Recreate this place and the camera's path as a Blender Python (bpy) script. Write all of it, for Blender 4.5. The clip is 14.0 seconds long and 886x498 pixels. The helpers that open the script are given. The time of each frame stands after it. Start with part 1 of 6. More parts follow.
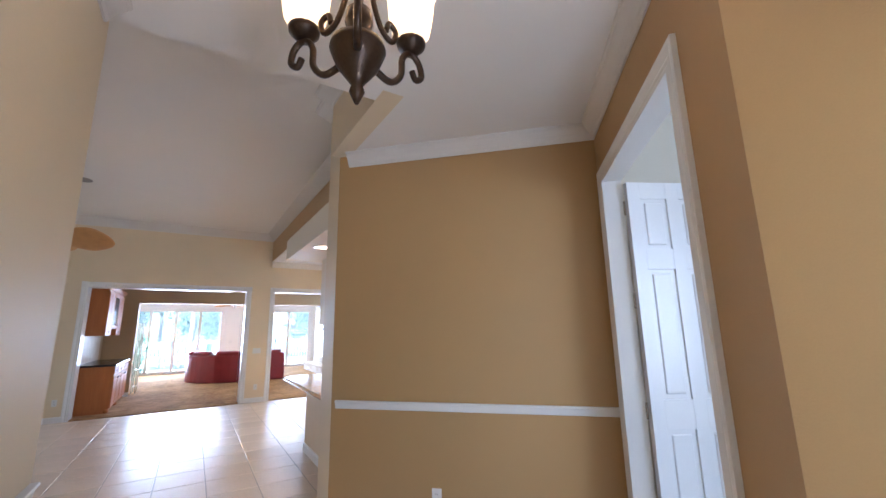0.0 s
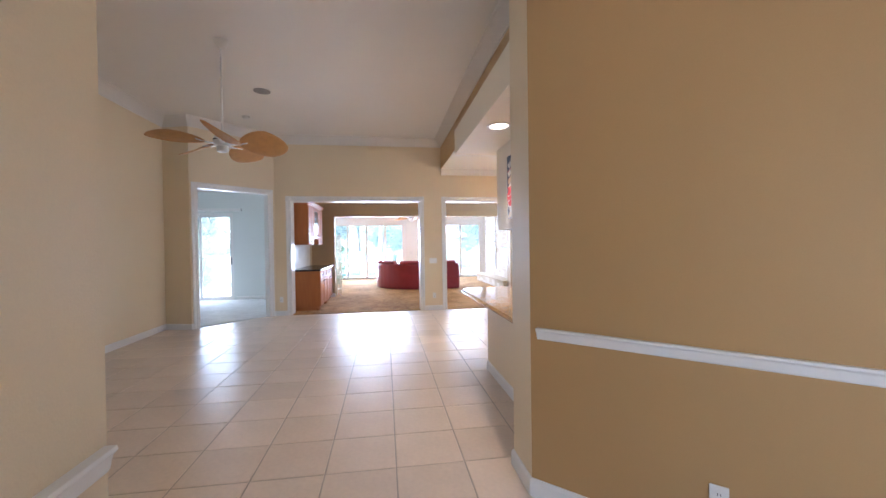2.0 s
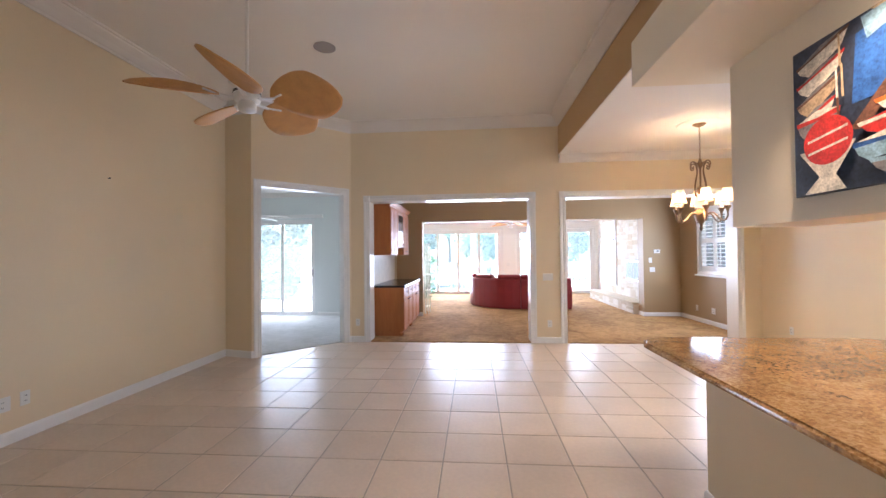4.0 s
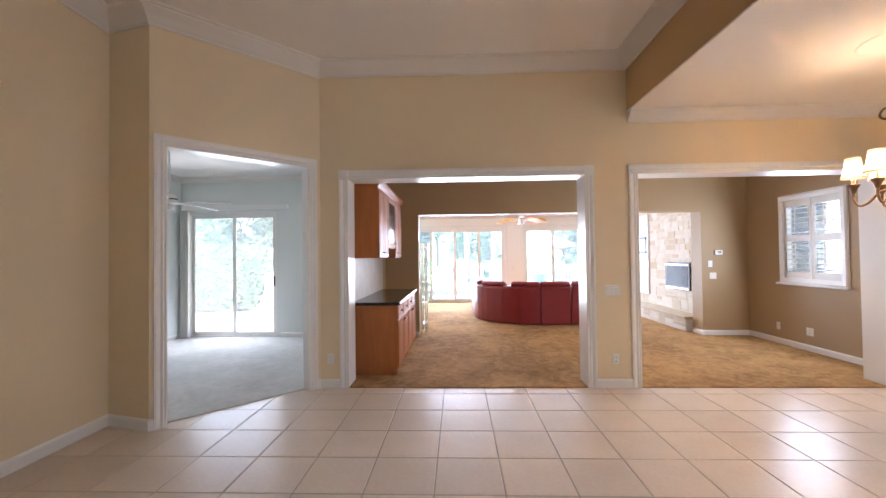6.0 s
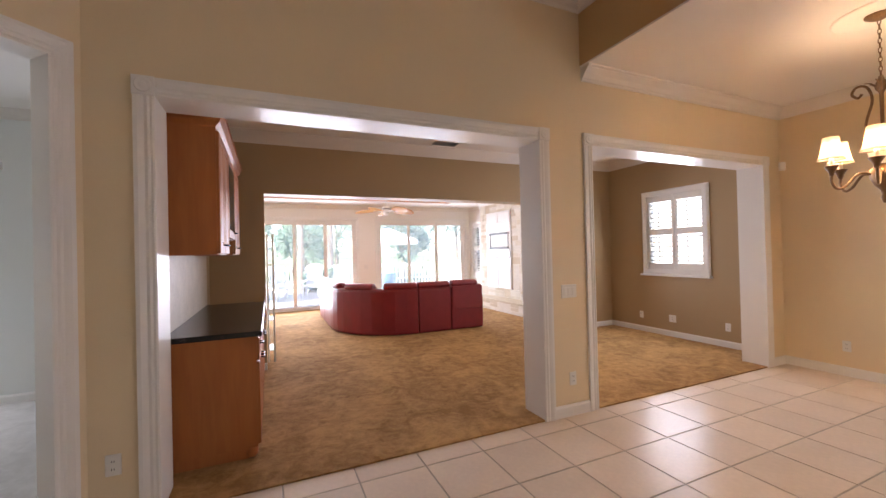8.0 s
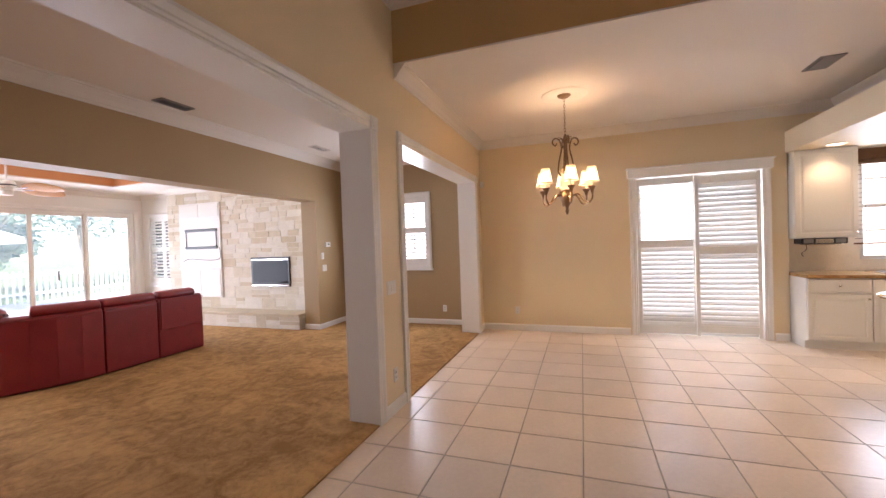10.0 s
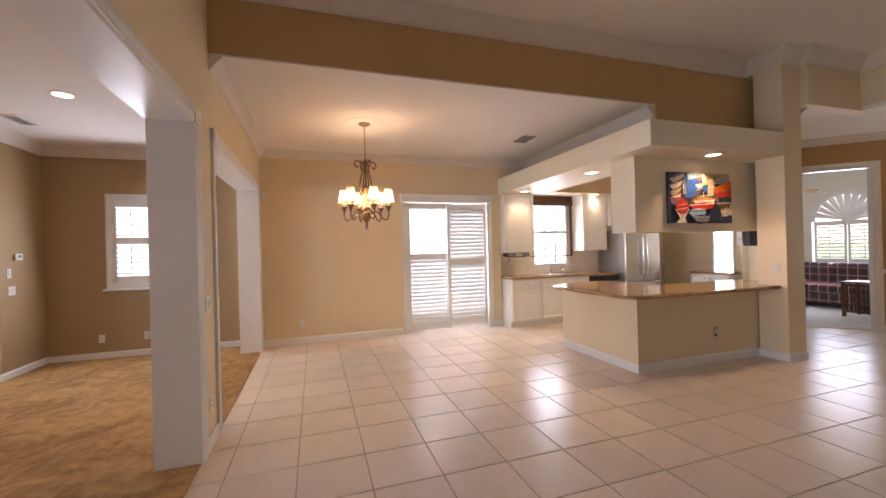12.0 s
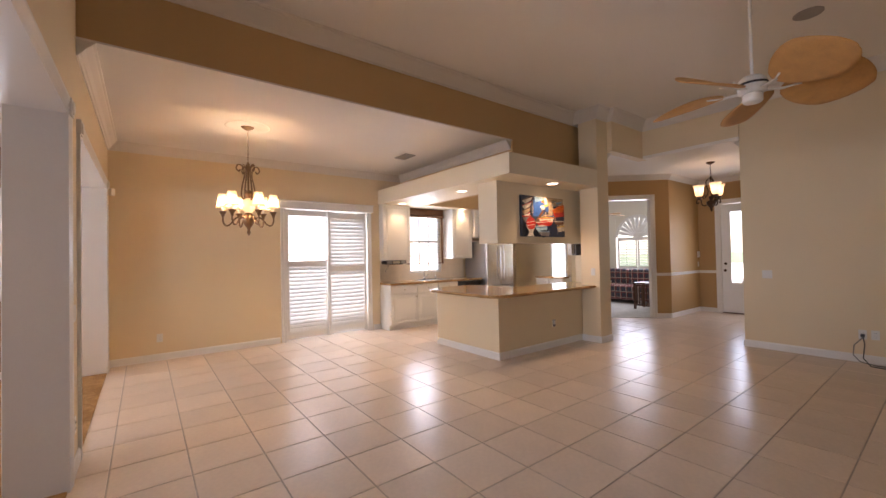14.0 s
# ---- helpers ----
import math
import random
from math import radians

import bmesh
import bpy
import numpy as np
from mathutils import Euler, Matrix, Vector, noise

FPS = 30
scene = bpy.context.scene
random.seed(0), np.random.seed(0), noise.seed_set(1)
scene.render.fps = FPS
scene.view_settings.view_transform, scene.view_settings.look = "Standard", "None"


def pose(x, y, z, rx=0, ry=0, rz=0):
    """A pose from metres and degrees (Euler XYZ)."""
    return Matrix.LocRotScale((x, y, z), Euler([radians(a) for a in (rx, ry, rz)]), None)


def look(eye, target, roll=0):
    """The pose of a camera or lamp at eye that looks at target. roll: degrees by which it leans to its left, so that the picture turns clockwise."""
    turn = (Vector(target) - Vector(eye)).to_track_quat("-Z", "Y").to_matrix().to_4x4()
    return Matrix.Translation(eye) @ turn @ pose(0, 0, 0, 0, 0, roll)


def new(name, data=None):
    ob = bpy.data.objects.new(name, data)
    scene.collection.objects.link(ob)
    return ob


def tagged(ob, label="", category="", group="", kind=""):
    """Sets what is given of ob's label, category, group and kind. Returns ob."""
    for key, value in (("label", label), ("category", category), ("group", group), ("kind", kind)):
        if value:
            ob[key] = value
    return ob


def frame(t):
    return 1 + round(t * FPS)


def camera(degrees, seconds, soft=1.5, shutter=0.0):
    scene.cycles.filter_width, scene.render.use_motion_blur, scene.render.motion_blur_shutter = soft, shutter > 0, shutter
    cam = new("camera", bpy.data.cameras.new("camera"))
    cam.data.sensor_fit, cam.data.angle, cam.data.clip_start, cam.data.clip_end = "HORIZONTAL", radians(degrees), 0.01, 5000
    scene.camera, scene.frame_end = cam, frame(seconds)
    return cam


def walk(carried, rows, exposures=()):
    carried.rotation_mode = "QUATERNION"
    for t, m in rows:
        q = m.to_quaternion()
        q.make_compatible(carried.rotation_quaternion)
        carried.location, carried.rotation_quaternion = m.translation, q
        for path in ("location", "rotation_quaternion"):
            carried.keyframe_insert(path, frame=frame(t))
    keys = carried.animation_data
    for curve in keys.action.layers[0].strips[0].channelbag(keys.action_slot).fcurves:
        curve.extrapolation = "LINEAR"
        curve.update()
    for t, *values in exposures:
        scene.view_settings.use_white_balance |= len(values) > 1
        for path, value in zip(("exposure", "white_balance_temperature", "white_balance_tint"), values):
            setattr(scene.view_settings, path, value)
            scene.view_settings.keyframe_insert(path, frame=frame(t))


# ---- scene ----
cam = camera(96.9, 14.0)
PATH = [
    (0, (0.549, 0.835, 1.522), (1.594, 2.496, 1.91), -1.0),
    (0.5, (0.657, 1.052, 1.467), (1.592, 2.812, 1.634), -0.9),
    (1, (0.732, 1.33, 1.401), (1.494, 3.177, 1.469), -0.6),
    (1.5, (0.763, 1.688, 1.425), (1.294, 3.616, 1.433), -0.6),
    (2, (0.744, 2.043, 1.43), (1.037, 4.022, 1.405), -0.8),
    (2.5, (0.768, 2.481, 1.436), (0.849, 4.479, 1.419), -0.4),
    (3, (0.717, 2.955, 1.445), (0.692, 4.955, 1.45), -0.5),
    (3.5, (0.662, 3.494, 1.461), (0.573, 5.492, 1.478), -0.4),
    (4, (0.585, 4.028, 1.447), (0.428, 6.021, 1.478), -0.6),
    (6.5, (-0.086, 6.619, 1.477), (-0.077, 8.619, 1.513), -0.8),
    (7, (-0.235, 7.097, 1.469), (-0.052, 9.089, 1.501), -1.0),
    (7.5, (-0.375, 7.529, 1.454), (0.066, 9.48, 1.484), -1.3),
    (8, (-0.584, 7.857, 1.437), (0.223, 9.687, 1.453), -1.4),
    (10.5, (-1.352, 9.227, 1.445), (0.622, 9.543, 1.402), -1.9),
    (11, (-1.439, 9.435, 1.439), (0.56, 9.418, 1.393), -1.7),
    (11.5, (-1.5, 9.607, 1.427), (0.47, 9.261, 1.4), -1.7),
    (12, (-1.594, 9.764, 1.437), (0.307, 9.142, 1.439), -1.5),
    (12.5, (-1.695, 9.894, 1.454), (0.134, 9.087, 1.469), -1.4),
    (13, (-1.748, 10.051, 1.441), (-0.001, 9.078, 1.465), -1.3),
    (13.5, (-1.834, 10.109, 1.425), (-0.16, 9.014, 1.457), -1.2),
    (14, (-1.87, 10.155, 1.425), (-0.279, 8.943, 1.456), -1.1),
]
EXPOSURES = [(0.0, 2.78, 5200, 17), (0.6, 3.0, 5300, 17), (1.5, 2.88, 5350, 18), (3.0, 2.96, 5550, 19), (4.0, 2.84, 5700, 20), (6.5, 2.62, 6200, 23), (8.0, 2.32, 6650, 27), (11.0, 2.27, 6550, 27), (14.0, 2.27, 6700, 28)]
walk(cam, [(t, look(eye, target, roll)) for t, eye, target, roll in PATH], EXPOSURES)

# ---- daylight ----
world = bpy.data.worlds.new("sky")
scene.world = world
world.use_nodes = True
wn = world.node_tree
sky = wn.nodes.new("ShaderNodeTexSky")
sky.sky_type, sky.sun_disc = "NISHITA", False
sky.sun_elevation, sky.sun_rotation = radians(47), radians(239)
wn.links.new(sky.outputs[0], wn.nodes["Background"].inputs[0])
wn.nodes["Background"].inputs[1].default_value = 0.15

sun_data = bpy.data.lights.new("sun", "SUN")
sun_data.energy, sun_data.angle, sun_data.color = 5.0, radians(0.6), (1.0, 0.95, 0.87)
sun = new("sun", sun_data)
sun.matrix_world = look((-30, -18, 38), (0, 0, 0))


def window_light(x, y, z, w, h, target, power, spread=180, colour=(0.78, 0.89, 1.0)):
    """The sky's light in a window's opening."""
    d = bpy.data.lights.new("window_light", "AREA")
    d.shape, d.size, d.size_y, d.energy, d.color = "RECTANGLE", w, h, power, colour
    d.spread = radians(spread)
    ob = new("window_light", d)
    ob.matrix_world = look((x, y, z), target)
    return ob


def bulb(x, y, z, power, radius=0.03, colour=(1.0, 0.72, 0.42)):
    d = bpy.data.lights.new("bulb", "POINT")
    d.energy, d.shadow_soft_size, d.color = power, radius, colour
    ob = new("bulb", d)
    ob.location = (x, y, z)
    return ob


def downlight(x, y, z, power, spread=110, colour=(1.0, 0.74, 0.45)):
    d = bpy.data.lights.new("downlight", "SPOT")
    d.energy, d.spot_size, d.spot_blend, d.shadow_soft_size, d.color = power, radians(spread), 0.6, 0.05, colour
    ob = new("downlight", d)
    ob.location = (x, y, z)
    return ob


window_light(0.1, 18.45, 1.2, 3.2, 2.2, (0.1, 10, 0.9), 47, 140)
window_light(3.5, 18.45, 1.2, 2.6, 2.2, (3.5, 10, 0.9), 18, 140)
window_light(-3.95, 13.2, 1.1, 1.4, 2.0, (-3.2, 9, 0.0), 7.5)
window_light(5.2, 7.475, 1.27, 1.42, 1.85, (0, 7.475, 1.6), 11)
window_light(3.925, 2.235, 1.43, 0.35, 1.2, (3.925, 6, 1.43), 6)
window_light(5.1, 12.05, 1.65, 0.9, 1.2, (0, 12.05, 1.0), 7)
window_light(3.7, -1.1, 1.7, 1.2, 1.6, (3.0, 4, 0.6), 10)
window_light(0.95, -0.1, 1.5, 0.4, 1.4, (0.95, 6, 1.0), 2.5)
window_light(5.2, 5.45, 1.6, 0.7, 1.0, (2, 5.45, 1.2), 7.5)


# ---- materials ----
def material(name, colour, rough=0.5, metal=0.0, vary=0.06, scale=3.0, fine=60.0, bump=0.02, spec=0.5, coat=0.0, random_tint=0.0):
    """A surface with slow tone drift, fine grain and fine relief."""
    m = bpy.data.materials.new(name)
    m.use_nodes = True
    nt = m.node_tree
    b = nt.nodes["Principled BSDF"]
    b.inputs["Roughness"].default_value = rough
    b.inputs["Metallic"].default_value = metal
    b.inputs["Specular IOR Level"].default_value = spec
    b.inputs["Coat Weight"].default_value = coat
    geo = nt.nodes.new("ShaderNodeTexCoord")
    n1 = nt.nodes.new("ShaderNodeTexNoise")
    n1.inputs["Scale"].default_value, n1.inputs["Detail"].default_value = scale, 4
    n2 = nt.nodes.new("ShaderNodeTexNoise")
    n2.inputs["Scale"].default_value, n2.inputs["Detail"].default_value = fine, 3
    nt.links.new(geo.outputs["Object"], n1.inputs["Vector"])
    nt.links.new(geo.outputs["Object"], n2.inputs["Vector"])
    add = nt.nodes.new("ShaderNodeMath")
    add.operation = "ADD"
    nt.links.new(n1.outputs[0], add.inputs[0])
    nt.links.new(n2.outputs[0], add.inputs[1])
    ramp = nt.nodes.new("ShaderNodeMapRange")
    ramp.inputs["From Min"].default_value, ramp.inputs["From Max"].default_value = 0.6, 1.4
    ramp.inputs["To Min"].default_value, ramp.inputs["To Max"].default_value = 1 - vary, 1 + vary
    nt.links.new(add.outputs[0], ramp.inputs["Value"])
    mul = nt.nodes.new("ShaderNodeMix")
    mul.data_type, mul.blend_type = "RGBA", "MULTIPLY"
    mul.inputs["Factor"].default_value = 1.0
    mul.inputs["A"].default_value = (*colour, 1)
    last = ramp.outputs[0]
    if random_tint:
        info = nt.nodes.new("ShaderNodeObjectInfo")
        r2 = nt.nodes.new("ShaderNodeMapRange")
        r2.inputs["To Min"].default_value, r2.inputs["To Max"].default_value = 1 - random_tint, 1 + random_tint
        nt.links.new(info.outputs["Random"], r2.inputs["Value"])
        mm = nt.nodes.new("ShaderNodeMath")
        mm.operation = "MULTIPLY"
        nt.links.new(last, mm.inputs[0])
        nt.links.new(r2.outputs[0], mm.inputs[1])
        last = mm.outputs[0]
    nt.links.new(last, mul.inputs["B"])
    nt.links.new(mul.outputs["Result"], b.inputs["Base Color"])
    if bump:
        bp = nt.nodes.new("ShaderNodeBump")
        bp.inputs["Strength"].default_value, bp.inputs["Distance"].default_value = min(1.0, bump * 10), 0.004
        nt.links.new(n2.outputs[0], bp.inputs["Height"])
        nt.links.new(bp.outputs[0], b.inputs["Normal"])
    return m


def wood(name, light, dark, scale=6.0, axis=2, rough=0.35, coat=0.2):
    m = bpy.data.materials.new(name)
    m.use_nodes = True
    nt = m.node_tree
    b = nt.nodes["Principled BSDF"]
    b.inputs["Roughness"].default_value = rough
    b.inputs["Coat Weight"].default_value = coat
    b.inputs["Specular IOR Level"].default_value = 0.3
    tc = nt.nodes.new("ShaderNodeTexCoord")
    mp = nt.nodes.new("ShaderNodeMapping")
    s = [scale * 4] * 3
    s[axis] = scale * 0.35
    mp.inputs["Scale"].default_value = s
    n = nt.nodes.new("ShaderNodeTexNoise")
    n.inputs["Scale"].default_value, n.inputs["Detail"].default_value, n.inputs["Distortion"].default_value = 1.0, 6, 0.8
    r = nt.nodes.new("ShaderNodeValToRGB")
    r.color_ramp.elements[0].position, r.color_ramp.elements[1].position = 0.3, 0.72
    r.color_ramp.elements[0].color, r.color_ramp.elements[1].color = (*dark, 1), (*light, 1)
    nt.links.new(tc.outputs["Object"], mp.inputs[0])
    nt.links.new(mp.outputs[0], n.inputs["Vector"])
    nt.links.new(n.outputs[0], r.inputs[0])
    nt.links.new(r.outputs[0], b.inputs["Base Color"])
    bp = nt.nodes.new("ShaderNodeBump")
    bp.inputs["Strength"].default_value, bp.inputs["Distance"].default_value = 0.15, 0.003
    nt.links.new(n.outputs[0], bp.inputs["Height"])
    nt.links.new(bp.outputs[0], b.inputs["Normal"])
    return m


def granite(name, ramp, scale=38.0, rough=0.12):
    """Polished stone: cloudy drifts broken up by crystals and dark flecks."""
    m = bpy.data.materials.new(name)
    m.use_nodes = True
    nt = m.node_tree
    b = nt.nodes["Principled BSDF"]
    b.inputs["Roughness"].default_value = rough
    tc = nt.nodes.new("ShaderNodeTexCoord")
    drift = nt.nodes.new("ShaderNodeTexNoise")
    drift.inputs["Scale"].default_value, drift.inputs["Detail"].default_value, drift.inputs["Distortion"].default_value = scale * 0.12, 6, 1.4
    speck = nt.nodes.new("ShaderNodeTexNoise")
    speck.inputs["Scale"].default_value, speck.inputs["Detail"].default_value = scale * 1.8, 3
    v = nt.nodes.new("ShaderNodeTexVoronoi")
    v.inputs["Scale"].default_value = scale * 2.6
    sep = nt.nodes.new("ShaderNodeSeparateColor")
    nt.links.new(v.outputs["Color"], sep.inputs[0])
    last = None
    for src, weight in ((drift.outputs[0], 0.5), (speck.outputs[0], 0.3), (sep.outputs[0], 0.2)):
        k = nt.nodes.new("ShaderNodeMath")
        k.operation = "MULTIPLY_ADD"
        k.inputs[1].default_value = weight
        k.inputs[2].default_value = 0.0
        nt.links.new(src, k.inputs[0])
        if last is not None:
            nt.links.new(last, k.inputs[2])
        last = k.outputs[0]
    r = nt.nodes.new("ShaderNodeValToRGB")
    el = r.color_ramp.elements
    el[0].position, el[0].color = ramp[0][0], (*ramp[0][1], 1)
    el[1].position, el[1].color = ramp[-1][0], (*ramp[-1][1], 1)
    for p, c in ramp[1:-1]:
        e = el.new(p)
        e.color = (*c, 1)
    for o in (drift, speck, v):
        nt.links.new(tc.outputs["Object"], o.inputs["Vector"])
    nt.links.new(last, r.inputs[0])
    nt.links.new(r.outputs[0], b.inputs["Base Color"])
    return m


def carpet(name, low, high):
    """Cut pile: brushed and trodden patches, small tufts and a rough nap."""
    m = bpy.data.materials.new(name)
    m.use_nodes = True
    nt = m.node_tree
    b = nt.nodes["Principled BSDF"]
    b.inputs["Roughness"].default_value = 0.95
    b.inputs["Specular IOR Level"].default_value = 0.08
    b.inputs["Sheen Weight"].default_value = 0.05
    b.inputs["Sheen Roughness"].default_value = 0.5
    tc = nt.nodes.new("ShaderNodeTexCoord")
    total = None
    noises = []
    for scale, detail, twist, weight in ((1.1, 3, 0.6, 0.30), (4.2, 4, 1.6, 0.34), (17.0, 4, 0.9, 0.22), (140.0, 2, 0.0, 0.14)):
        n = nt.nodes.new("ShaderNodeTexNoise")
        n.inputs["Scale"].default_value, n.inputs["Detail"].default_value, n.inputs["Distortion"].default_value = scale, detail, twist
        nt.links.new(tc.outputs["Object"], n.inputs["Vector"])
        noises.append(n)
        k = nt.nodes.new("ShaderNodeMath")
        k.operation = "MULTIPLY_ADD"
        k.inputs[1].default_value = weight
        nt.links.new(n.outputs[0], k.inputs[0])
        if total is not None:
            nt.links.new(total, k.inputs[2])
        else:
            k.inputs[2].default_value = 0.0
        total = k.outputs[0]
    r = nt.nodes.new("ShaderNodeValToRGB")
    r.color_ramp.elements[0].position, r.color_ramp.elements[1].position = 0.41, 0.59
    r.color_ramp.elements[0].color, r.color_ramp.elements[1].color = (*low, 1), (*high, 1)
    nt.links.new(total, r.inputs[0])
    nt.links.new(r.outputs[0], b.inputs["Base Color"])
    bp = nt.nodes.new("ShaderNodeBump")
    bp.inputs["Strength"].default_value, bp.inputs["Distance"].default_value = 0.7, 0.03
    nt.links.new(total, bp.inputs["Height"])
    nt.links.new(bp.outputs[0], b.inputs["Normal"])
    return m


def glowing(name, colour, strength, base=(0.8, 0.78, 0.7)):
    m = material(name, base, 0.4, bump=0)
    b = m.node_tree.nodes["Principled BSDF"]
    b.inputs["Emission Color"].default_value = (*colour, 1)
    b.inputs["Emission Strength"].default_value = strength
    return m


def clear_glass(name, haze=0.2):
    """A thin pane: clear, with a sharp gloss and a pale film that paints daylight haze over the view."""
    m = bpy.data.materials.new(name)
    m.use_nodes = True
    nt = m.node_tree
    nt.nodes.remove(nt.nodes["Principled BSDF"])
    clear = nt.nodes.new("ShaderNodeBsdfTransparent")
    clear.inputs["Color"].default_value = (0.96, 0.985, 0.98, 1)
    gloss = nt.nodes.new("ShaderNodeBsdfGlossy")
    gloss.inputs["Roughness"].default_value = 0.03
    film = nt.nodes.new("ShaderNodeBsdfTranslucent")
    film.inputs["Color"].default_value = (0.85, 0.92, 0.92, 1)
    fres = nt.nodes.new("ShaderNodeFresnel")
    fres.inputs["IOR"].default_value = 1.35
    m1, m2 = nt.nodes.new("ShaderNodeMixShader"), nt.nodes.new("ShaderNodeMixShader")
    m1.inputs["Fac"].default_value = haze
    nt.links.new(clear.outputs[0], m1.inputs[1])
    nt.links.new(film.outputs[0], m1.inputs[2])
    nt.links.new(fres.outputs[0], m2.inputs["Fac"])
    nt.links.new(m1.outputs[0], m2.inputs[1])
    nt.links.new(gloss.outputs[0], m2.inputs[2])
    nt.links.new(m2.outputs[0], nt.nodes["Material Output"].inputs["Surface"])
    return m


def leafy(name, colour, through_colour, vary=0.04):
    """Leaves that let some light through."""
    m = material(name, colour, 0.5, vary=vary, scale=3, fine=20, bump=0)
    nt = m.node_tree
    b = nt.nodes["Principled BSDF"]
    tr = nt.nodes.new("ShaderNodeBsdfTranslucent")
    tr.inputs["Color"].default_value = (*through_colour, 1)
    mx = nt.nodes.new("ShaderNodeMixShader")
    mx.inputs["Fac"].default_value = 0.45
    nt.links.new(b.outputs[0], mx.inputs[1])
    nt.links.new(tr.outputs[0], mx.inputs[2])
    nt.links.new(mx.outputs[0], nt.nodes["Material Output"].inputs["Surface"])
    return m


def limestone():
    """Pale cut stone; each block has its own tone between cream and honey."""
    m = material("cut_limestone", (1, 1, 1), 0.85, vary=0.13, scale=6, fine=45, bump=0.06)
    nt = m.node_tree
    mix = [n for n in nt.nodes if n.bl_idname == "ShaderNodeMix"][0]
    info = nt.nodes.new("ShaderNodeObjectInfo")
    r = nt.nodes.new("ShaderNodeValToRGB")
    el = r.color_ramp.elements
    el[0].position, el[0].color = 0.0, (0.72, 0.68, 0.60, 1)
    el[1].position, el[1].color = 1.0, (0.58, 0.49, 0.35, 1)
    for p, c in ((0.35, (0.75, 0.70, 0.61)), (0.6, (0.69, 0.63, 0.52)), (0.82, (0.64, 0.56, 0.43))):
        el.new(p).color = (*c, 1)
    nt.links.new(info.outputs["Random"], r.inputs[0])
    nt.links.new(r.outputs[0], mix.inputs["A"])
    return m


CREAM = material("cream_wall_paint", (0.78, 0.64, 0.425), 0.55, vary=0.03, scale=1.2, fine=180, bump=0.015)
TAN = material("tan_wall_paint", (0.46, 0.28, 0.11), 0.55, vary=0.03, scale=1.2, fine=180, bump=0.015)
# TAN lightened for the beam, making up in colour for light it lacks
LIT_TAN = material("lit_tan_beam_paint", (0.58, 0.385, 0.18), 0.55, vary=0.03, scale=1.2, fine=180, bump=0.015)
TAUPE = material("taupe_wall_paint", (0.41, 0.285, 0.145), 0.55, vary=0.03, scale=1.2, fine=180, bump=0.015)
DEN_WHITE = material("pale_green_white_paint", (0.74, 0.76, 0.72), 0.6, vary=0.02, scale=1.2, fine=180, bump=0.01)
OFFICE_PAINT = material("warm_white_office_paint", (0.80, 0.75, 0.64), 0.6, vary=0.02, scale=1.2, fine=180, bump=0.01)
# CREAM made paler: the kitchen light on hanging wall and soffit, as colour
LIT_CREAM = material("lit_cream_paint", (0.83, 0.73, 0.55), 0.55, vary=0.03, scale=1.2, fine=180, bump=0.015)
CEILING = material("ceiling_paint", (0.86, 0.82, 0.76), 0.8, vary=0.02, scale=1.5, fine=220, bump=0.03)
CROWN = material("white_crown_paint", (0.75, 0.70, 0.63), 0.55, vary=0.02, scale=2, fine=90, bump=0.004)
TRIM = material("white_trim_gloss", (0.82, 0.80, 0.76), 0.3, vary=0.02, scale=2, fine=90, bump=0.004)
DOOR_WHITE = material("white_door_paint", (0.84, 0.84, 0.83), 0.3, vary=0.02, scale=2, fine=90, bump=0.004)
CABINET_WHITE = material("white_cabinet_paint", (0.80, 0.77, 0.70), 0.32, vary=0.02, scale=2, fine=90, bump=0.004)
TILE = material("ceramic_floor_tile", (0.78, 0.66, 0.55), 0.26, vary=0.07, scale=2.5, fine=30, bump=0.004, spec=0.15, random_tint=0.05)
GROUT = material("tile_grout", (0.42, 0.37, 0.31), 0.85, vary=0.12, scale=4, fine=120, bump=0.05)
CARPET = carpet("tan_carpet_pile", (0.275, 0.143, 0.047), (0.53, 0.31, 0.118))
DEN_CARPET = carpet("pale_carpet_pile", (0.54, 0.52, 0.48), (0.66, 0.64, 0.60))
GRANITE = granite("golden_granite", [(0.32, (0.15, 0.075, 0.03)), (0.43, (0.32, 0.17, 0.062)), (0.53, (0.43, 0.245, 0.095)), (0.66, (0.58, 0.37, 0.17))], rough=0.08)
BLACK_STONE = granite("black_granite", [(0.3, (0.012, 0.012, 0.012)), (0.6, (0.03, 0.028, 0.026)), (0.8, (0.10, 0.09, 0.08))], rough=0.2)
CHERRY = wood("cherry_wood", (0.46, 0.165, 0.046), (0.40, 0.135, 0.038), rough=0.5, coat=0.03)
DARK_WOOD = wood("dark_stained_wood", (0.12, 0.045, 0.02), (0.05, 0.02, 0.01))
LEATHER = material("red_leather", (0.23, 0.018, 0.022), 0.36, vary=0.14, scale=6, fine=140, bump=0.03)
STONE = limestone()
MORTAR = material("stone_mortar", (0.74, 0.69, 0.60), 0.9, vary=0.1, scale=8, fine=90, bump=0.08)
STEEL = material("brushed_steel", (0.54, 0.50, 0.45), 0.27, metal=0.9, vary=0.05, scale=2, fine=150, bump=0.01)
CHROME = material("polished_chrome", (0.75, 0.75, 0.75), 0.12, metal=1.0, vary=0.02, bump=0)
BRONZE = material("oil_rubbed_bronze", (0.06, 0.035, 0.02), 0.38, metal=0.7, vary=0.3, scale=14, fine=90, bump=0.02)
ANTIQUE = material("antique_bronze", (0.20, 0.12, 0.06), 0.4, metal=0.7, vary=0.3, scale=14, fine=90, bump=0.02)
RATTAN_RIM = material("bound_blade_edge", (0.33, 0.15, 0.05), 0.6, vary=0.2, scale=12, fine=120, bump=0.05)
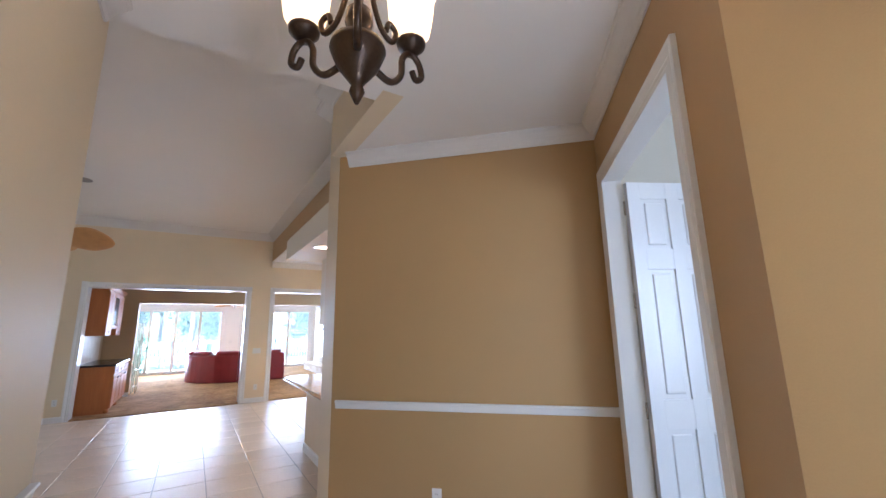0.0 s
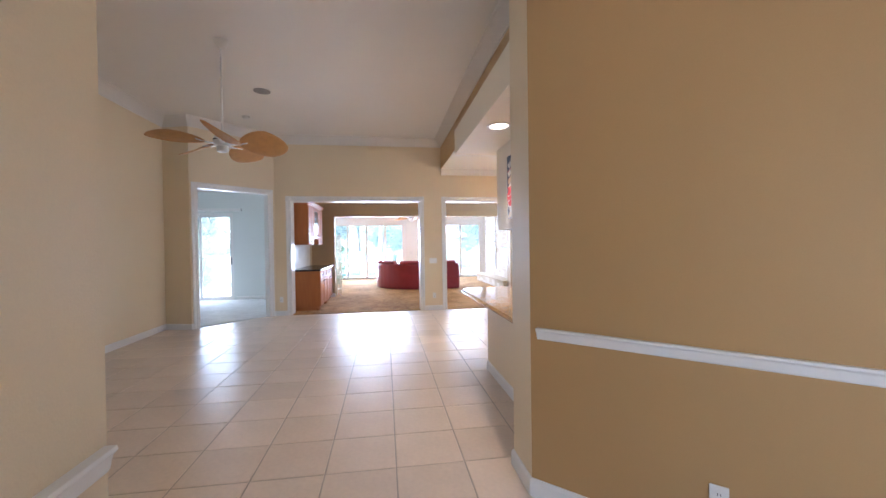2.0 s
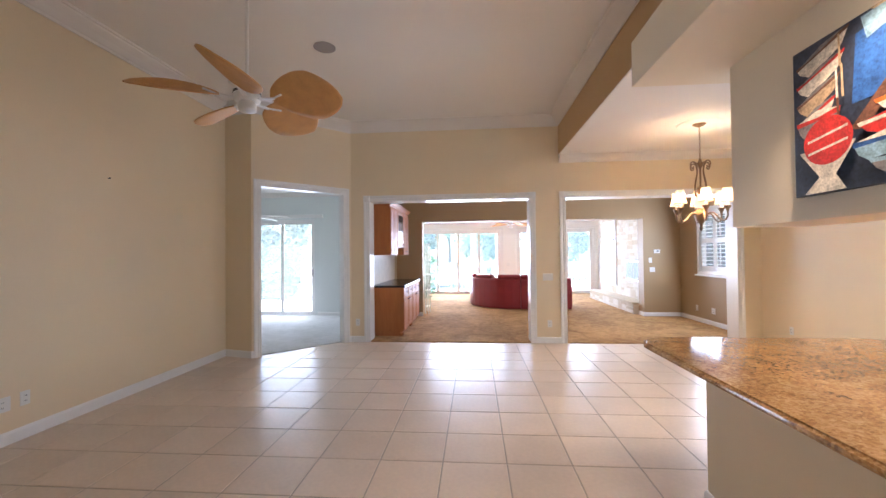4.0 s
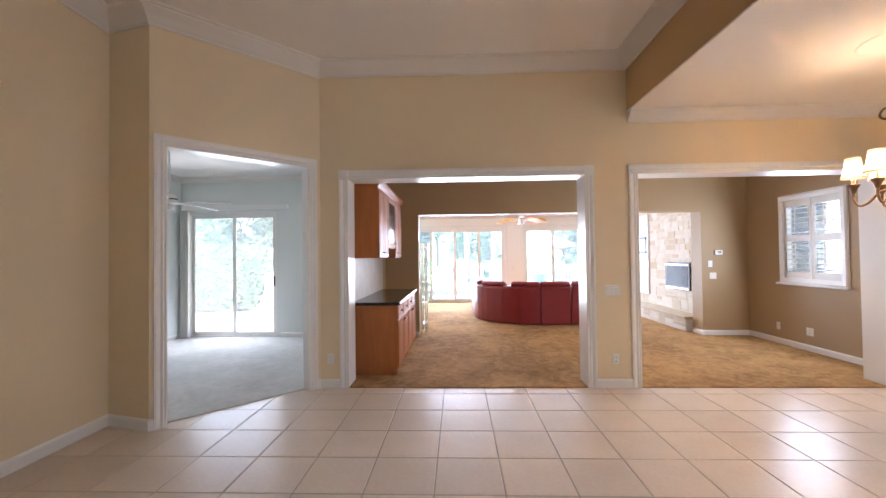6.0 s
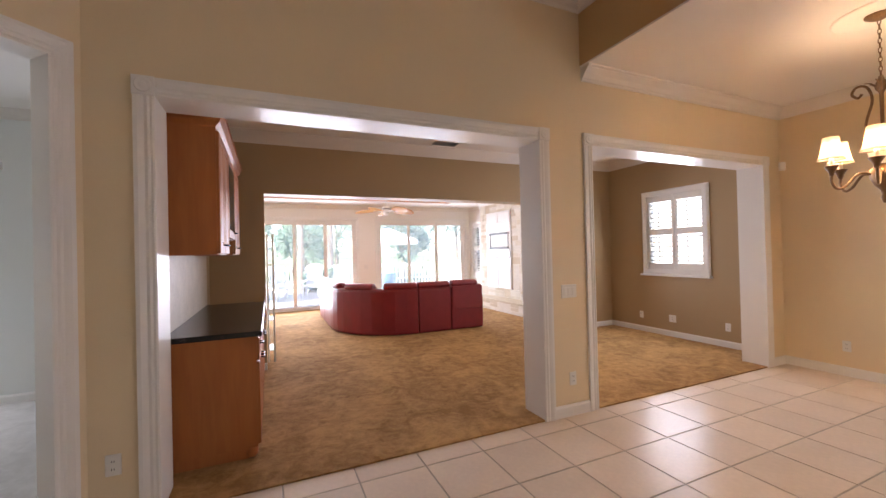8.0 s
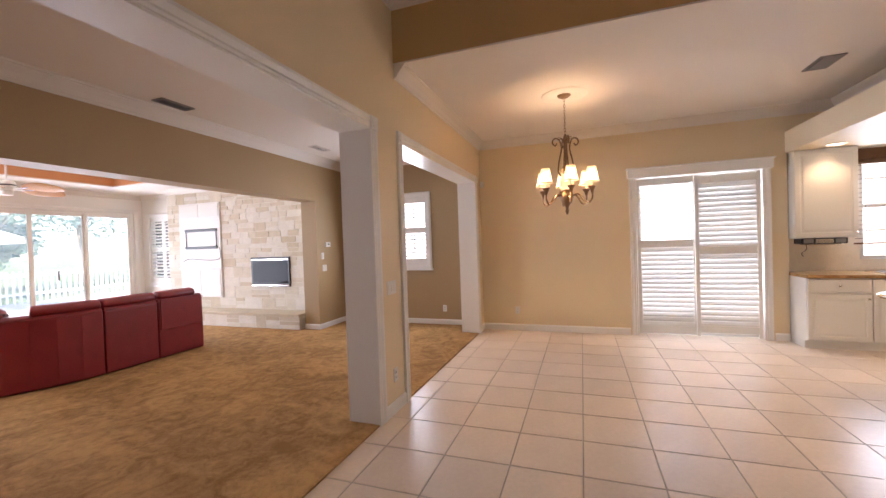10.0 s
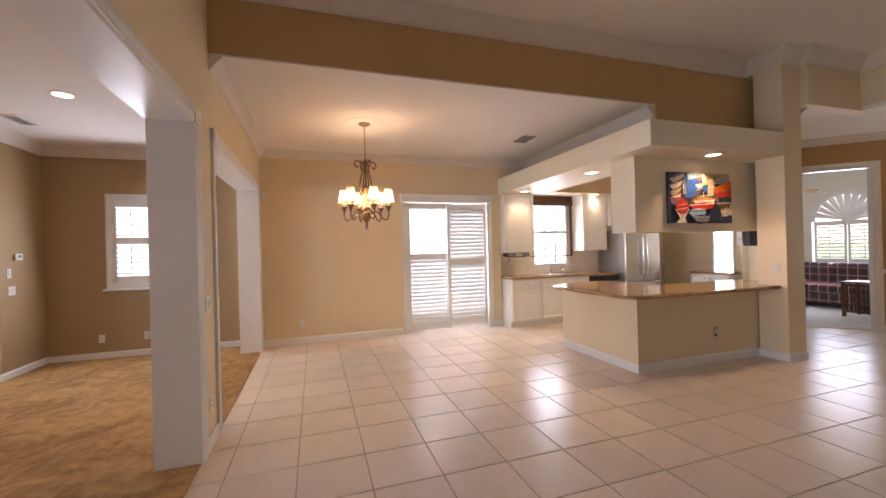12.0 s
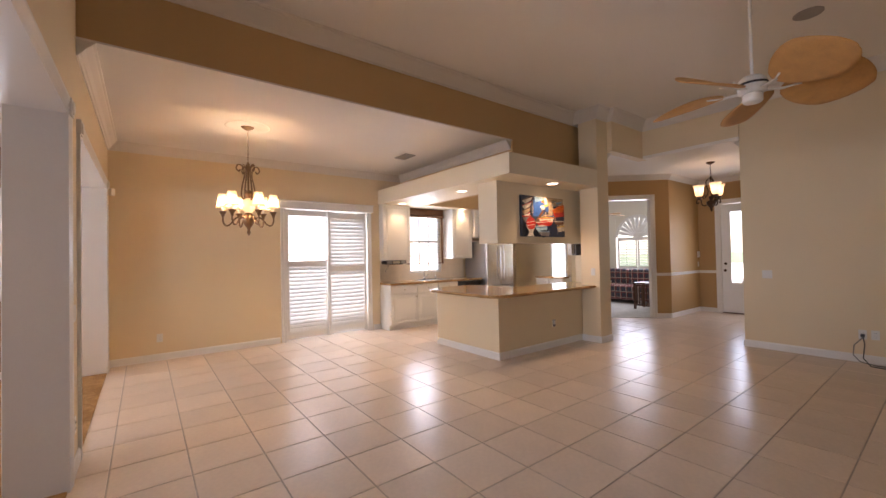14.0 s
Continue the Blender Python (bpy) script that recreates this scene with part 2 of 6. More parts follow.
BLACK = material("black_plastic", (0.02, 0.02, 0.02), 0.35, vary=0.1, bump=0.01)
PLATE = material("white_plastic", (0.78, 0.76, 0.71), 0.35, vary=0.02, bump=0)
RATTAN = material("woven_palm_blade", (0.62, 0.33, 0.11), 0.6, vary=0.16, scale=12, fine=160, bump=0.08)
GLASS = clear_glass("window_glass")
LOW_HAZE_GLASS = clear_glass("low_haze_door_glass", 0.03)
SHADE = leafy("lit_fabric_shade", (0.8, 0.72, 0.58), (0.95, 0.85, 0.68))
ALABASTER = leafy("lit_frosted_glass", (0.8, 0.74, 0.62), (0.98, 0.9, 0.76))
for lit, fac, glow in ((SHADE, 0.85, 0.45), (ALABASTER, 0.7, 0.3)):
    for node in lit.node_tree.nodes:
        if node.bl_idname == "ShaderNodeMixShader":
            node.inputs["Fac"].default_value = fac
    pb = lit.node_tree.nodes["Principled BSDF"]
    pb.inputs["Emission Color"].default_value = (1.0, 0.68, 0.38, 1)
    pb.inputs["Emission Strength"].default_value = glow
SLAT = leafy("white_shutter_slat", (0.8, 0.79, 0.76), (0.85, 0.85, 0.83))
for node in SLAT.node_tree.nodes:
    if node.bl_idname == "ShaderNodeMixShader":
        node.inputs["Fac"].default_value = 0.18
SHADE_CLOTH = leafy("white_blind_cloth", (0.8, 0.8, 0.78), (0.9, 0.9, 0.88))
for node in SHADE_CLOTH.node_tree.nodes:
    if node.bl_idname == "ShaderNodeMixShader":
        node.inputs["Fac"].default_value = 0.75
SUN_WHITE = material("pale_sunroom_paint", (0.84, 0.81, 0.75), 0.6, vary=0.02, scale=1.2, fine=180, bump=0.01)
# orange glow of the tray's rope light, put into a plain colour
TRAY_GLOW = material("orange_tray_glow", (0.72, 0.33, 0.14), 0.6, vary=0.04, scale=2, fine=120, bump=0.01)
LAMP_FACE = glowing("lit_lamp_face", (1.0, 0.80, 0.55), 1.4)


# ---- mesh helpers ----
def box(bm, x0, x1, y0, y1, z0, z1, bevel=0.0):
    r = bmesh.ops.create_cube(bm, size=1.0, matrix=Matrix.LocRotScale(((x0 + x1) / 2, (y0 + y1) / 2, (z0 + z1) / 2), None, (abs(x1 - x0), abs(y1 - y0), abs(z1 - z0))))
    if bevel:
        edges = list({e for v in r["verts"] for e in v.link_edges})
        bmesh.ops.bevel(bm, geom=edges, offset=bevel, segments=2, profile=0.5, affect="EDGES", clamp_overlap=True)
    return bm


def prism(bm, poly, z0, z1):
    lo = [bm.verts.new((x, y, z0)) for x, y in poly]
    hi = [bm.verts.new((x, y, z1)) for x, y in poly]
    n = len(poly)
    bm.faces.new(list(reversed(lo)))
    bm.faces.new(hi)
    for i in range(n):
        bm.faces.new((lo[i], lo[(i + 1) % n], hi[(i + 1) % n], hi[i]))
    return bm


def lathe(bm, profile, segs=20, centre=(0, 0, 0), smooth=True):
    rings = []
    for r, z in profile:
        rings.append([bm.verts.new((centre[0] + r * math.cos(2 * math.pi * k / segs), centre[1] + r * math.sin(2 * math.pi * k / segs), centre[2] + z)) for k in range(segs)])
    for a, b in zip(rings, rings[1:]):
        for k in range(segs):
            f = bm.faces.new((a[k], a[(k + 1) % segs], b[(k + 1) % segs], b[k]))
            f.smooth = smooth
    bm.faces.new(list(reversed(rings[0])))
    bm.faces.new(rings[-1])
    return bm


def tube(bm, pts, radius, segs=8, ends=None):
    """A round bar along a line of points; ends: radius at the last point."""
    pts = [Vector(p) for p in pts]
    n = len(pts)
    side = None
    rings = []
    for i, p in enumerate(pts):
        d = (pts[min(i + 1, n - 1)] - pts[max(i - 1, 0)]).normalized()
        if side is None:
            side = d.orthogonal().normalized()
        side = (side - d * side.dot(d)).normalized()
        up = d.cross(side)
        r = radius if ends is None else radius + (ends - radius) * i / (n - 1)
        rings.append([bm.verts.new(p + r * (math.cos(2 * math.pi * k / segs) * side + math.sin(2 * math.pi * k / segs) * up)) for k in range(segs)])
    for a, b in zip(rings, rings[1:]):
        for k in range(segs):
            f = bm.faces.new((a[k], a[(k + 1) % segs], b[(k + 1) % segs], b[k]))
            f.smooth = True
    bm.faces.new(list(reversed(rings[0])))
    bm.faces.new(rings[-1])
    return bm


def link(name, bm, mat, parent=None, label=""):
    bmesh.ops.recalc_face_normals(bm, faces=bm.faces)
    me = bpy.data.meshes.new(name)
    bm.to_mesh(me)
    bm.free()
    for mm in mat if isinstance(mat, (list, tuple)) else [mat]:
        me.materials.append(mm)
    ob = new(name, me)
    if parent is not None:
        ob.parent = parent
    if label:
        tagged(ob, label)
    return ob


def part(name, bm, mat, parent, label=""):
    return link(name, bm, mat, parent, label)


def thing(name, m, label, category, group=""):
    ob = new(name)
    ob.empty_display_size = 0.1
    ob.matrix_world = m
    return tagged(ob, label, category, group)


def B():
    return bmesh.new()


def sweep(bm, path, profile, place, closed=False):
    """A mitred moulding: path of 2D points, profile of (offset to the path's left, height) pairs; place(p, height) gives the 3D point."""
    pts = [Vector(p) for p in path]
    n = len(pts)
    rings = []
    for i, p in enumerate(pts):
        d0 = (p - pts[i - 1]).normalized() if (i > 0 or closed) else None
        d1 = (pts[(i + 1) % n] - p).normalized() if (i < n - 1 or closed) else None
        n0 = Vector((-d0.y, d0.x)) if d0 else None
        n1 = Vector((-d1.y, d1.x)) if d1 else None
        if n0 is None:
            m = n1
        elif n1 is None:
            m = n0
        else:
            m = (n0 + n1) / max(0.2, 1 + n0.dot(n1))
        rings.append([bm.verts.new(place(p + m * o, h)) for o, h in profile])
    k = len(profile)
    for i in range(n if closed else n - 1):
        a, b = rings[i], rings[(i + 1) % n]
        for j in range(k):
            bm.faces.new((a[j], a[(j + 1) % k], b[(j + 1) % k], b[j]))
    if not closed:
        bm.faces.new(rings[0])
        bm.faces.new(list(reversed(rings[-1])))
    return bm


def flat(p, h):
    return (p.x, p.y, h)


def crown(name, path, top, size=0.15, closed=False):
    s = size
    prof = [(0, top), (0, top - s), (0.012, top - s), (0.02, top - s * 0.86), (0.03, top - s * 0.80), (s * 0.42, top - s * 0.52), (s * 0.72, top - s * 0.22), (s * 0.76, top - s * 0.14), (s * 0.86, top - s * 0.10), (s * 0.9, top)]
    return tagged(link(name, sweep(B(), path, prof, flat, closed), CROWN), "white painted crown moulding along the ceiling", "moulding", kind="structure")


def baseboard(name, path, height=0.1):
    prof = [(0, 0), (0, height), (0.006, height), (0.012, height - 0.012), (0.015, height - 0.02), (0.016, 0)]
    return tagged(link(name, sweep(B(), path, prof, flat), TRIM), "white painted baseboard along the wall", "baseboard", kind="structure")


def chair_rail(name, path, z=0.925):
    prof = [(0, z - 0.032), (0, z + 0.032), (0.028, z + 0.032), (0.031, z + 0.022), (0.02, z + 0.011), (0.015, z - 0.008), (0.012, z - 0.024), (0.006, z - 0.032)]
    return tagged(link(name, sweep(B(), path, prof, flat), TRIM), "white painted chair rail moulding", "moulding", kind="structure")


class Wall:
    """A wall from p0 to p1 with the room to its left; openings are (from, to, bottom, top) along it."""

    def __init__(self, name, p0, p1, z1, thick, openings=(), mats=(CREAM, CREAM, TRIM), z0=0.0, label="painted plaster wall", caps=(0, 0)):
        self.p0, self.p1 = Vector(p0), Vector(p1)
        self.u = (self.p1 - self.p0).normalized()
        self.n = Vector((-self.u.y, self.u.x))
        self.length = (self.p1 - self.p0).length
        bm = B()
        s = -caps[0]
        spans = []
        for a, b, lo, hi in sorted(openings):
            spans.append((s, a, z0, z1))
            if lo > z0 + 0.001:
                spans.append((a, b, z0, lo))
            if hi < z1 - 0.001:
                spans.append((a, b, hi, z1))
            s = b
        spans.append((s, self.length + caps[1], z0, z1))
        for a, b, lo, hi in spans:
            if b - a > 0.001:
                q = [self.at(a, 0), self.at(b, 0), self.at(b, -thick), self.at(a, -thick)]
                prism(bm, q, lo, hi)
        bmesh.ops.remove_doubles(bm, verts=bm.verts, dist=0.0005)
        bmesh.ops.recalc_face_normals(bm, faces=bm.faces)
        n3 = Vector((self.n.x, self.n.y, 0))
        for f in bm.faces:
            d = f.normal.dot(n3)
            f.material_index = 0 if d > 0.9 else 1 if d < -0.9 else 2
        self.ob = tagged(link(name, bm, list(mats)), label, "wall", kind="structure")
        self.thick = thick

    def at(self, s, d=0.0):
        p = self.p0 + self.u * s + self.n * d
        return (p.x, p.y)

    def place(self, s, d, z):
        p = self.p0 + self.u * s + self.n * d
        return Vector((p.x, p.y, z))

    def along(self, x, y):
        return (Vector((x, y)) - self.p0).dot(self.u)

    def mount(self, s, z, d=0.0):
        """x along the wall, y into the wall, z up."""
        q = self.place(s, d, z)
        m = Matrix.Identity(4)
        m.col[0][:3] = (self.u.x, self.u.y, 0)
        m.col[1][:3] = (-self.n.x, -self.n.y, 0)
        m.col[2][:3] = (0, 0, 1)
        m.col[3][:3] = q
        return m

    def casing(self, a, b, top, width=0.1, depth=0.022, back=False, bottom=None):
        """A moulded frame round an opening."""
        w = width
        prof = [(0, 0), (0, depth * 0.6), (w * 0.1, depth * 0.75), (w * 0.22, depth * 0.55), (w * 0.34, depth * 0.8), (w * 0.5, depth * 0.55), (w * 0.66, depth * 0.8), (w * 0.8, depth), (w, depth), (w, 0)]
        d0 = -self.thick if back else 0.0
        sg = -1 if back else 1
        z0 = 0.0 if bottom is None else bottom
        path = [(a, z0), (a, top), (b, top), (b, z0)]
        bm = sweep(B(), path, prof, lambda p, h: self.place(p.x, d0 + sg * h, p.y), closed=bottom is not None)
        return bm


# ---- setting: walls, floors, ceilings ----
BACK, HIGH, LOW, FAM = 10.54, 3.69, 3.05, 3.0
REAR = 10.80  # family-room face of the back wall
CA, CAB, CBC = (1.55, 4.16), (3.09, 2.62), (1.84, 1.26)
COL = 4.47
FOY, FRONT = 0.07, -0.25

south = Wall("wall_living_south", (-3.07, 3.1), (FOY - 0.15, 3.1), HIGH, 0.15, label="cream painted living room wall", caps=(0.15, 0))
foyer_w = Wall("wall_foyer_west", (FOY, 3.1), (FOY, FRONT), HIGH, 0.15, mats=(CREAM, CREAM, CREAM), label="cream painted entry wall with chair rail")
front = Wall("wall_front", (FOY, FRONT), (1.84, FRONT), HIGH, 0.2, [(0.38, 1.32, 0, 2.46)], mats=(TAN, CREAM, TRIM), label="tan painted wall round the front door", caps=(0.15, 0.15))
foyer_c = Wall("wall_foyer_east", (1.84, FRONT), CBC, HIGH, 0.12, mats=(TAN, OFFICE_PAINT, TAN), label="tan painted entry wall with white chair rail")
wall_b = Wall("wall_office_door", CBC, CAB, HIGH, 0.12, [(0.40, 1.68, 0, 2.53)], mats=(TAN, OFFICE_PAINT, TRIM), label="tan painted diagonal wall with a white door opening")
wall_a = Wall("wall_foyer_diagonal", CAB, CA, HIGH, 0.12, mats=(TAN, CREAM, CREAM), label="tan painted diagonal wall with white chair rail")
bm = prism(B(), [CA, (1.55, COL), (1.87, COL), (1.87, 3.86)][::-1], 0, HIGH)
tagged(link("wall_column", bm, CREAM), "cream painted column at the kitchen bar", "column", kind="structure")

left = Wall("wall_living_west", (-3.07, 9.55), (-3.07, 3.1), HIGH, 0.15, label="cream painted long living room wall")
jog = Wall("wall_jog", (-2.6, 9.43), (-3.07, 9.55), HIGH, 0.15, label="short cream painted wall")
diag = Wall("wall_den_door", (-1.49, BACK), (-2.6, 9.43), HIGH, 0.15, [(0.14, 1.44, 0, 2.48)], mats=(CREAM, DEN_WHITE, TRIM), label="cream painted diagonal wall with a den doorway")
O1A, O1B, O2A, O2B, OTOP = -1.165, 1.495, 2.08, 4.70, 2.36
back = Wall("wall_back", (5.066, BACK), (-1.49, BACK), HIGH, REAR - BACK, [(5.066 - O2B, 5.066 - O2A, 0, OTOP), (5.066 - O1B, 5.066 - O1A, 0, OTOP)], mats=(CREAM, TAUPE, TRIM), label="cream painted wall with two wide cased openings")
dining = Wall("wall_dining", (5.066, 6.45), (5.066, BACK), HIGH, 0.26, [(6.72 - 6.45, 8.23 - 6.45, 0, 2.28)], label="cream painted dining wall with a sliding door")

# kitchen shell
kit_e = Wall("wall_kitchen_east", (5.3, 2.25), (5.3, 6.45), LOW + 0.1, 0.17, [(4.76 - 2.25, 5.62 - 2.25, 1.04, 2.42)], label="cream painted kitchen wall with a window")
kit_s = Wall("wall_kitchen_south", (3.6, 2.25), (5.3, 2.25), LOW + 0.1, 0.12, [(0.1, 0.55, 0.78, 2.1)], label="cream painted wall behind the kitchen")
bm = box(B(), 1.888, 2.03, 4.05, 6.376, 0, 0.86)
box(bm, 2.03, 3.27, 6.24, 6.376, 0, 0.86)
tagged(link("wall_bar", bm, CREAM), "cream painted half wall under the kitchen bar", "half wall", kind="structure")

# soffit over the kitchen, with a raised well inside it
SOF0, SOF1, SOFX, SOFY = 2.45, 2.72, 1.55, 6.47
bm = box(B(), SOFX, 2.42, COL, SOFY, SOF0, SOF1)
box(bm, 1.88, 2.42, 3.95, COL, SOF0, SOF1)
box(bm, 2.42, 5.065, 5.62, SOFY, SOF0, SOF1)
box(bm, 5.065, 5.3, 5.62, 6.449, SOF0, SOF1)
box(bm, 4.8, 5.3, 2.25, 5.62, SOF0, SOF1)
bmesh.ops.remove_doubles(bm, verts=bm.verts, dist=0.0005)
tagged(link("soffit", bm, LIT_CREAM), "cream painted dropped soffit above the kitchen", "soffit", kind="structure")
bm = box(B(), 1.985, 2.36, 3.95, 6.267, 1.578, SOF0)
tagged(link("wall_hanging", bm, LIT_CREAM), "hanging wall above the bar in cream lightened as if lit", "hanging wall", kind="structure")
bm = box(B(), 1.972, 2.1, 3.93, 5.94, SOF1, HIGH)
box(bm, 2.1, 5.3, 5.82, 5.94, SOF1, LOW + 0.1)
box(bm, 2.42, 2.5, COL, 5.62, SOF1 + 0.001, LOW + 0.1)
box(bm, 2.5, 4.8, 5.54, 5.62, SOF0 + 0.002, LOW + 0.1)
box(bm, 4.72, 4.8, 2.25, 5.54, SOF0 + 0.002, LOW + 0.1)
tagged(link("wall_over_soffit", bm, LIT_TAN), "tan painted wall above the soffit ledge", "wall", kind="structure")
tagged(link("wall_dining_return", box(B(), 5.067, 5.3, 5.942, 6.449, SOF1 + 0.002, LOW), CREAM), "cream painted wall end above the soffit", "wall", kind="structure")
bm = box(B(), 1.972, 2.1, 5.94, BACK, LOW + 0.015, HIGH)
tagged(link("beam", bm, LIT_TAN), "tan painted beam face between two ceiling heights", "beam", kind="structure")
# header at the entry
bm = box(B(), FOY, 1.47, 3.0, 3.14, LOW + 0.05, HIGH)
box(bm, 1.47, 1.62, 3.0, 4.16, LOW, HIGH)
tagged(link("header_entry", bm, CREAM), "cream painted header over the entry opening", "header", kind="structure")

# family room
fam_w = Wall("wall_family_west", (-1.25, 13.3), (-1.25, REAR), FAM, 0.15, mats=(TAUPE, DEN_WHITE, TAUPE), label="taupe painted wall behind the cherry cabinets")
fam_e = Wall("wall_family_east", (5.237, REAR), (5.237, 13.3), FAM, 0.17, [(11.56 - REAR, 12.52 - REAR, 1.06, 2.28)], mats=(TAUPE, CREAM, TRIM), label="taupe painted wall with a shuttered window")
op3 = Wall("wall_family_north", (5.237, 13.3), (-1.25, 13.3), FAM, 0.3, [(5.237 - 4.43, 5.237 + 0.64, 0, 2.235)], mats=(TAUPE, CREAM, TAUPE), label="taupe painted wall with a wide opening to the sunroom", caps=(0.17, 0.15))
SUN_Y, SUN_Z = 18.6, 2.75
sun_e = Wall("wall_sunroom_east", (5.05, 13.6), (5.05, SUN_Y), SUN_Z, 0.2, [(17.5 - 13.6, 18.35 - 13.6, 0.75, 2.25)], mats=(SUN_WHITE, CREAM, TRIM), label="cream painted sunroom wall")
sun_n = Wall("wall_sunroom_north", (5.05, SUN_Y), (-2.2, SUN_Y), SUN_Z, 0.2, [(5.05 - 4.88, 5.05 - 2.18, 0, 2.35), (5.05 - 1.58, 5.05 + 1.6, 0, 2.35)], mats=(SUN_WHITE, CREAM, TRIM), label="cream painted wall with two wide glass sliding doors", caps=(0.2, 0.2))
sun_w = Wall("wall_sunroom_west", (-2.2, SUN_Y), (-2.2, 13.6), SUN_Z, 0.2, mats=(SUN_WHITE, CREAM, TRIM), label="cream painted sunroom wall")
sun_s = Wall("wall_sunroom_return", (-2.2, 13.6), (-1.25, 13.6), SUN_Z, 0.1, mats=(SUN_WHITE, CREAM, TRIM), label="cream painted sunroom wall")

# den behind the diagonal doorway
den_n = Wall("wall_den_north", (-1.4, 13.3), (-5.1, 13.3), FAM, 0.2, [(3.28 - 1.4, 5.0 - 1.4, 0, 2.35)], mats=(DEN_WHITE, CREAM, TRIM), label="white painted den wall with a glass sliding door", caps=(0, 0.15))
den_w = Wall("wall_den_west", (-5.1, 13.3), (-5.1, 8.3), FAM, 0.15, mats=(DEN_WHITE,) * 3, label="white painted den wall")
den_s = Wall("wall_den_south", (-5.1, 8.3), (-3.22, 8.3), FAM, 0.15, mats=(DEN_WHITE,) * 3, label="white painted den wall")

# office behind the entry door
off_n = Wall("wall_office_south", (1.96, -1.4), (6.0, -1.4), LOW + 0.11, 0.2, [(1.25, 2.55, 0.9, 2.5)], mats=(OFFICE_PAINT, CREAM, TRIM), label="pale painted office wall with an arched window", caps=(0.15, 0.15))
off_e = Wall("wall_office_east", (6.0, -1.4), (6.0, 0.9), LOW + 0.11, 0.15, mats=(OFFICE_PAINT,) * 3, label="pale painted office wall")
off_k = Wall("wall_office_north", (6.0, 0.9), (3.6, 0.9), LOW + 0.11, 0.1, mats=(OFFICE_PAINT,) * 3, label="pale painted office wall")
off_j = Wall("wall_office_return", (3.6, 0.9), (3.6, 2.13), LOW + 0.11, 0.0999, mats=(OFFICE_PAINT,) * 3, label="pale painted office wall")
off_l = Wall("wall_office_corner", (3.6, 2.1), (3.22, 2.62), LOW + 0.11, 0.1, mats=(OFFICE_PAINT, CREAM, CREAM), label="pale painted office wall")
off_w = Wall("wall_office_west", (1.96, FRONT - 0.2), (1.96, -1.4), LOW + 0.11, 0.12, mats=(OFFICE_PAINT, CREAM, OFFICE_PAINT), label="pale painted office wall")


def slab(name, poly, z0, z1, mat, label, category):
    return tagged(link(name, prism(B(), poly, z0, z1), mat), label, category, kind="structure")


def rect(x0, x1, y0, y1):
    return [(x0, y0), (x1, y0), (x1, y1), (x0, y1)]


slab("floor", [(-3.07, 3.1), (FOY, 3.1), (FOY, FRONT - 0.2), (1.9, FRONT - 0.2), (1.9, 1.2), (3.3, 2.6), (3.6, 2.25), (5.3, 2.25), (5.3, BACK), (-1.49, BACK), (-2.6, 9.43), (-3.07, 9.55)], -0.12, -0.004, GROUT, "tile floor with grey grout joints", "floor")
slab("floor_family", rect(-1.25, 5.237, BACK, 13.6), -0.12, 0.012, CARPET, "tan wall-to-wall carpet with a worn pile", "carpet")
slab("floor_sunroom", rect(-2.2, 5.05, 13.6, SUN_Y + 0.2), -0.12, 0.012, CARPET, "tan wall-to-wall carpet", "carpet")
slab("floor_den", [(-5.1, 8.3), (-3.22, 8.3), (-3.22, 9.6), (-2.66, 9.49), (-1.55, 10.6), (-1.4, 10.6), (-1.4, 13.5), (-5.1, 13.5)], -0.12, 0.012, DEN_CARPET, "pale wall-to-wall carpet in the den", "carpet")
slab("floor_office", [(1.96, -1.4), (6, -1.4), (6, 0.9), (3.9, 0.9), (3.9, 2.1), (3.19, 2.59), (1.90, 1.2)], -0.12, 0.008, DEN_CARPET, "pale wall-to-wall carpet in the office", "carpet")

slab("ceiling_living", [(-3.2, 3.0), (2.1, 3.0), (2.1, BACK + 0.1), (-3.2, BACK + 0.1)], HIGH, HIGH + 0.15, CEILING, "high white plaster ceiling", "ceiling")
slab("ceiling_dining", rect(2.1, 5.3, 5.82, BACK + 0.05), LOW, LOW + 0.15, CEILING, "white plaster dining ceiling", "ceiling")
slab("ceiling_dining_edge", rect(1.973, 2.1, 5.94, BACK), LOW, LOW + 0.014, CEILING, "white plaster ceiling edge", "ceiling")
slab("ceiling_kitchen", [(3.3, 2.55), (3.6, 2.13), (5.4, 2.13), (5.4, 5.82), (2.1, 5.82), (2.1, 3.75)], LOW, LOW + 0.15, CEILING, "white plaster kitchen ceiling", "ceiling")
slab("ceiling_entry", [(FOY - 0.1, FRONT - 0.1), (1.9, FRONT - 0.1), (1.9, 1.26), (3.14, 2.62), (1.62, 4.14), (1.62, 3.0), (1.47, 3.0), (1.47, 3.138), (FOY, 3.138), (FOY, 3.0), (FOY - 0.1, 3.0)], LOW, LOW + 0.1, CEILING, "white plaster entry ceiling", "ceiling")
slab("ceiling_family", rect(-1.4, 5.4, REAR, 13.6), FAM, FAM + 0.15, CEILING, "white plaster family room ceiling", "ceiling")
bm = prism(B(), rect(-2.4, 5.25, 13.6, 14.4), SUN_Z, SUN_Z + 0.3)
prism(bm, rect(-2.4, 5.25, 17.6, SUN_Y + 0.2), SUN_Z, SUN_Z + 0.3)
prism(bm, rect(-2.4, -0.9, 14.4, 17.6), SUN_Z, SUN_Z + 0.3)
prism(bm, rect(3.9, 5.25, 14.4, 17.6), SUN_Z, SUN_Z + 0.3)
prism(bm, rect(-0.9, 3.9, 14.4, 17.6), SUN_Z + 0.22, SUN_Z + 0.3)
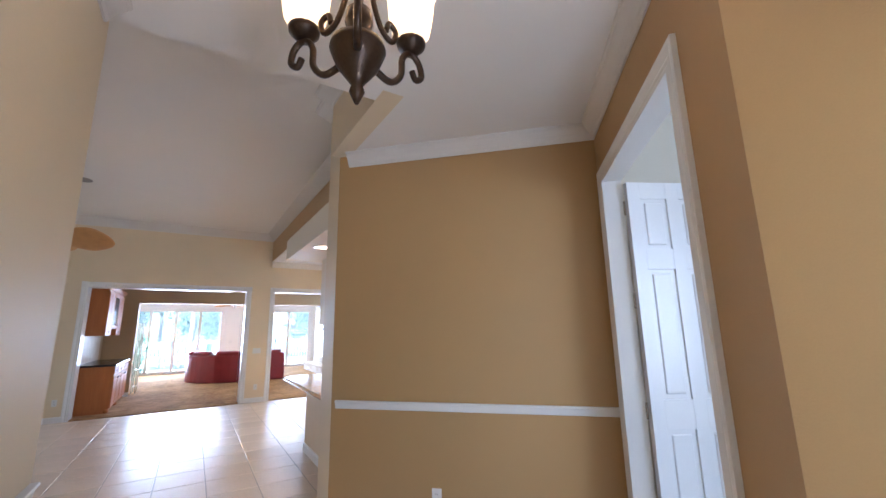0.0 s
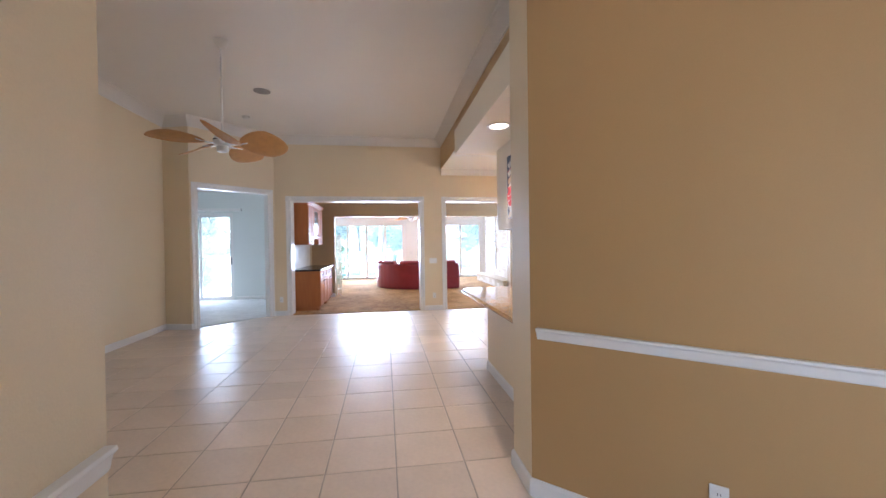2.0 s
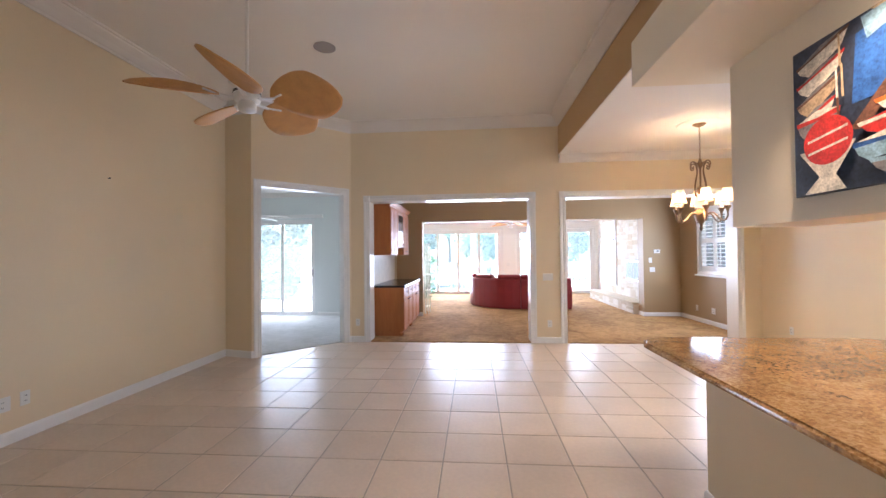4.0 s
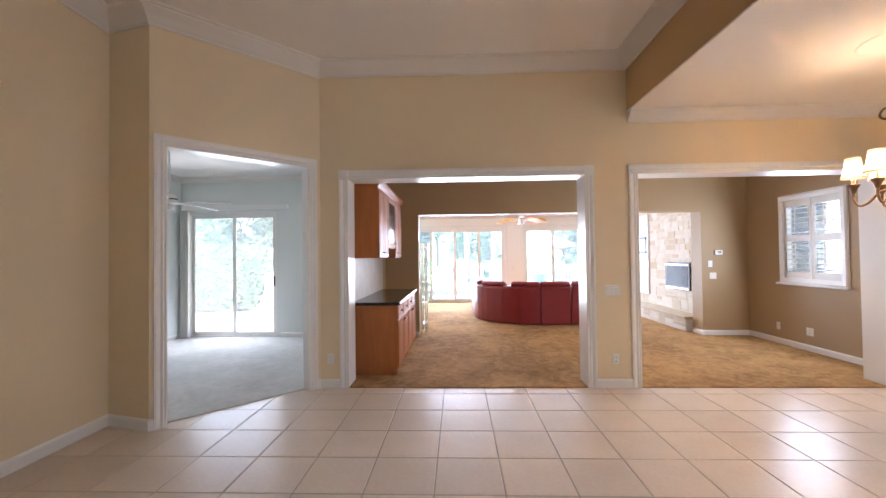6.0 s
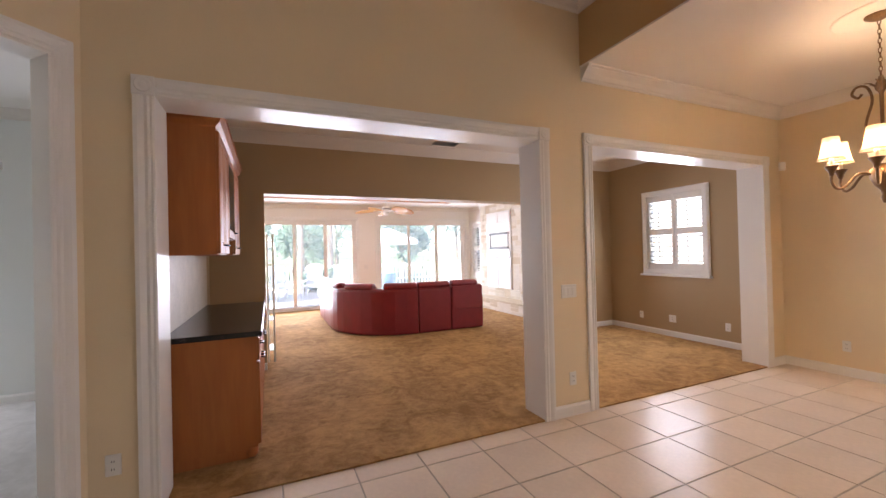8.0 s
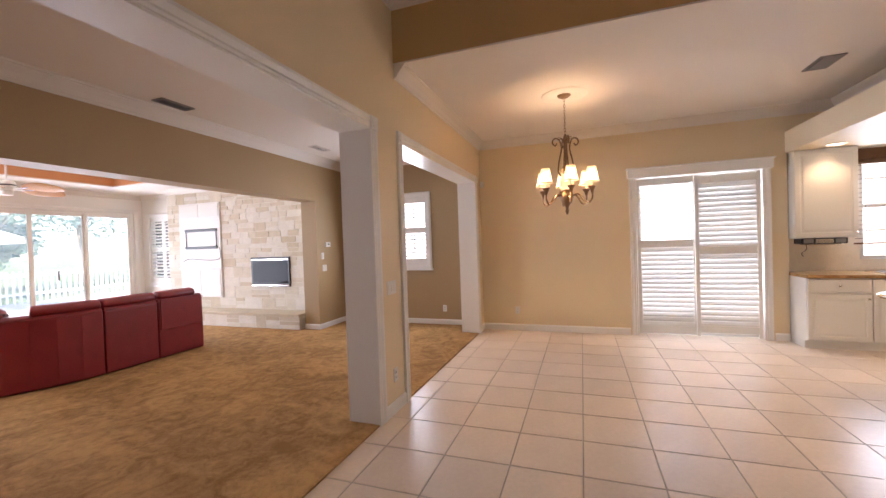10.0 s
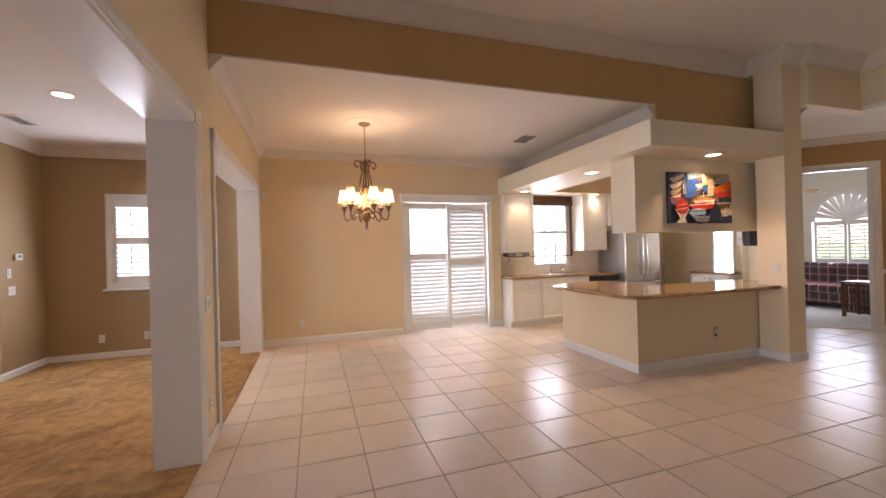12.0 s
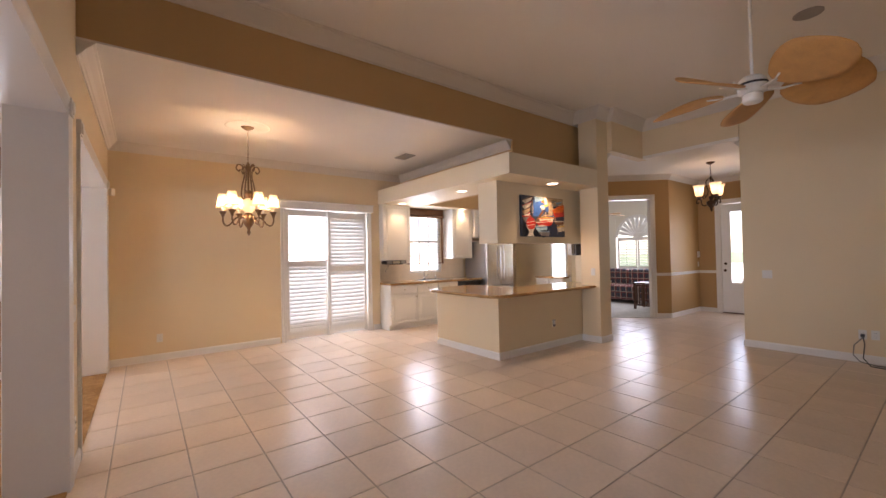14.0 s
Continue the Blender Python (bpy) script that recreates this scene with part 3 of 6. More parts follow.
tagged(link("ceiling_sunroom", bm, CEILING), "white plaster sunroom tray ceiling", "ceiling", kind="structure")
# thin band that carries the rope light's orange glow as colour
bm = sweep(B(), rect(-0.9, 3.9, 14.4, 17.6), [(0.001, SUN_Z + 0.02), (0.012, SUN_Z + 0.02), (0.012, SUN_Z + 0.2), (0.001, SUN_Z + 0.2)], flat, closed=True)
tagged(link("tray_glow_band", bm, TRAY_GLOW), "band inside the tray ceiling coloured like orange rope light", "trim", kind="structure")
slab("ceiling_den", [(-5.25, 8.1), (-3.2, 8.1), (-3.2, 9.66), (-2.68, 9.5), (-1.58, 10.62), (-1.4, 10.84), (-1.4, 13.5), (-5.25, 13.5)], FAM, FAM + 0.15, CEILING, "white plaster den ceiling", "ceiling")
slab("ceiling_office", [(1.85, -1.6), (6.15, -1.6), (6.15, 1.0), (4.0, 1.0), (4.0, 2.13), (3.3, 2.6), (1.9, 1.2)], LOW + 0.11, LOW + 0.25, CEILING, "white plaster office ceiling", "ceiling")

# mouldings
crown("crown_living", [(1.972, 4.3), (1.972, BACK), (-1.49, BACK), (-2.6, 9.43), (-3.07, 9.55), (-3.07, 3.1), (FOY, 3.1), (FOY, 3.14), (1.47, 3.14), (1.47, 4.16), (1.55, 4.16), (1.55, COL), (1.972, COL)], HIGH, 0.16)
crown("crown_dining", [(2.0, 5.94), (5.066, 5.94), (5.066, BACK), (1.98, BACK)], LOW, 0.12)
crown("crown_entry", [(1.62, 4.09), CAB, CBC, (1.84, FRONT), (FOY, FRONT), (FOY, 3.0)][::-1], LOW, 0.11)
crown("crown_family", [(-1.25, REAR), (5.237, REAR), (5.237, 13.3), (-1.25, 13.3)], FAM, 0.14, closed=True)
crown("crown_den", [(-1.4, 13.3), (-5.1, 13.3), (-5.1, 8.3)], FAM, 0.1)
crown("crown_sunroom", [(4.72, 13.6), (4.72, 17.3), (5.05, 17.3), (5.05, SUN_Y), (-2.2, SUN_Y), (-2.2, 13.6)], SUN_Z, 0.1)

baseboard("baseboard_living", [(-2.55, 9.48), (-2.6, 9.43), (-3.07, 9.55), (-3.07, 3.1), (FOY, 3.1), (FOY, FRONT), (0.35, FRONT)])
baseboard("baseboard_entry_door", [(1.49, FRONT), (1.84, FRONT), CBC, wall_b.at(0.295)])
baseboard("baseboard_bar", [wall_b.at(1.79), CAB, CA, (1.55, COL), (1.888, COL), (1.888, 6.376), (3.27, 6.376)])
baseboard("baseboard_back_pier", [(O2A - 0.1, BACK), (O1B + 0.1, BACK)])
baseboard("baseboard_back_corner", [(O1A - 0.1, BACK), (-1.49, BACK), diag.at(0.04)])
baseboard("baseboard_dining", [(5.066, 8.34), (5.066, BACK), (4.8, BACK)])
baseboard("baseboard_dining_short", [(5.066, 6.45), (5.066, 6.61)])
baseboard("baseboard_family", [(O2B + 0.1, REAR), (5.237, REAR), (5.237, 13.3), (4.43, 13.3), (4.43, 13.6)])
baseboard("baseboard_family_west", [(-0.64, 13.3), (-1.25, 13.3), (-1.25, REAR)])
baseboard("baseboard_den", [(-1.4, 13.3), (-3.2, 13.3)])
baseboard("baseboard_den_west", [(-5.1, 13.3), (-5.1, 8.3)])

chair_rail("chair_rail_diagonal", [CAB, (1.58, 4.13)])
chair_rail("chair_rail_entry", [(1.49, FRONT), (1.84, FRONT), CBC, wall_b.at(0.295)])
chair_rail("chair_rail_west", [(FOY, 3.09), (FOY, FRONT), (0.35, FRONT)])


def trim(name, bm, label):
    return tagged(link(name, bm, TRIM), label, "casing", kind="structure")


FLUTED = "white fluted casing with corner blocks round the opening"
for w, a, b in ((back, 5.066 - O1B, 5.066 - O1A), (back, 5.066 - O2B, 5.066 - O2A)):
    trim("casing", w.casing(a, b, OTOP), FLUTED)
    trim("casing", w.casing(a, b, OTOP, back=True), FLUTED)
trim("casing", diag.casing(0.14, 1.44, 2.48), "white moulded casing round the den doorway")
trim("casing", wall_b.casing(0.40, 1.68, 2.53), "white moulded casing round the office doorway")
trim("casing", front.casing(0.38, 1.32, 2.46), "white moulded casing round the front door")
trim("casing", dining.casing(6.72 - 6.45, 8.23 - 6.45, 2.28, width=0.09), "white moulded casing round the dining slider")


def rosette(m):
    t = thing("corner_block", m, "white carved rosette block at the casing corner", "rosette", "casing corner blocks")
    part("block", box(B(), -0.054, 0.054, -0.03, 0, -0.054, 0.054, 0.004), TRIM, t)
    r = part("rosette", lathe(B(), [(0.042, 0), (0.042, 0.004), (0.034, 0.008), (0.026, 0.003), (0.016, 0.008), (0.006, 0.01)], 20), TRIM, t)
    r.matrix_local = pose(0, -0.03, 0, 90, 0, 0)


for x in (O1A - 0.05, O1B + 0.05, O2A - 0.05, O2B + 0.05):
    rosette(back.mount(5.066 - x, OTOP + 0.05))


# ---- small fittings ----
def plate(m, kind="outlet", label="white plastic wall outlet plate", w=0.072, h=0.115):
    t = thing("wall_" + kind, m, label, kind)
    part("cover_plate", box(B(), -w / 2, w / 2, -0.007, 0, -h / 2, h / 2, 0.003), PLATE, t)
    if kind == "outlet":
        for z in (-0.021, 0.021):
            s = part("socket", lathe(B(), [(0.016, 0), (0.016, 0.003)], 14), PLATE, t)
            s.matrix_local = pose(0, -0.007, z, 90, 0, 0)
            # raised black bars that paint the shade in the socket's holes
            part("slot", box(box(B(), -0.007, -0.004, -0.0112, -0.0098, z - 0.005, z + 0.005), 0.004, 0.007, -0.0112, -0.0098, z - 0.005, z + 0.005), BLACK, t)
    elif kind == "switch":
        n = max(1, round((w - 0.02) / 0.046))
        for i in range(n):
            x = (i - (n - 1) / 2) * 0.046
            part("rocker", box(B(), x - 0.016, x + 0.016, -0.011, -0.006, -0.032, 0.032, 0.002), PLATE, t)
    return t


plate(back.mount(5.066 - 1.8, 0.316), "outlet", "white plastic outlet on the pier between the openings")
plate(back.mount(5.066 - 1.78, 1.073), "switch", "white four-gang rocker switch on the pier", 0.165)
plate(back.mount(5.066 + 1.38, 0.33), "outlet", "white plastic outlet beside the den doorway")
plate(wall_a.mount(wall_a.along(2.16, 3.54), 0.307), "outlet", "white plastic outlet on the tan diagonal wall")
plate(dining.mount(9.983 - 6.45, 0.32), "outlet", "white plastic outlet on the dining wall")
plate(south.mount(-0.211 + 3.07, 1.063), "switch", "white double rocker switch on the cream wall", 0.115)
plate(south.mount(-1.127 + 3.07, 0.345), "outlet", "white plastic outlet with a grey cable plugged in")
plate(south.mount(-1.235 + 3.07, 0.35), "outlet", "white plastic outlet beside the cable outlet")
plate(left.mount(9.55 - 6.80, 0.318), "outlet", "white plastic double outlet low on the long wall", 0.118)
plate(left.mount(9.55 - 6.96, 0.324), "outlet", "white plastic outlet low on the long wall")
plate(fam_e.mount(12.1 - REAR, 0.295), "outlet", "white square outlet plate under the shuttered window", 0.118)
plate(fam_e.mount(12.668 - REAR, 0.29), "outlet", "white plastic outlet on the taupe wall")
plate(fam_e.mount(11.277 - REAR, 0.292), "outlet", "white plastic outlet on the taupe wall")
plate(op3.mount(5.237 - 4.578, 1.28), "switch", "white single rocker switch on the taupe wall")
plate(op3.mount(5.237 - 4.62, 1.067), "switch", "white double rocker switch on the taupe wall", 0.118, 0.11)
plate(foyer_c.mount(0.06, 1.1), "switch", "white rocker switch beside the front door")
plate(sun_n.mount(5.05 - 1.832, 1.08), "switch", "white rocker switch between the glass doors", 0.115)
m = pose(1.888, 5.2, 0.36, 0, 0, -90)
t = thing("wall_outlet", m, "open outlet box without its cover on the bar wall", "outlet")
part("cover_plate", box(B(), -0.034, 0.034, -0.006, 0, -0.055, 0.055, 0.002), STEEL, t)
part("socket", box(B(), -0.017, 0.017, -0.018, -0.006, -0.02, 0.034, 0.003), PLATE, t)
# black block on the plate, painting the shade inside the open box
part("opening", box(B(), -0.02, 0.02, -0.009, -0.005, -0.05, -0.022), BLACK, t)
plate(pose(1.66, COL, 1.113, 0, 0, 180), "switch", "white rocker switch on the column")

t = thing("thermostat", op3.mount(5.237 - 4.72, 1.48), "small white wall thermostat with a grey screen", "thermostat")
part("housing", box(B(), -0.065, 0.065, -0.028, 0, -0.042, 0.042, 0.006), PLATE, t)
part("screen", box(B(), -0.035, 0.02, -0.0295, -0.027, -0.008, 0.022), material("grey_lcd", (0.30, 0.33, 0.30), 0.2), t)
t = thing("alarm_sensor", pose(5.03, 10.5, 2.36, 0, 0, -45), "small white alarm sensor in the corner", "sensor")
part("housing", box(B(), -0.03, 0.03, -0.03, 0.015, -0.05, 0.05, 0.01), PLATE, t)
t = thing("door_chime", foyer_c.mount(0.06, 1.33), "small white chime box on the entry wall", "chime")
part("housing", box(B(), -0.05, 0.05, -0.03, 0, -0.07, 0.07, 0.006), PLATE, t)
nail = thing("wall_nail", pose(-3.07, 7.683, 2.253, 0, 90, 0), "small dark nail sticking out of the wall", "nail")
part("shank", lathe(B(), [(0.004, 0), (0.004, 0.02), (0.009, 0.021), (0.009, 0.025)], 8), BLACK, nail)

# loose cable under the south outlet
t = thing("power_cable", pose(-1.13, 3.1, 0), "loose grey cable hanging from the outlet onto the floor", "cable")
cable = [(0, 0.02, 0.335), (-0.0, 0.06, 0.31), (0.07, 0.09, 0.22), (0.08, 0.1, 0.1), (0.02, 0.12, 0.03), (-0.12, 0.14, 0.008), (-0.32, 0.12, 0.008), (-0.5, 0.2, 0.008), (-0.62, 0.35, 0.008)]
part("cord", tube(B(), cable, 0.006, 6), material("grey_cable", (0.16, 0.15, 0.14), 0.5), t)
cable = [(0, 0.03, 0.33), (-0.02, 0.08, 0.24), (-0.01, 0.14, 0.08), (-0.08, 0.22, 0.008), (-0.28, 0.26, 0.008), (-0.55, 0.22, 0.008), (-0.75, 0.3, 0.008)]
part("cord", tube(B(), cable, 0.006, 6), BLACK, t)
part("plug", box(B(), -0.018, 0.018, 0.011, 0.045, 0.315, 0.355, 0.005), BLACK, t)


def can_light(x, y, z, power, r=0.085, spread=120):
    t = thing("recessed_light", pose(x, y, z), "lit round recessed ceiling light with white trim", "ceiling light", "recessed ceiling lights")
    bm = B()
    bm2 = [(r, 0.0), (r + 0.02, -0.001), (r + 0.022, -0.006), (r, -0.008), (r - 0.008, -0.004)]
    n = 28
    rings = [[bm.verts.new((q * math.cos(2 * math.pi * k / n), q * math.sin(2 * math.pi * k / n), h)) for k in range(n)] for q, h in bm2]
    for a, b in zip(rings, rings[1:] + rings[:1]):
        for k in range(n):
            bm.faces.new((a[k], a[(k + 1) % n], b[(k + 1) % n], b[k]))
    part("trim_ring", bm, TRIM, t)
    part("lens", lathe(B(), [(r - 0.006, -0.003), (r - 0.006, -0.001)], 24), LAMP_FACE, t)
    if power:
        downlight(x, y, z - 0.02, power, spread)
    return t


can_light(1.74, 5.355, SOF0, 9)
can_light(2.95, 6.075, SOF0, 11)
can_light(4.72, 6.12, SOF0, 3.5)
can_light(4.86, 4.45, SOF0, 3.5)
can_light(0.75, 12.0, FAM, 3)
can_light(3.06, 12.0, FAM, 3)


VENT_GREY = material("grey_vent_paint", (0.27, 0.25, 0.23), 0.6)


def ceiling_vent(x, y, z, w, d, rz=0, mat=VENT_GREY, word="grey"):
    t = thing("ceiling_vent", pose(x, y, z, 0, 0, rz), word + " slatted air vent set in the ceiling", "vent")
    bm = box(B(), -w / 2, w / 2, -d / 2, -d / 2 + 0.02, -0.01, 0)
    box(bm, -w / 2, w / 2, d / 2 - 0.02, d / 2, -0.01, 0)
    box(bm, -w / 2, -w / 2 + 0.02, -d / 2 + 0.02, d / 2 - 0.02, -0.01, 0)
    box(bm, w / 2 - 0.02, w / 2, -d / 2 + 0.02, d / 2 - 0.02, -0.01, 0)
    part("frame", bm, mat, t)
    # black sheet painting the duct's darkness behind the slats
    part("backing", box(B(), -w / 2 + 0.02, w / 2 - 0.02, -d / 2 + 0.02, d / 2 - 0.02, -0.002, 0), BLACK, t)
    n = int((d - 0.05) / 0.02)
    for i in range(n):
        y0 = -d / 2 + 0.03 + i * 0.02
        s = part("slat", box(B(), -w / 2 + 0.02, w / 2 - 0.02, -0.007, 0.007, -0.001, 0.001), mat, t)
        s.matrix_local = pose(0, y0, -0.006, 40, 0, 0)
    return t


ceiling_vent(3.58, 6.75, LOW, 0.34, 0.2, 0)
ceiling_vent(1.76, 13.0, FAM, 0.36, 0.16, 0)
ceiling_vent(4.0, 12.85, FAM, 0.36, 0.16, 0, CROWN, "white")
t = thing("ceiling_speaker", pose(-0.987, 8.095, HIGH), "round grey speaker grille in the ceiling", "speaker")
part("grille", lathe(B(), [(0.115, 0), (0.115, -0.006), (0.105, -0.010), (0.02, -0.012)], 28), material("grey_grille", (0.36, 0.33, 0.31), 0.7, fine=400, bump=0.08), t)
t = thing("ceiling_speaker", pose(-1.045, 5.04, HIGH), "round grey speaker grille in the ceiling", "speaker")
part("grille", lathe(B(), [(0.115, 0), (0.115, -0.006), (0.105, -0.010), (0.02, -0.012)], 28), material("grey_grille", (0.36, 0.33, 0.31), 0.7, fine=400, bump=0.08), t)
t = thing("smoke_detector", pose(-1.6, 9.3, HIGH), "small white smoke detector on the ceiling", "smoke detector")
part("housing", lathe(B(), [(0.065, 0), (0.065, -0.02), (0.05, -0.035), (0.02, -0.038)], 24), PLATE, t)


# ---- ceiling fans ----
def blade_half(u, width):
    return width / 2 * max(0.04, math.sin(math.pi * min(1, u) ** 0.85) ** 0.55) * (0.66 + 0.34 * min(1, u * 1.6))


def blade_edge(length, width, cup):
    """The binding round a leaf blade."""
    pts = []
    for i in range(41):
        a = i / 20
        u, v = (a, 1) if a <= 1 else (2 - a, -1)
        half = blade_half(u, width)
        pts.append((u * length, v * half, cup * 0.7 * half * 2 - 0.03 * u * u))
    return tube(B(), pts, 0.0075, 5)


def leaf_blade(length, width, thick, cup):
    """A palm-leaf blade along x, dished across its width."""
    bm = B()
    n, k = 22, 8
    top, bot = [], []
    for i in range(n + 1):
        u = i / n
        half = blade_half(u, width)
        rt, rb = [], []
        for j in range(k + 1):
            v = 2 * j / k - 1
            z = cup * (v * v - 0.3) * half * 2 - 0.03 * u * u
            rt.append(bm.verts.new((u * length, v * half, z + thick / 2)))
            rb.append(bm.verts.new((u * length, v * half, z - thick / 2)))
        top.append(rt)
        bot.append(rb)
    for i in range(n):
        for j in range(k):
            for g, flip in ((top, 0), (bot, 1)):
                q = [g[i][j], g[i + 1][j], g[i + 1][j + 1], g[i][j + 1]]
                f = bm.faces.new(q[::-1] if flip else q)
                f.smooth = True
        for j, jj in ((0, 0), (k, k)):
            bm.faces.new((top[i][j], top[i + 1][j], bot[i + 1][jj], bot[i][jj]))
    for e in (0, n):
        for j in range(k):
            bm.faces.new((top[e][j], top[e][j + 1], bot[e][j + 1], bot[e][j]))
    return bm


def ceiling_fan(x, y, z_ceiling, z_hub, phase, label, blade_mat, length, width, pitch, body=None, rim=None, blades=5):
    body = body or PLATE
    t = thing("ceiling_fan", pose(x, y, z_ceiling), label, "ceiling fan")
    h = z_hub - z_ceiling
    part("canopy", lathe(B(), [(0.075, 0), (0.075, -0.02), (0.06, -0.06), (0.03, -0.085), (0.014, -0.09)], 24), body, t)
    part("downrod", lathe(B(), [(0.011, -0.08), (0.011, h + 0.1)], 12), body, t)
    part("motor", lathe(B(), [(0.02, h + 0.11), (0.06, h + 0.1), (0.085, h + 0.075), (0.09, h + 0.02), (0.085, h - 0.01), (0.06, h - 0.02)], 28), body, t)
    part("switch_housing", lathe(B(), [(0.055, h - 0.018), (0.06, h - 0.03), (0.06, h - 0.075), (0.05, h - 0.085), (0.015, h - 0.09)], 24), body, t)
    # black ring on the surface, painting the shade inside the motor's vent slot
    part("slot_shade_ring", lathe(B(), [(0.0915, h + 0.035), (0.0915, h + 0.05)], 28), BLACK, t)
    iron = box(B(), 0.08, 0.2, -0.018, 0.018, -0.006, 0.004, 0.004)
    tube(iron, [(0.18, 0, 0), (0.27, 0.05, 0.004)], 0.007, 6)
    tube(iron, [(0.18, 0, 0), (0.27, -0.05, 0.004)], 0.007, 6)
    bl = leaf_blade(length, width, 0.007, 0.05)
    bl.normal_update()
    iron_me = blade_me = rim_me = None
    for i in range(blades):
        m = pose(0, 0, h, 0, 0, phase + i * 360 / blades)
        if i == 0:
            a = part("blade_arm", iron, body, t)
            b = part("blade", bl, blade_mat, t)
            iron_me, blade_me = a.data, b.data
        else:
            a, b = new("blade_arm", iron_me), new("blade", blade_me)
            a.parent = b.parent = t
        a.matrix_local = m
        b.matrix_local = m @ pose(0.17, 0, 0.005, pitch, 0, 0)
        if rim:
            if rim_me is None:
                c = part("blade_rim", blade_edge(length, width, 0.05), rim, t, "darker bound edge of the blade")
                rim_me = c.data
            else:
                c = new("blade_rim", rim_me)
                c.parent = t
            c.matrix_local = b.matrix_local
    return t


ceiling_fan(-1.0, 6.67, HIGH, 2.56, 1, "white ceiling fan with tan woven palm-leaf blades on a long rod", RATTAN, 0.52, 0.43, -29, rim=RATTAN_RIM)
ceiling_fan(1.7, 16.0, SUN_Z + 0.22, 2.34, 10, "pale ceiling fan with palm-leaf blades in the sunroom", RATTAN, 0.5, 0.28, -20)
ceiling_fan(-3.6, 11.0, FAM, 2.2, 5, "white ceiling fan with flat white blades in the den", PLATE, 0.6, 0.2, 10)
ceiling_fan(4.1, 0.0, LOW + 0.11, 2.45, 20, "pale ceiling fan with palm-leaf blades in the office", RATTAN, 0.45, 0.24, 10)


# ---- chandeliers ----
def spiral(cx, cz, r0, r1, a0, a1, n=16):
    return [(cx + (r0 + (r1 - r0) * i / n) * math.cos(radians(a0 + (a1 - a0) * i / n)), cz + (r0 + (r1 - r0) * i / n) * math.sin(radians(a0 + (a1 - a0) * i / n))) for i in range(n + 1)]


def swing(pts, ang):
    c, s = math.cos(ang), math.sin(ang)
    return [(r * c, r * s, z) for r, z in pts]


def smooth_line(pts, n=6):
    out = []
    for i in range(len(pts) - 1):
        p = [Vector(pts[max(0, min(len(pts) - 1, i + k))]) for k in (-1, 0, 1, 2)]
        for j in range(n):
            u = j / n
            out.append(0.5 * (2 * p[1] + (p[2] - p[0]) * u + (2 * p[0] - 5 * p[1] + 4 * p[2] - p[3]) * u * u + (3 * p[1] - p[0] - 3 * p[2] + p[3]) * u ** 3))
    out.append(Vector(pts[-1]))
    return [tuple(v) for v in out]


def chain(bm, z0, z1):
    n = int((z0 - z1) / 0.032)
    for i in range(n):
        z = z0 - (i + 0.5) * (z0 - z1) / n
        a = 0 if i % 2 else math.pi / 2
        tube(bm, swing([(0.009 * math.cos(q), z + 0.021 * math.sin(q)) for q in [2 * math.pi * k / 10 for k in range(11)]], a), 0.0028, 5)
    return bm


# dining chandelier
t = thing("chandelier", pose(3.40, 9.13, LOW), "antique bronze six-arm chandelier with lit cream fabric shades", "chandelier")
part("canopy", lathe(B(), [(0.075, 0), (0.075, -0.012), (0.05, -0.03), (0.015, -0.045)], 24), ANTIQUE, t)
part("chain", chain(B(), -0.04, -0.44), ANTIQUE, t)
part("column", lathe(B(), [(0.012, -0.44), (0.02, -0.47), (0.035, -0.5), (0.03, -0.53), (0.012, -0.56), (0.01, -0.78), (0.04, -0.80), (0.05, -0.84), (0.025, -0.88), (0.02, -1.02), (0.03, -1.06), (0.07, -1.10), (0.075, -1.15), (0.05, -1.21), (0.02, -1.25), (0.014, -1.28), (0.022, -1.30), (0.006, -1.34)], 20), ANTIQUE, t)
part("globe", lathe(B(), [(0.02, -0.88), (0.06, -0.91), (0.078, -0.97), (0.065, -1.03), (0.03, -1.06)], 20), ALABASTER, t, "lit frosted glass centre bowl")
crown_leaf = B()
for k in range(6):
    a = k * math.pi / 3
    tube(crown_leaf, swing(smooth_line([(0.02, -0.52), (0.05, -0.485), (0.085, -0.475)], 4), a), 0.008, 6, 0.002)
part("leaf_collar", crown_leaf, ANTIQUE, t)
for k in range(4):
    pts = smooth_line([(0.045, -0.92), (0.085, -0.86), (0.075, -0.74), (0.045, -0.6), (0.07, -0.5), (0.12, -0.485), (0.145, -0.53), (0.115, -0.565), (0.095, -0.54)], 5)
    part("scroll", tube(B(), swing(pts, k * math.pi / 2 + 0.3), 0.0085, 8), ANTIQUE, t)
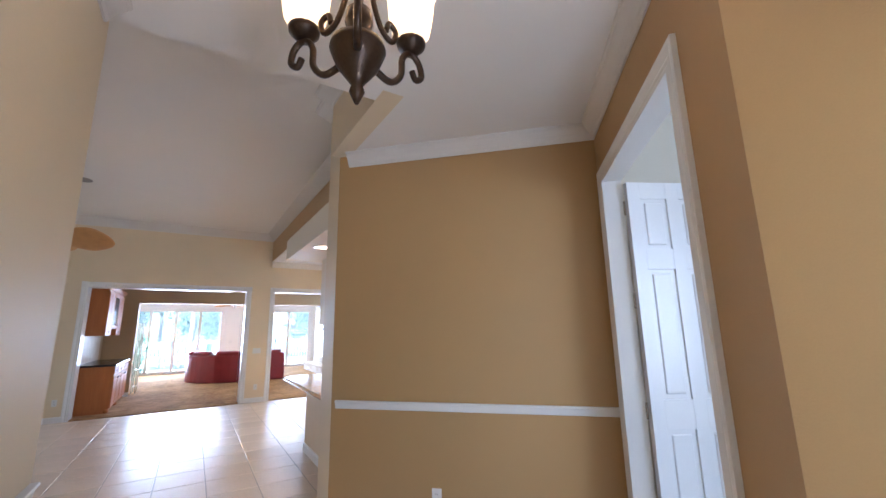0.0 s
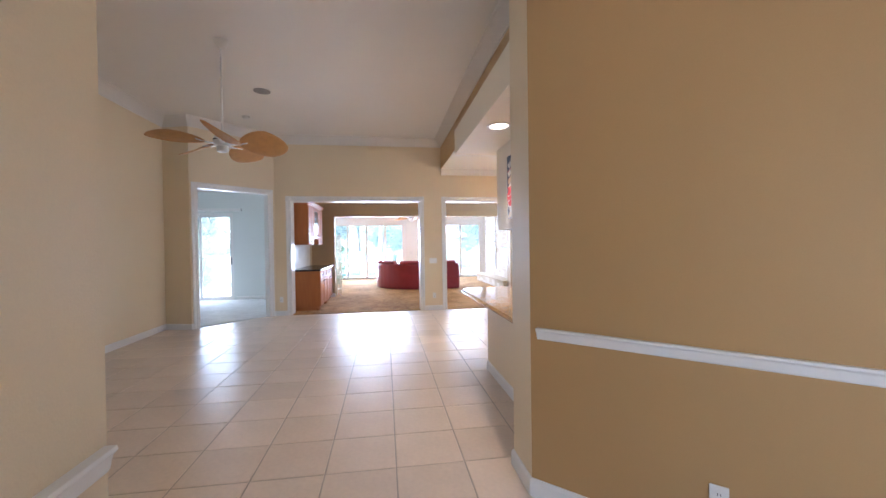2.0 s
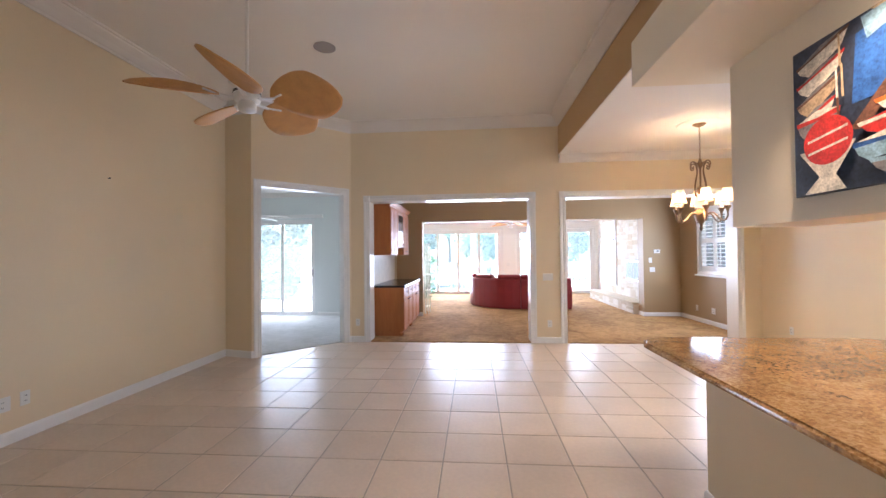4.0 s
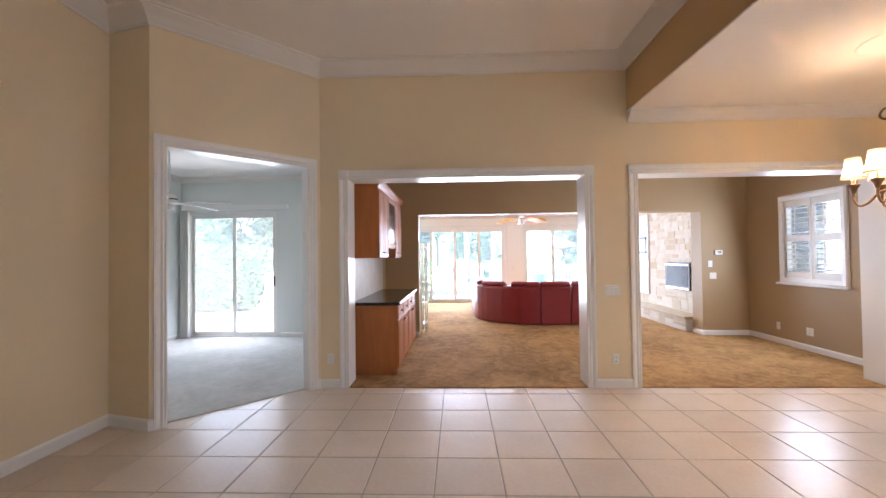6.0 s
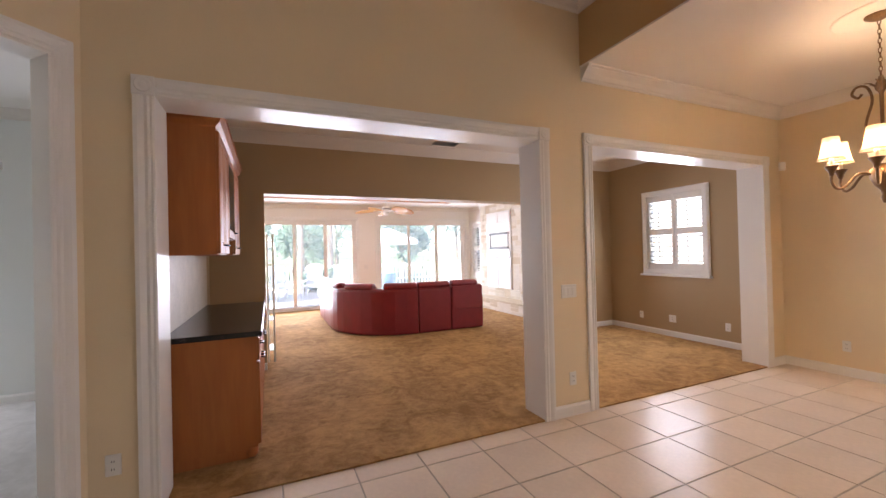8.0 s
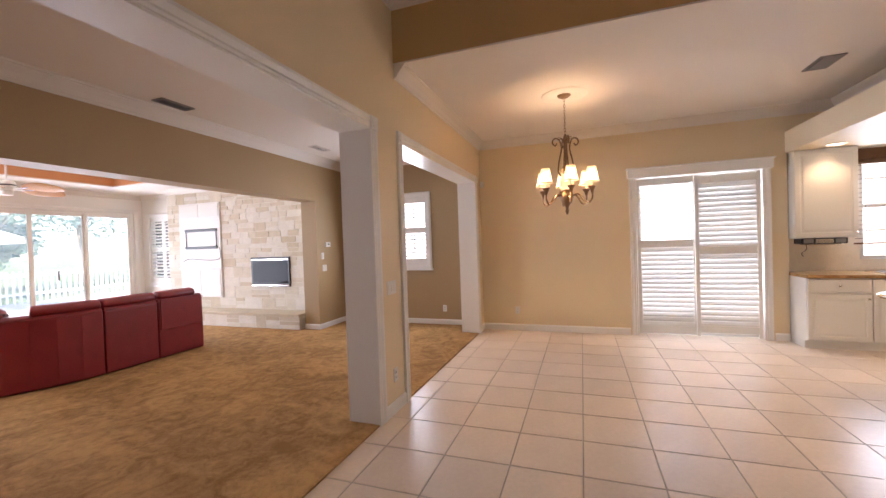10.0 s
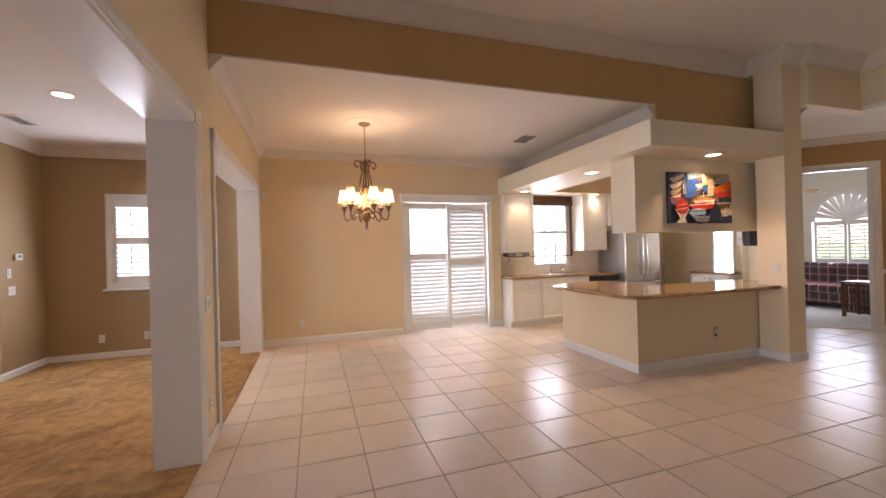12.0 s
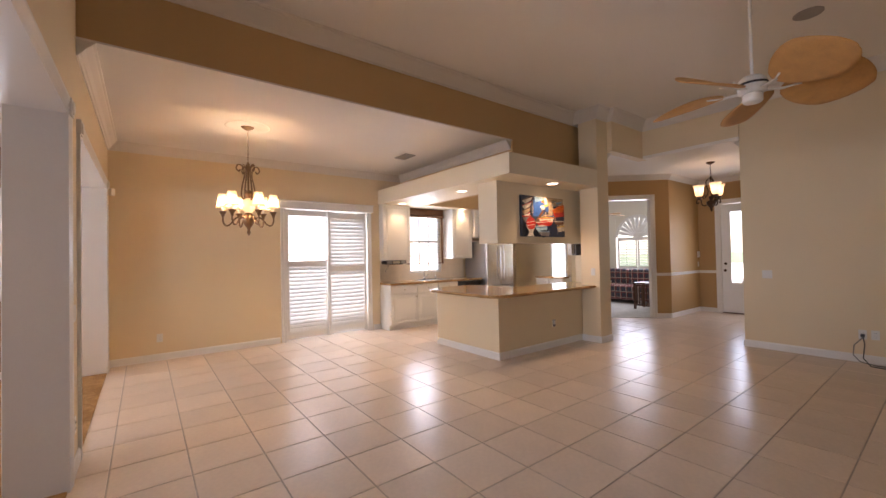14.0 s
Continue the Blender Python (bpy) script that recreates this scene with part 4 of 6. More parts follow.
for k in range(6):
    a = k * math.pi / 3 + 0.2
    pts = smooth_line([(0.05, -1.14), (0.13, -1.12), (0.2, -1.2), (0.25, -1.22), (0.28, -1.17), (0.28, -1.11)], 5)
    arm = part("arm", tube(B(), swing(pts, a), 0.0095, 8), ANTIQUE, t)
    c = (0.28 * math.cos(a), 0.28 * math.sin(a), 0)
    part("drip_cup", lathe(B(), [(0.012, -1.12), (0.02, -1.09), (0.04, -1.055), (0.044, -1.05), (0.02, -1.045)], 14, c), ANTIQUE, arm)
    part("candle_sleeve", lathe(B(), [(0.013, -1.045), (0.013, -0.97)], 10, c), CABINET_WHITE, arm)
    bm = B()
    pr = [(0.078, -1.0), (0.064, -0.965), (0.052, -0.9), (0.046, -0.84), (0.044, -0.84), (0.050, -0.9), (0.062, -0.965), (0.076, -1.0)]
    n = 20
    rings = [[bm.verts.new((c[0] + q * math.cos(2 * math.pi * j / n), c[1] + q * math.sin(2 * math.pi * j / n), z)) for j in range(n)] for q, z in pr]
    for ra, rb in zip(rings, rings[1:] + rings[:1]):
        for j in range(n):
            bm.faces.new((ra[j], ra[(j + 1) % n], rb[(j + 1) % n], rb[j])).smooth = True
    part("shade", bm, SHADE, t, "lit cream fabric shade with dark piping")
    part("shade_piping", tube(B(), [(c[0] + 0.0785 * math.cos(2 * math.pi * j / 20), c[1] + 0.0785 * math.sin(2 * math.pi * j / 20), -1.0) for j in range(21)], 0.003, 5), ANTIQUE, t)
    bulb(3.40 + c[0], 9.13 + c[1], LOW - 0.95, 2.0)
t = thing("ceiling_medallion", pose(3.40, 9.13, LOW), "round plaster medallion on the dining ceiling", "medallion")
part("disc", lathe(B(), [(0.25, -0.001), (0.25, -0.006), (0.235, -0.012), (0.09, -0.012), (0.08, -0.004)], 40), CEILING, t)

# entry chandelier
FX, FY = 0.88, 1.8
t = thing("chandelier", pose(FX, FY, LOW), "dark bronze entry chandelier with three lit frosted glass bells", "chandelier")
part("canopy", lathe(B(), [(0.07, 0), (0.07, -0.010), (0.045, -0.030), (0.014, -0.045)], 24), BRONZE, t)
part("chain", chain(B(), -0.04, -0.26), BRONZE, t)
part("column", lathe(B(), [(0.01, -0.260), (0.03, -0.290), (0.012, -0.320), (0.012, -0.460), (0.03, -0.480), (0.012, -0.510), (0.012, -0.600), (0.036, -0.620), (0.04, -0.660), (0.022, -0.700), (0.075, -0.730), (0.08, -0.750), (0.06, -0.800), (0.03, -0.840), (0.016, -0.860), (0.022, -0.880), (0.006, -0.915)], 22), BRONZE, t)
for k in range(3):
    a = k * 2 * math.pi / 3 + 0.17
    pts = smooth_line([(0.03, -0.300), (0.075, -0.360), (0.06, -0.460), (0.045, -0.540), (0.075, -0.630), (0.115, -0.660), (0.13, -0.620), (0.105, -0.600), (0.095, -0.630)], 5)
    part("scroll", tube(B(), swing(pts, a), 0.009, 8), BRONZE, t)
    pts = smooth_line([(0.05, -0.780), (0.11, -0.800), (0.15, -0.760), (0.155, -0.700), (0.185, -0.665), (0.22, -0.685), (0.232, -0.730), (0.208, -0.750), (0.193, -0.725)], 5)
    arm = part("arm", tube(B(), swing(pts, a), 0.0105, 8), BRONZE, t)
    c = (0.19 * math.cos(a), 0.19 * math.sin(a), 0)
    part("drip_cup", lathe(B(), [(0.02, -0.665), (0.045, -0.640), (0.048, -0.625), (0.03, -0.615)], 16, c), BRONZE, arm)
    bm = B()
    pr = [(0.035, -0.620), (0.062, -0.590), (0.072, -0.530), (0.078, -0.460), (0.1, -0.410), (0.097, -0.410), (0.074, -0.460), (0.068, -0.530), (0.058, -0.585), (0.033, -0.612)]
    n = 24
    rings = [[bm.verts.new((c[0] + q * math.cos(2 * math.pi * j / n), c[1] + q * math.sin(2 * math.pi * j / n), z)) for j in range(n)] for q, z in pr]
    for ra, rb in zip(rings, rings[1:] + rings[:1]):
        for j in range(n):
            bm.faces.new((ra[j], ra[(j + 1) % n], rb[(j + 1) % n], rb[j])).smooth = True
    part("shade", bm, ALABASTER, t, "lit frosted glass bell shade")
    bulb(FX + c[0], FY + c[1], LOW - 0.5, 0.22)


# ---- doors ----
def panel_door(m, w, h, rows, label, name, mat=None, thick=0.04, cols=2, stile=0.11):
    """A stile-and-rail leaf along x from the hinge; rows: (bottom, top) of each row of panels."""
    mat = mat or DOOR_WHITE
    t = thing(name, m, label, "door")
    bm = box(B(), 0, w, -thick / 2 + 0.012, thick / 2 - 0.012, 0, h)
    part("core", bm, mat, t)
    edges = [0] + [z for r in rows for z in r] + [h]
    cw = (w - stile * (cols + 1)) / cols
    for i in range(cols + 1):
        x = i * (cw + stile)
        part("stile", box(B(), x, x + stile, -thick / 2, thick / 2, 0, h, 0.001), mat, t)
    for i in range(cols):
        x = stile + i * (cw + stile)
        for a, b in zip(edges[0::2], edges[1::2]):
            part("rail", box(B(), x, x + cw, -thick / 2, thick / 2, a, b, 0.001), mat, t)
        for a, b in rows:
            part("panel", box(B(), x + 0.03, x + cw - 0.03, -thick / 2 + 0.003, thick / 2 - 0.003, a + 0.03, b - 0.03, 0.009), mat, t)
    return t


hx, hy = 3.06, 2.39
ang = math.degrees(math.atan2(2.07 - hy, 3.68 - hx))
t = panel_door(pose(hx, hy, 0.02, 0, 0, ang), 0.66, 2.48, [(0.22, 0.84), (1.02, 1.86), (2.0, 2.36)], "white six-panel door standing open into the office", "interior_door", stile=0.09)
for sgn in (-1, 1):
    k = part("knob", lathe(B(), [(0.028, 0), (0.028, 0.006), (0.011, 0.012), (0.011, 0.03), (0.026, 0.042), (0.029, 0.055), (0.02, 0.066)], 18), CHROME, t, "polished chrome knob")
    k.matrix_local = pose(0.6, 0.02 * sgn, 0.93, -90 * sgn, 0, 0)
for z in (0.2, 0.9, 1.6, 2.25):
    part("hinge", lathe(B(), [(0.008, z), (0.008, z + 0.1)], 8, (-0.006, 0.02, 0)), STEEL, t)

# front door with a tall glass light
t = thing("front_door", front.mount(0.38, 0.01, -0.06), "white front door with a tall clear glass panel, closed", "door")
w, h = 0.94, 2.44
g0, g1, b0, b1 = 0.16, 0.78, 0.66, 2.28
for a, b, c, d in ((0, g0, 0, h), (g1, w, 0, h), (g0, g1, 0, b0), (g0, g1, b1, h)):
    part("stile" if b - a < 0.3 and d - c > 2 else "rail", box(B(), a, b, -0.022, 0.022, c, d, 0.002), DOOR_WHITE, t)
fr = sweep(B(), [(g0, b0), (g0, b1), (g1, b1), (g1, b0)], [(-0.02, -0.03), (0.03, -0.03), (0.03, -0.022), (-0.02, -0.022)], lambda p, q: (p.x, q, p.y), closed=True)
part("glass_frame", fr, DOOR_WHITE, t)
p = part("pane", box(B(), g0, g1, -0.004, 0.004, b0, b1), LOW_HAZE_GLASS, t)
p.visible_shadow = False
part("panel", box(B(), g0 + 0.03, g1 - 0.03, -0.03, -0.02, 0.15, 0.5, 0.006), DOOR_WHITE, t)
part("knob", lathe(B(), [(0.02, 0), (0.025, 0.03), (0.028, 0.05), (0.016, 0.06)], 14), BRONZE, t).matrix_local = pose(0.87, -0.022, 0.95, 90, 0, 0)
part("deadbolt", lathe(B(), [(0.028, 0), (0.028, 0.012), (0.016, 0.022)], 14), BRONZE, t).matrix_local = pose(0.87, -0.022, 1.1, 90, 0, 0)
part("threshold", box(B(), 0, w, -0.06, 0.06, -0.01, 0.012, 0.003), DARK_WOOD, t)


# ---- glass sliding doors ----
def glass_slider(wall, a, b, top, n, label, frame_w=0.05, depth=0.1, grip=None):
    t = thing("sliding_door", wall.mount(a, 0.0, -depth), label, "sliding door")
    w = b - a
    bm = box(B(), 0, frame_w, -0.05, 0.05, 0, top)
    box(bm, w - frame_w, w, -0.05, 0.05, 0, top)
    box(bm, frame_w, w - frame_w, -0.05, 0.05, top - frame_w, top)
    box(bm, frame_w, w - frame_w, -0.05, 0.05, 0.0, 0.03)
    part("outer_frame", bm, TRIM, t)
    pw = (w - 2 * frame_w) / n
    for i in range(n):
        x0, x1 = frame_w + i * pw - (0.02 if i else 0), frame_w + (i + 1) * pw
        y0 = -0.02 + 0.03 * (i % 2)
        bm = box(B(), x0, x0 + 0.05, y0 - 0.014, y0 + 0.014, 0.03, top - frame_w)
        box(bm, x1 - 0.05, x1, y0 - 0.014, y0 + 0.014, 0.03, top - frame_w)
        box(bm, x0 + 0.05, x1 - 0.05, y0 - 0.014, y0 + 0.014, 0.03, 0.1)
        box(bm, x0 + 0.05, x1 - 0.05, y0 - 0.014, y0 + 0.014, top - frame_w - 0.06, top - frame_w)
        s = part("sash", bm, TRIM, t)
        g = part("pane", box(B(), x0 + 0.05, x1 - 0.05, y0 - 0.003, y0 + 0.003, 0.1, top - frame_w - 0.06), GLASS, s)
        g.visible_shadow = False
    grip = w / 2 + 0.03 if grip is None else grip
    part("handle", box(B(), grip, grip + 0.025, -0.07, -0.04, 0.95, 1.15, 0.004), BLACK, t)
    return t


glass_slider(sun_n, 5.05 - 4.88, 5.05 - 2.18, 2.35, 3, "white framed three-panel glass sliding door to the pool deck")
glass_slider(sun_n, 5.05 - 1.58, 5.05 + 1.6, 2.35, 4, "white framed four-panel glass sliding door to the pool deck")
glass_slider(den_n, 3.28 - 1.4, 5.0 - 1.4, 2.35, 2, "white framed two-panel glass sliding door in the den", grip=0.06)
glass_slider(dining, 6.72 - 6.45, 8.23 - 6.45, 2.28, 2, "white framed glass sliding door behind shutters", depth=0.2)
for a, b in ((5.05 - 4.88, 5.05 - 2.18), (5.05 - 1.58, 5.05 + 1.6)):
    trim("casing", sun_n.casing(a, b, 2.35, width=0.08), "white casing round the glass doors")
t = thing("valance", den_n.mount(3.05 - 1.4, 2.38), "white track valance above the den sliding door", "valance")
part("track", box(B(), 0, 1.98, -0.09, 0, 0, 0.08, 0.004), TRIM, t)
for i in range(6):
    part("vane", box(B(), 1.86 + i * 0.026, 1.868 + i * 0.026, -0.1, -0.012, -2.36, 0.0, 0.002), PLATE, t)


# ---- plantation shutters ----
def shutter_leaf(name, m, w, h, rails, tilt, label, group="", stile=0.05, pitch=0.078, blade=0.085, parent=None, rod=True):
    """rails: heights of the rails' middles; tilt: a slat angle for each bay."""
    t = thing(name, m, label, "shutter", group) if parent is None else parent
    off = Matrix.Identity(4) if parent is None else m

    def put(nm, bm, mt=TRIM):
        o = part(nm, bm, mt, t)
        o.matrix_local = off
        return o
    put("stile", box(B(), 0, stile, -0.015, 0.015, 0, h, 0.003))
    put("stile", box(B(), w - stile, w, -0.015, 0.015, 0, h, 0.003))
    for z in rails:
        put("rail", box(B(), stile, w - stile, -0.015, 0.015, max(0, z - 0.05), min(h, z + 0.05), 0.003))
    me = None
    for (z0, z1), tl in zip(zip(rails, rails[1:]), tilt):
        n = max(1, int((z1 - z0 - 0.1) / pitch))
        st = (z1 - z0 - 0.1) / n
        for i in range(n):
            if me is None:
                bm = B()
                prism(bm, [(-blade / 2, 0), (-blade / 4, -0.005), (blade / 4, -0.005), (blade / 2, 0), (blade / 4, 0.005), (-blade / 4, 0.005)], stile, w - stile)
                bm.transform(Matrix(((0, 0, 1, 0), (1, 0, 0, 0), (0, 1, 0, 0), (0, 0, 0, 1))))
                o = part("slat", bm, SLAT, t)
                me = o.data
            else:
                o = new("slat", me)
                o.parent = t
            o.matrix_local = off @ pose(0, 0, z0 + 0.05 + (i + 0.5) * st, tl, 0, 0)
        if rod:
            put("tilt_rod", box(B(), w / 2 - 0.006, w / 2 + 0.006, -0.055, -0.043, z0 + 0.07, z1 - 0.07))
    return t


shutter_leaf("shutter", dining.mount(0.29, 0.02, 0.0), 0.76, 2.24, [0.1, 1.19, 2.17], [68, 68], "white louvred sliding shutter panel with half-closed slats", "dining shutters", 0.045, 0.066, 0.075, rod=False)
shutter_leaf("shutter", dining.mount(1.02, 0.02, -0.05), 0.75, 2.24, [0.07, 1.3, 2.19], [64, 3], "white louvred sliding shutter panel with its upper slats open", "dining shutters", 0.045, 0.066, 0.075, rod=False)
t = thing("valance", dining.mount(6.62 - 6.45, 2.27, 0.0), "white boxed valance above the dining shutters", "valance")
part("board", box(B(), 0, 1.72, -0.09, 0.0, 0, 0.12, 0.004), TRIM, t)
part("cap", box(B(), -0.015, 1.735, -0.11, 0.0, 0.12, 0.14, 0.004), TRIM, t)


def shutter_window(wall, a, b, lo, hi, label, cols=2, mid=True, tilt=12):
    t = thing("window_shutters", wall.mount(a, lo, 0.0), label, "window")
    w, h = b - a, hi - lo
    for x in range(cols):
        pw = w / cols
        shutter_leaf("", pose(x * pw + 0.004, 0.02, 0.01), pw - 0.008, h - 0.02, [0.05, h * 0.5, h - 0.07] if mid else [0.05, h - 0.07], [tilt, tilt], "", parent=t, stile=0.04, pitch=0.068, blade=0.068)
    bm = sweep(B(), [(0, 0), (0, h), (w, h), (w, 0)], [(-0.012, 0), (-0.012, 0.03), (0.05, 0.035), (0.075, 0.02), (0.075, 0)], lambda p, q: (p.x, -q, p.y), closed=True)
    part("window_frame", bm, TRIM, t)
    part("window_sill", box(B(), -0.1, w + 0.1, -0.07, 0.0, -0.095, -0.065, 0.004), TRIM, t)
    g = part("pane", box(B(), 0, w, 0.11, 0.116, 0, h), GLASS, t)
    g.visible_shadow = False
    return t


shutter_window(fam_e, 11.56 - REAR, 12.52 - REAR, 1.06, 2.28, "white shuttered window with open slats in the family room")
shutter_window(sun_e, 17.5 - 13.6, 18.35 - 13.6, 0.75, 2.25, "white shuttered window in the sunroom", tilt=42)


# ---- cabinets ----
def panel_front(t, name, x0, x1, y, z0, z1, mat, knob=None, knob_mat=None, depth=0.02, stile=0.055, pull=False):
    """A raised-panel door or drawer front facing -y in the unit's own frame."""
    bm = box(B(), x0, x1, y - depth * 0.6, y, z0, z1)
    d = part(name, bm, mat, t)
    bm = sweep(B(), [(x0 + stile, z0 + stile), (x0 + stile, z1 - stile), (x1 - stile, z1 - stile), (x1 - stile, z0 + stile)], [(0, depth * 0.55), (0, depth * 0.8), (0.012, depth), (stile - 0.004, depth), (stile, depth * 0.7), (stile, depth * 0.5)], lambda p, q: (p.x, y - q, p.y), closed=True)
    part("door_frame", bm, mat, d)
    if z1 - z0 > 0.25:
        part("raised_panel", box(B(), x0 + stile + 0.02, x1 - stile - 0.02, y - depth * 0.95, y - depth * 0.5, z0 + stile + 0.02, z1 - stile - 0.02, 0.006), mat, d)
    if knob:
        k = part("handle" if pull else "knob", tube(B(), [(-0.04, 0, 0), (-0.04, -0.025, 0), (0.04, -0.025, 0), (0.04, 0, 0)], 0.005, 6) if pull else lathe(B(), [(0.006, 0), (0.006, 0.012), (0.014, 0.018), (0.014, 0.026), (0.008, 0.03)], 12), knob_mat, d)
        k.matrix_local = pose(knob[0], y - depth, knob[1], 0, 0, 0) if pull else pose(knob[0], y - depth, knob[1], 90, 0, 0)
    return d


EAST = -90  # turns a unit so that its front looks towards -x


def base_unit(name, y_hi, y_lo, label, drawer=True, depth=0.6, x_back=5.29, doors=2, mat=None):
    mat = mat or CABINET_WHITE
    w = y_hi - y_lo
    t = thing(name, pose(x_back - depth, y_hi, 0, 0, 0, EAST), label, "cabinet", "kitchen base cabinets")
    part("body", box(B(), 0, w, 0, depth, 0.1, 0.86), mat, t)
    part("toe_kick", box(B(), 0.0, w, 0.05, depth, 0, 0.1), mat, t)
    dw = w / doors
    for i in range(doors):
        x0, x1 = i * dw + 0.006, (i + 1) * dw - 0.006
        kx = x1 - 0.035 if i % 2 == 0 else x0 + 0.035
        if drawer:
            panel_front(t, "drawer", x0, x1, 0, 0.69, 0.85, mat, ((x0 + x1) / 2, 0.77), CHROME, stile=0.02)
            panel_front(t, "door", x0, x1, 0, 0.115, 0.675, mat, (kx, 0.62), CHROME)
        else:
            panel_front(t, "door", x0, x1, 0, 0.115, 0.85, mat, (kx, 0.78), CHROME)
    return t


base_unit("base_cabinet", 6.44, 5.83, "white painted kitchen base cabinet with a drawer over a door", doors=1)
base_unit("sink_cabinet", 5.83, 4.78, "white painted sink base cabinet with two doors", doors=2)
t = thing("dishwasher", pose(4.69, 4.775, 0, 0, 0, EAST), "stainless steel dishwasher under the counter", "dishwasher")
part("body", box(B(), 0, 0.66, 0.02, 0.58, 0.1, 0.855), STEEL, t)
part("door", box(B(), 0.005, 0.655, -0.02, 0.02, 0.12, 0.74, 0.006), STEEL, t)
part("control_panel", box(B(), 0.005, 0.655, -0.02, 0.02, 0.75, 0.85, 0.004), BLACK, t)
part("handle", tube(B(), [(0.08, -0.02, 0.7), (0.08, -0.055, 0.7), (0.58, -0.055, 0.7), (0.58, -0.02, 0.7)], 0.01, 8), STEEL, t)
bm = prism(B(), [(4.64, 6.45), (4.64, 4.1), (5.3, 4.1), (5.3, 6.45)][::-1], 0.862, 0.9)
bmesh.ops.bevel(bm, geom=list(bm.edges), offset=0.006, segments=2, affect="EDGES")
tagged(link("kitchen_counter", bm, GRANITE), "polished golden granite kitchen counter", "counter")
tagged(link("backsplash", box(box(box(B(), 5.285, 5.299, 4.1, 4.755, 0.901, 1.34), 5.285, 5.299, 5.625, 6.45, 0.901, 1.34), 5.285, 5.299, 4.755, 5.625, 0.901, 1.035), material("pale_backsplash_tile", (0.80, 0.72, 0.60), 0.3, vary=0.08, scale=9, fine=60, bump=0.02)), "pale backsplash panel behind the counter", "backsplash", kind="structure")
t = thing("sink", pose(4.97, 5.25, 0.9), "stainless steel drop-in kitchen sink", "sink")
part("rim", sweep(B(), [(-0.2, -0.35), (-0.2, 0.35), (0.2, 0.35), (0.2, -0.35)], [(0, 0), (0, 0.006), (0.025, 0.006), (0.025, 0)], flat, closed=True), STEEL, t)
# flat black sheet painting the shade of a hollow that isn't modelled
part("basin_shade", box(B(), -0.2, 0.2, -0.35, 0.35, 0.0005, 0.002), BLACK, t)
t = thing("faucet", pose(5.2, 5.3, 0.9), "chrome gooseneck kitchen faucet", "faucet")
part("spout", tube(B(), smooth_line([(0, 0, 0.0), (0, 0, 0.24), (-0.03, 0, 0.33), (-0.1, 0, 0.36), (-0.16, 0, 0.31), (-0.17, 0, 0.24)], 6), 0.012, 10), STEEL, t)
part("base", lathe(B(), [(0.028, 0), (0.028, 0.02), (0.018, 0.05)], 16), STEEL, t)
part("lever", tube(B(), [(0, -0.02, 0.06), (-0.01, -0.09, 0.1)], 0.008, 8), STEEL, t)
t = thing("soap_dispenser", pose(5.2, 5.0, 0.9), "small chrome soap dispenser by the sink", "dispenser")
part("pump", tube(lathe(B(), [(0.018, 0), (0.012, 0.05), (0.012, 0.08)], 12), [(0, 0, 0.08), (-0.05, 0, 0.09)], 0.006, 6), CHROME, t)


def upper_unit(y_hi, y_lo, z0, z1, label, doors=1, x_front=4.95, knob_left=True):
    w, depth = y_hi - y_lo, 5.29 - x_front
    t = thing("wall_cabinet", pose(x_front, y_hi, z0, 0, 0, EAST), label, "cabinet", "kitchen wall cabinets")
    h = z1 - z0
    part("body", box(B(), 0, w, 0, depth, 0, h), CABINET_WHITE, t)
    dw = w / doors
    for i in range(doors):
        x0, x1 = i * dw + 0.006, (i + 1) * dw - 0.006
        panel_front(t, "door", x0, x1, 0, 0.006, h - 0.006, CABINET_WHITE, (x1 - 0.035 if knob_left else x0 + 0.035, 0.06), CHROME, stile=0.065)
    return t


upper_unit(6.44, 5.8, 1.34, SOF0 - 0.003, "white raised-panel wall cabinet under a warm downlight")
upper_unit(4.70, 4.12, 1.34, SOF0 - 0.003, "white raised-panel wall cabinet beside the kitchen window", knob_left=False)
upper_unit(4.09, 3.2, 1.82, SOF0 - 0.003, "white short wall cabinet above the refrigerator", 2, 4.9)
t = thing("under_cabinet_radio", pose(4.96, 6.36, 1.34, 0, 0, EAST), "black and silver radio mounted under the wall cabinet", "radio")
part("housing", box(B(), 0, 0.46, 0, 0.2, -0.075, -0.002, 0.006), BLACK, t)
part("control_panel", box(B(), 0.14, 0.32, -0.004, 0.0, -0.066, -0.012, 0.002), STEEL, t, "brushed silver control panel")
for x in (0.02, 0.34):
    part("speaker_grille", box(B(), x, x + 0.1, -0.004, 0.0, -0.066, -0.012), VENT_GREY, t)
part("bottom_tray", box(B(), 0.05, 0.41, 0.03, 0.17, -0.09, -0.075, 0.004), STEEL, t)
part("cord", tube(B(), smooth_line([(0.08, 0.1, -0.06), (0.1, 0.12, -0.14), (0.06, 0.15, -0.2), (0.1, 0.2, -0.24)], 5), 0.004, 5), BLACK, t)

# refrigerator
t = thing("refrigerator", pose(4.5, 4.07, 0, 0, 0, EAST), "stainless steel french-door refrigerator", "refrigerator")
part("body", box(B(), 0.005, 0.845, 0.06, 0.76, 0.03, 1.72, 0.008), material("grey_steel_side", (0.30, 0.27, 0.24), 0.4, metal=0.6), t)
for i in range(2):
    d = part("door", box(B(), i * 0.425 + 0.003, (i + 1) * 0.425 - 0.003, 0, 0.055, 0.72, 1.74, 0.012), STEEL, t)
    x = 0.425 + (-0.05 if i == 0 else 0.05)
    part("handle", tube(B(), smooth_line([(x, 0, 0.85), (x, -0.05, 0.9), (x, -0.06, 1.2), (x, -0.05, 1.55), (x, 0, 1.6)], 5), 0.014, 10), CHROME, d)
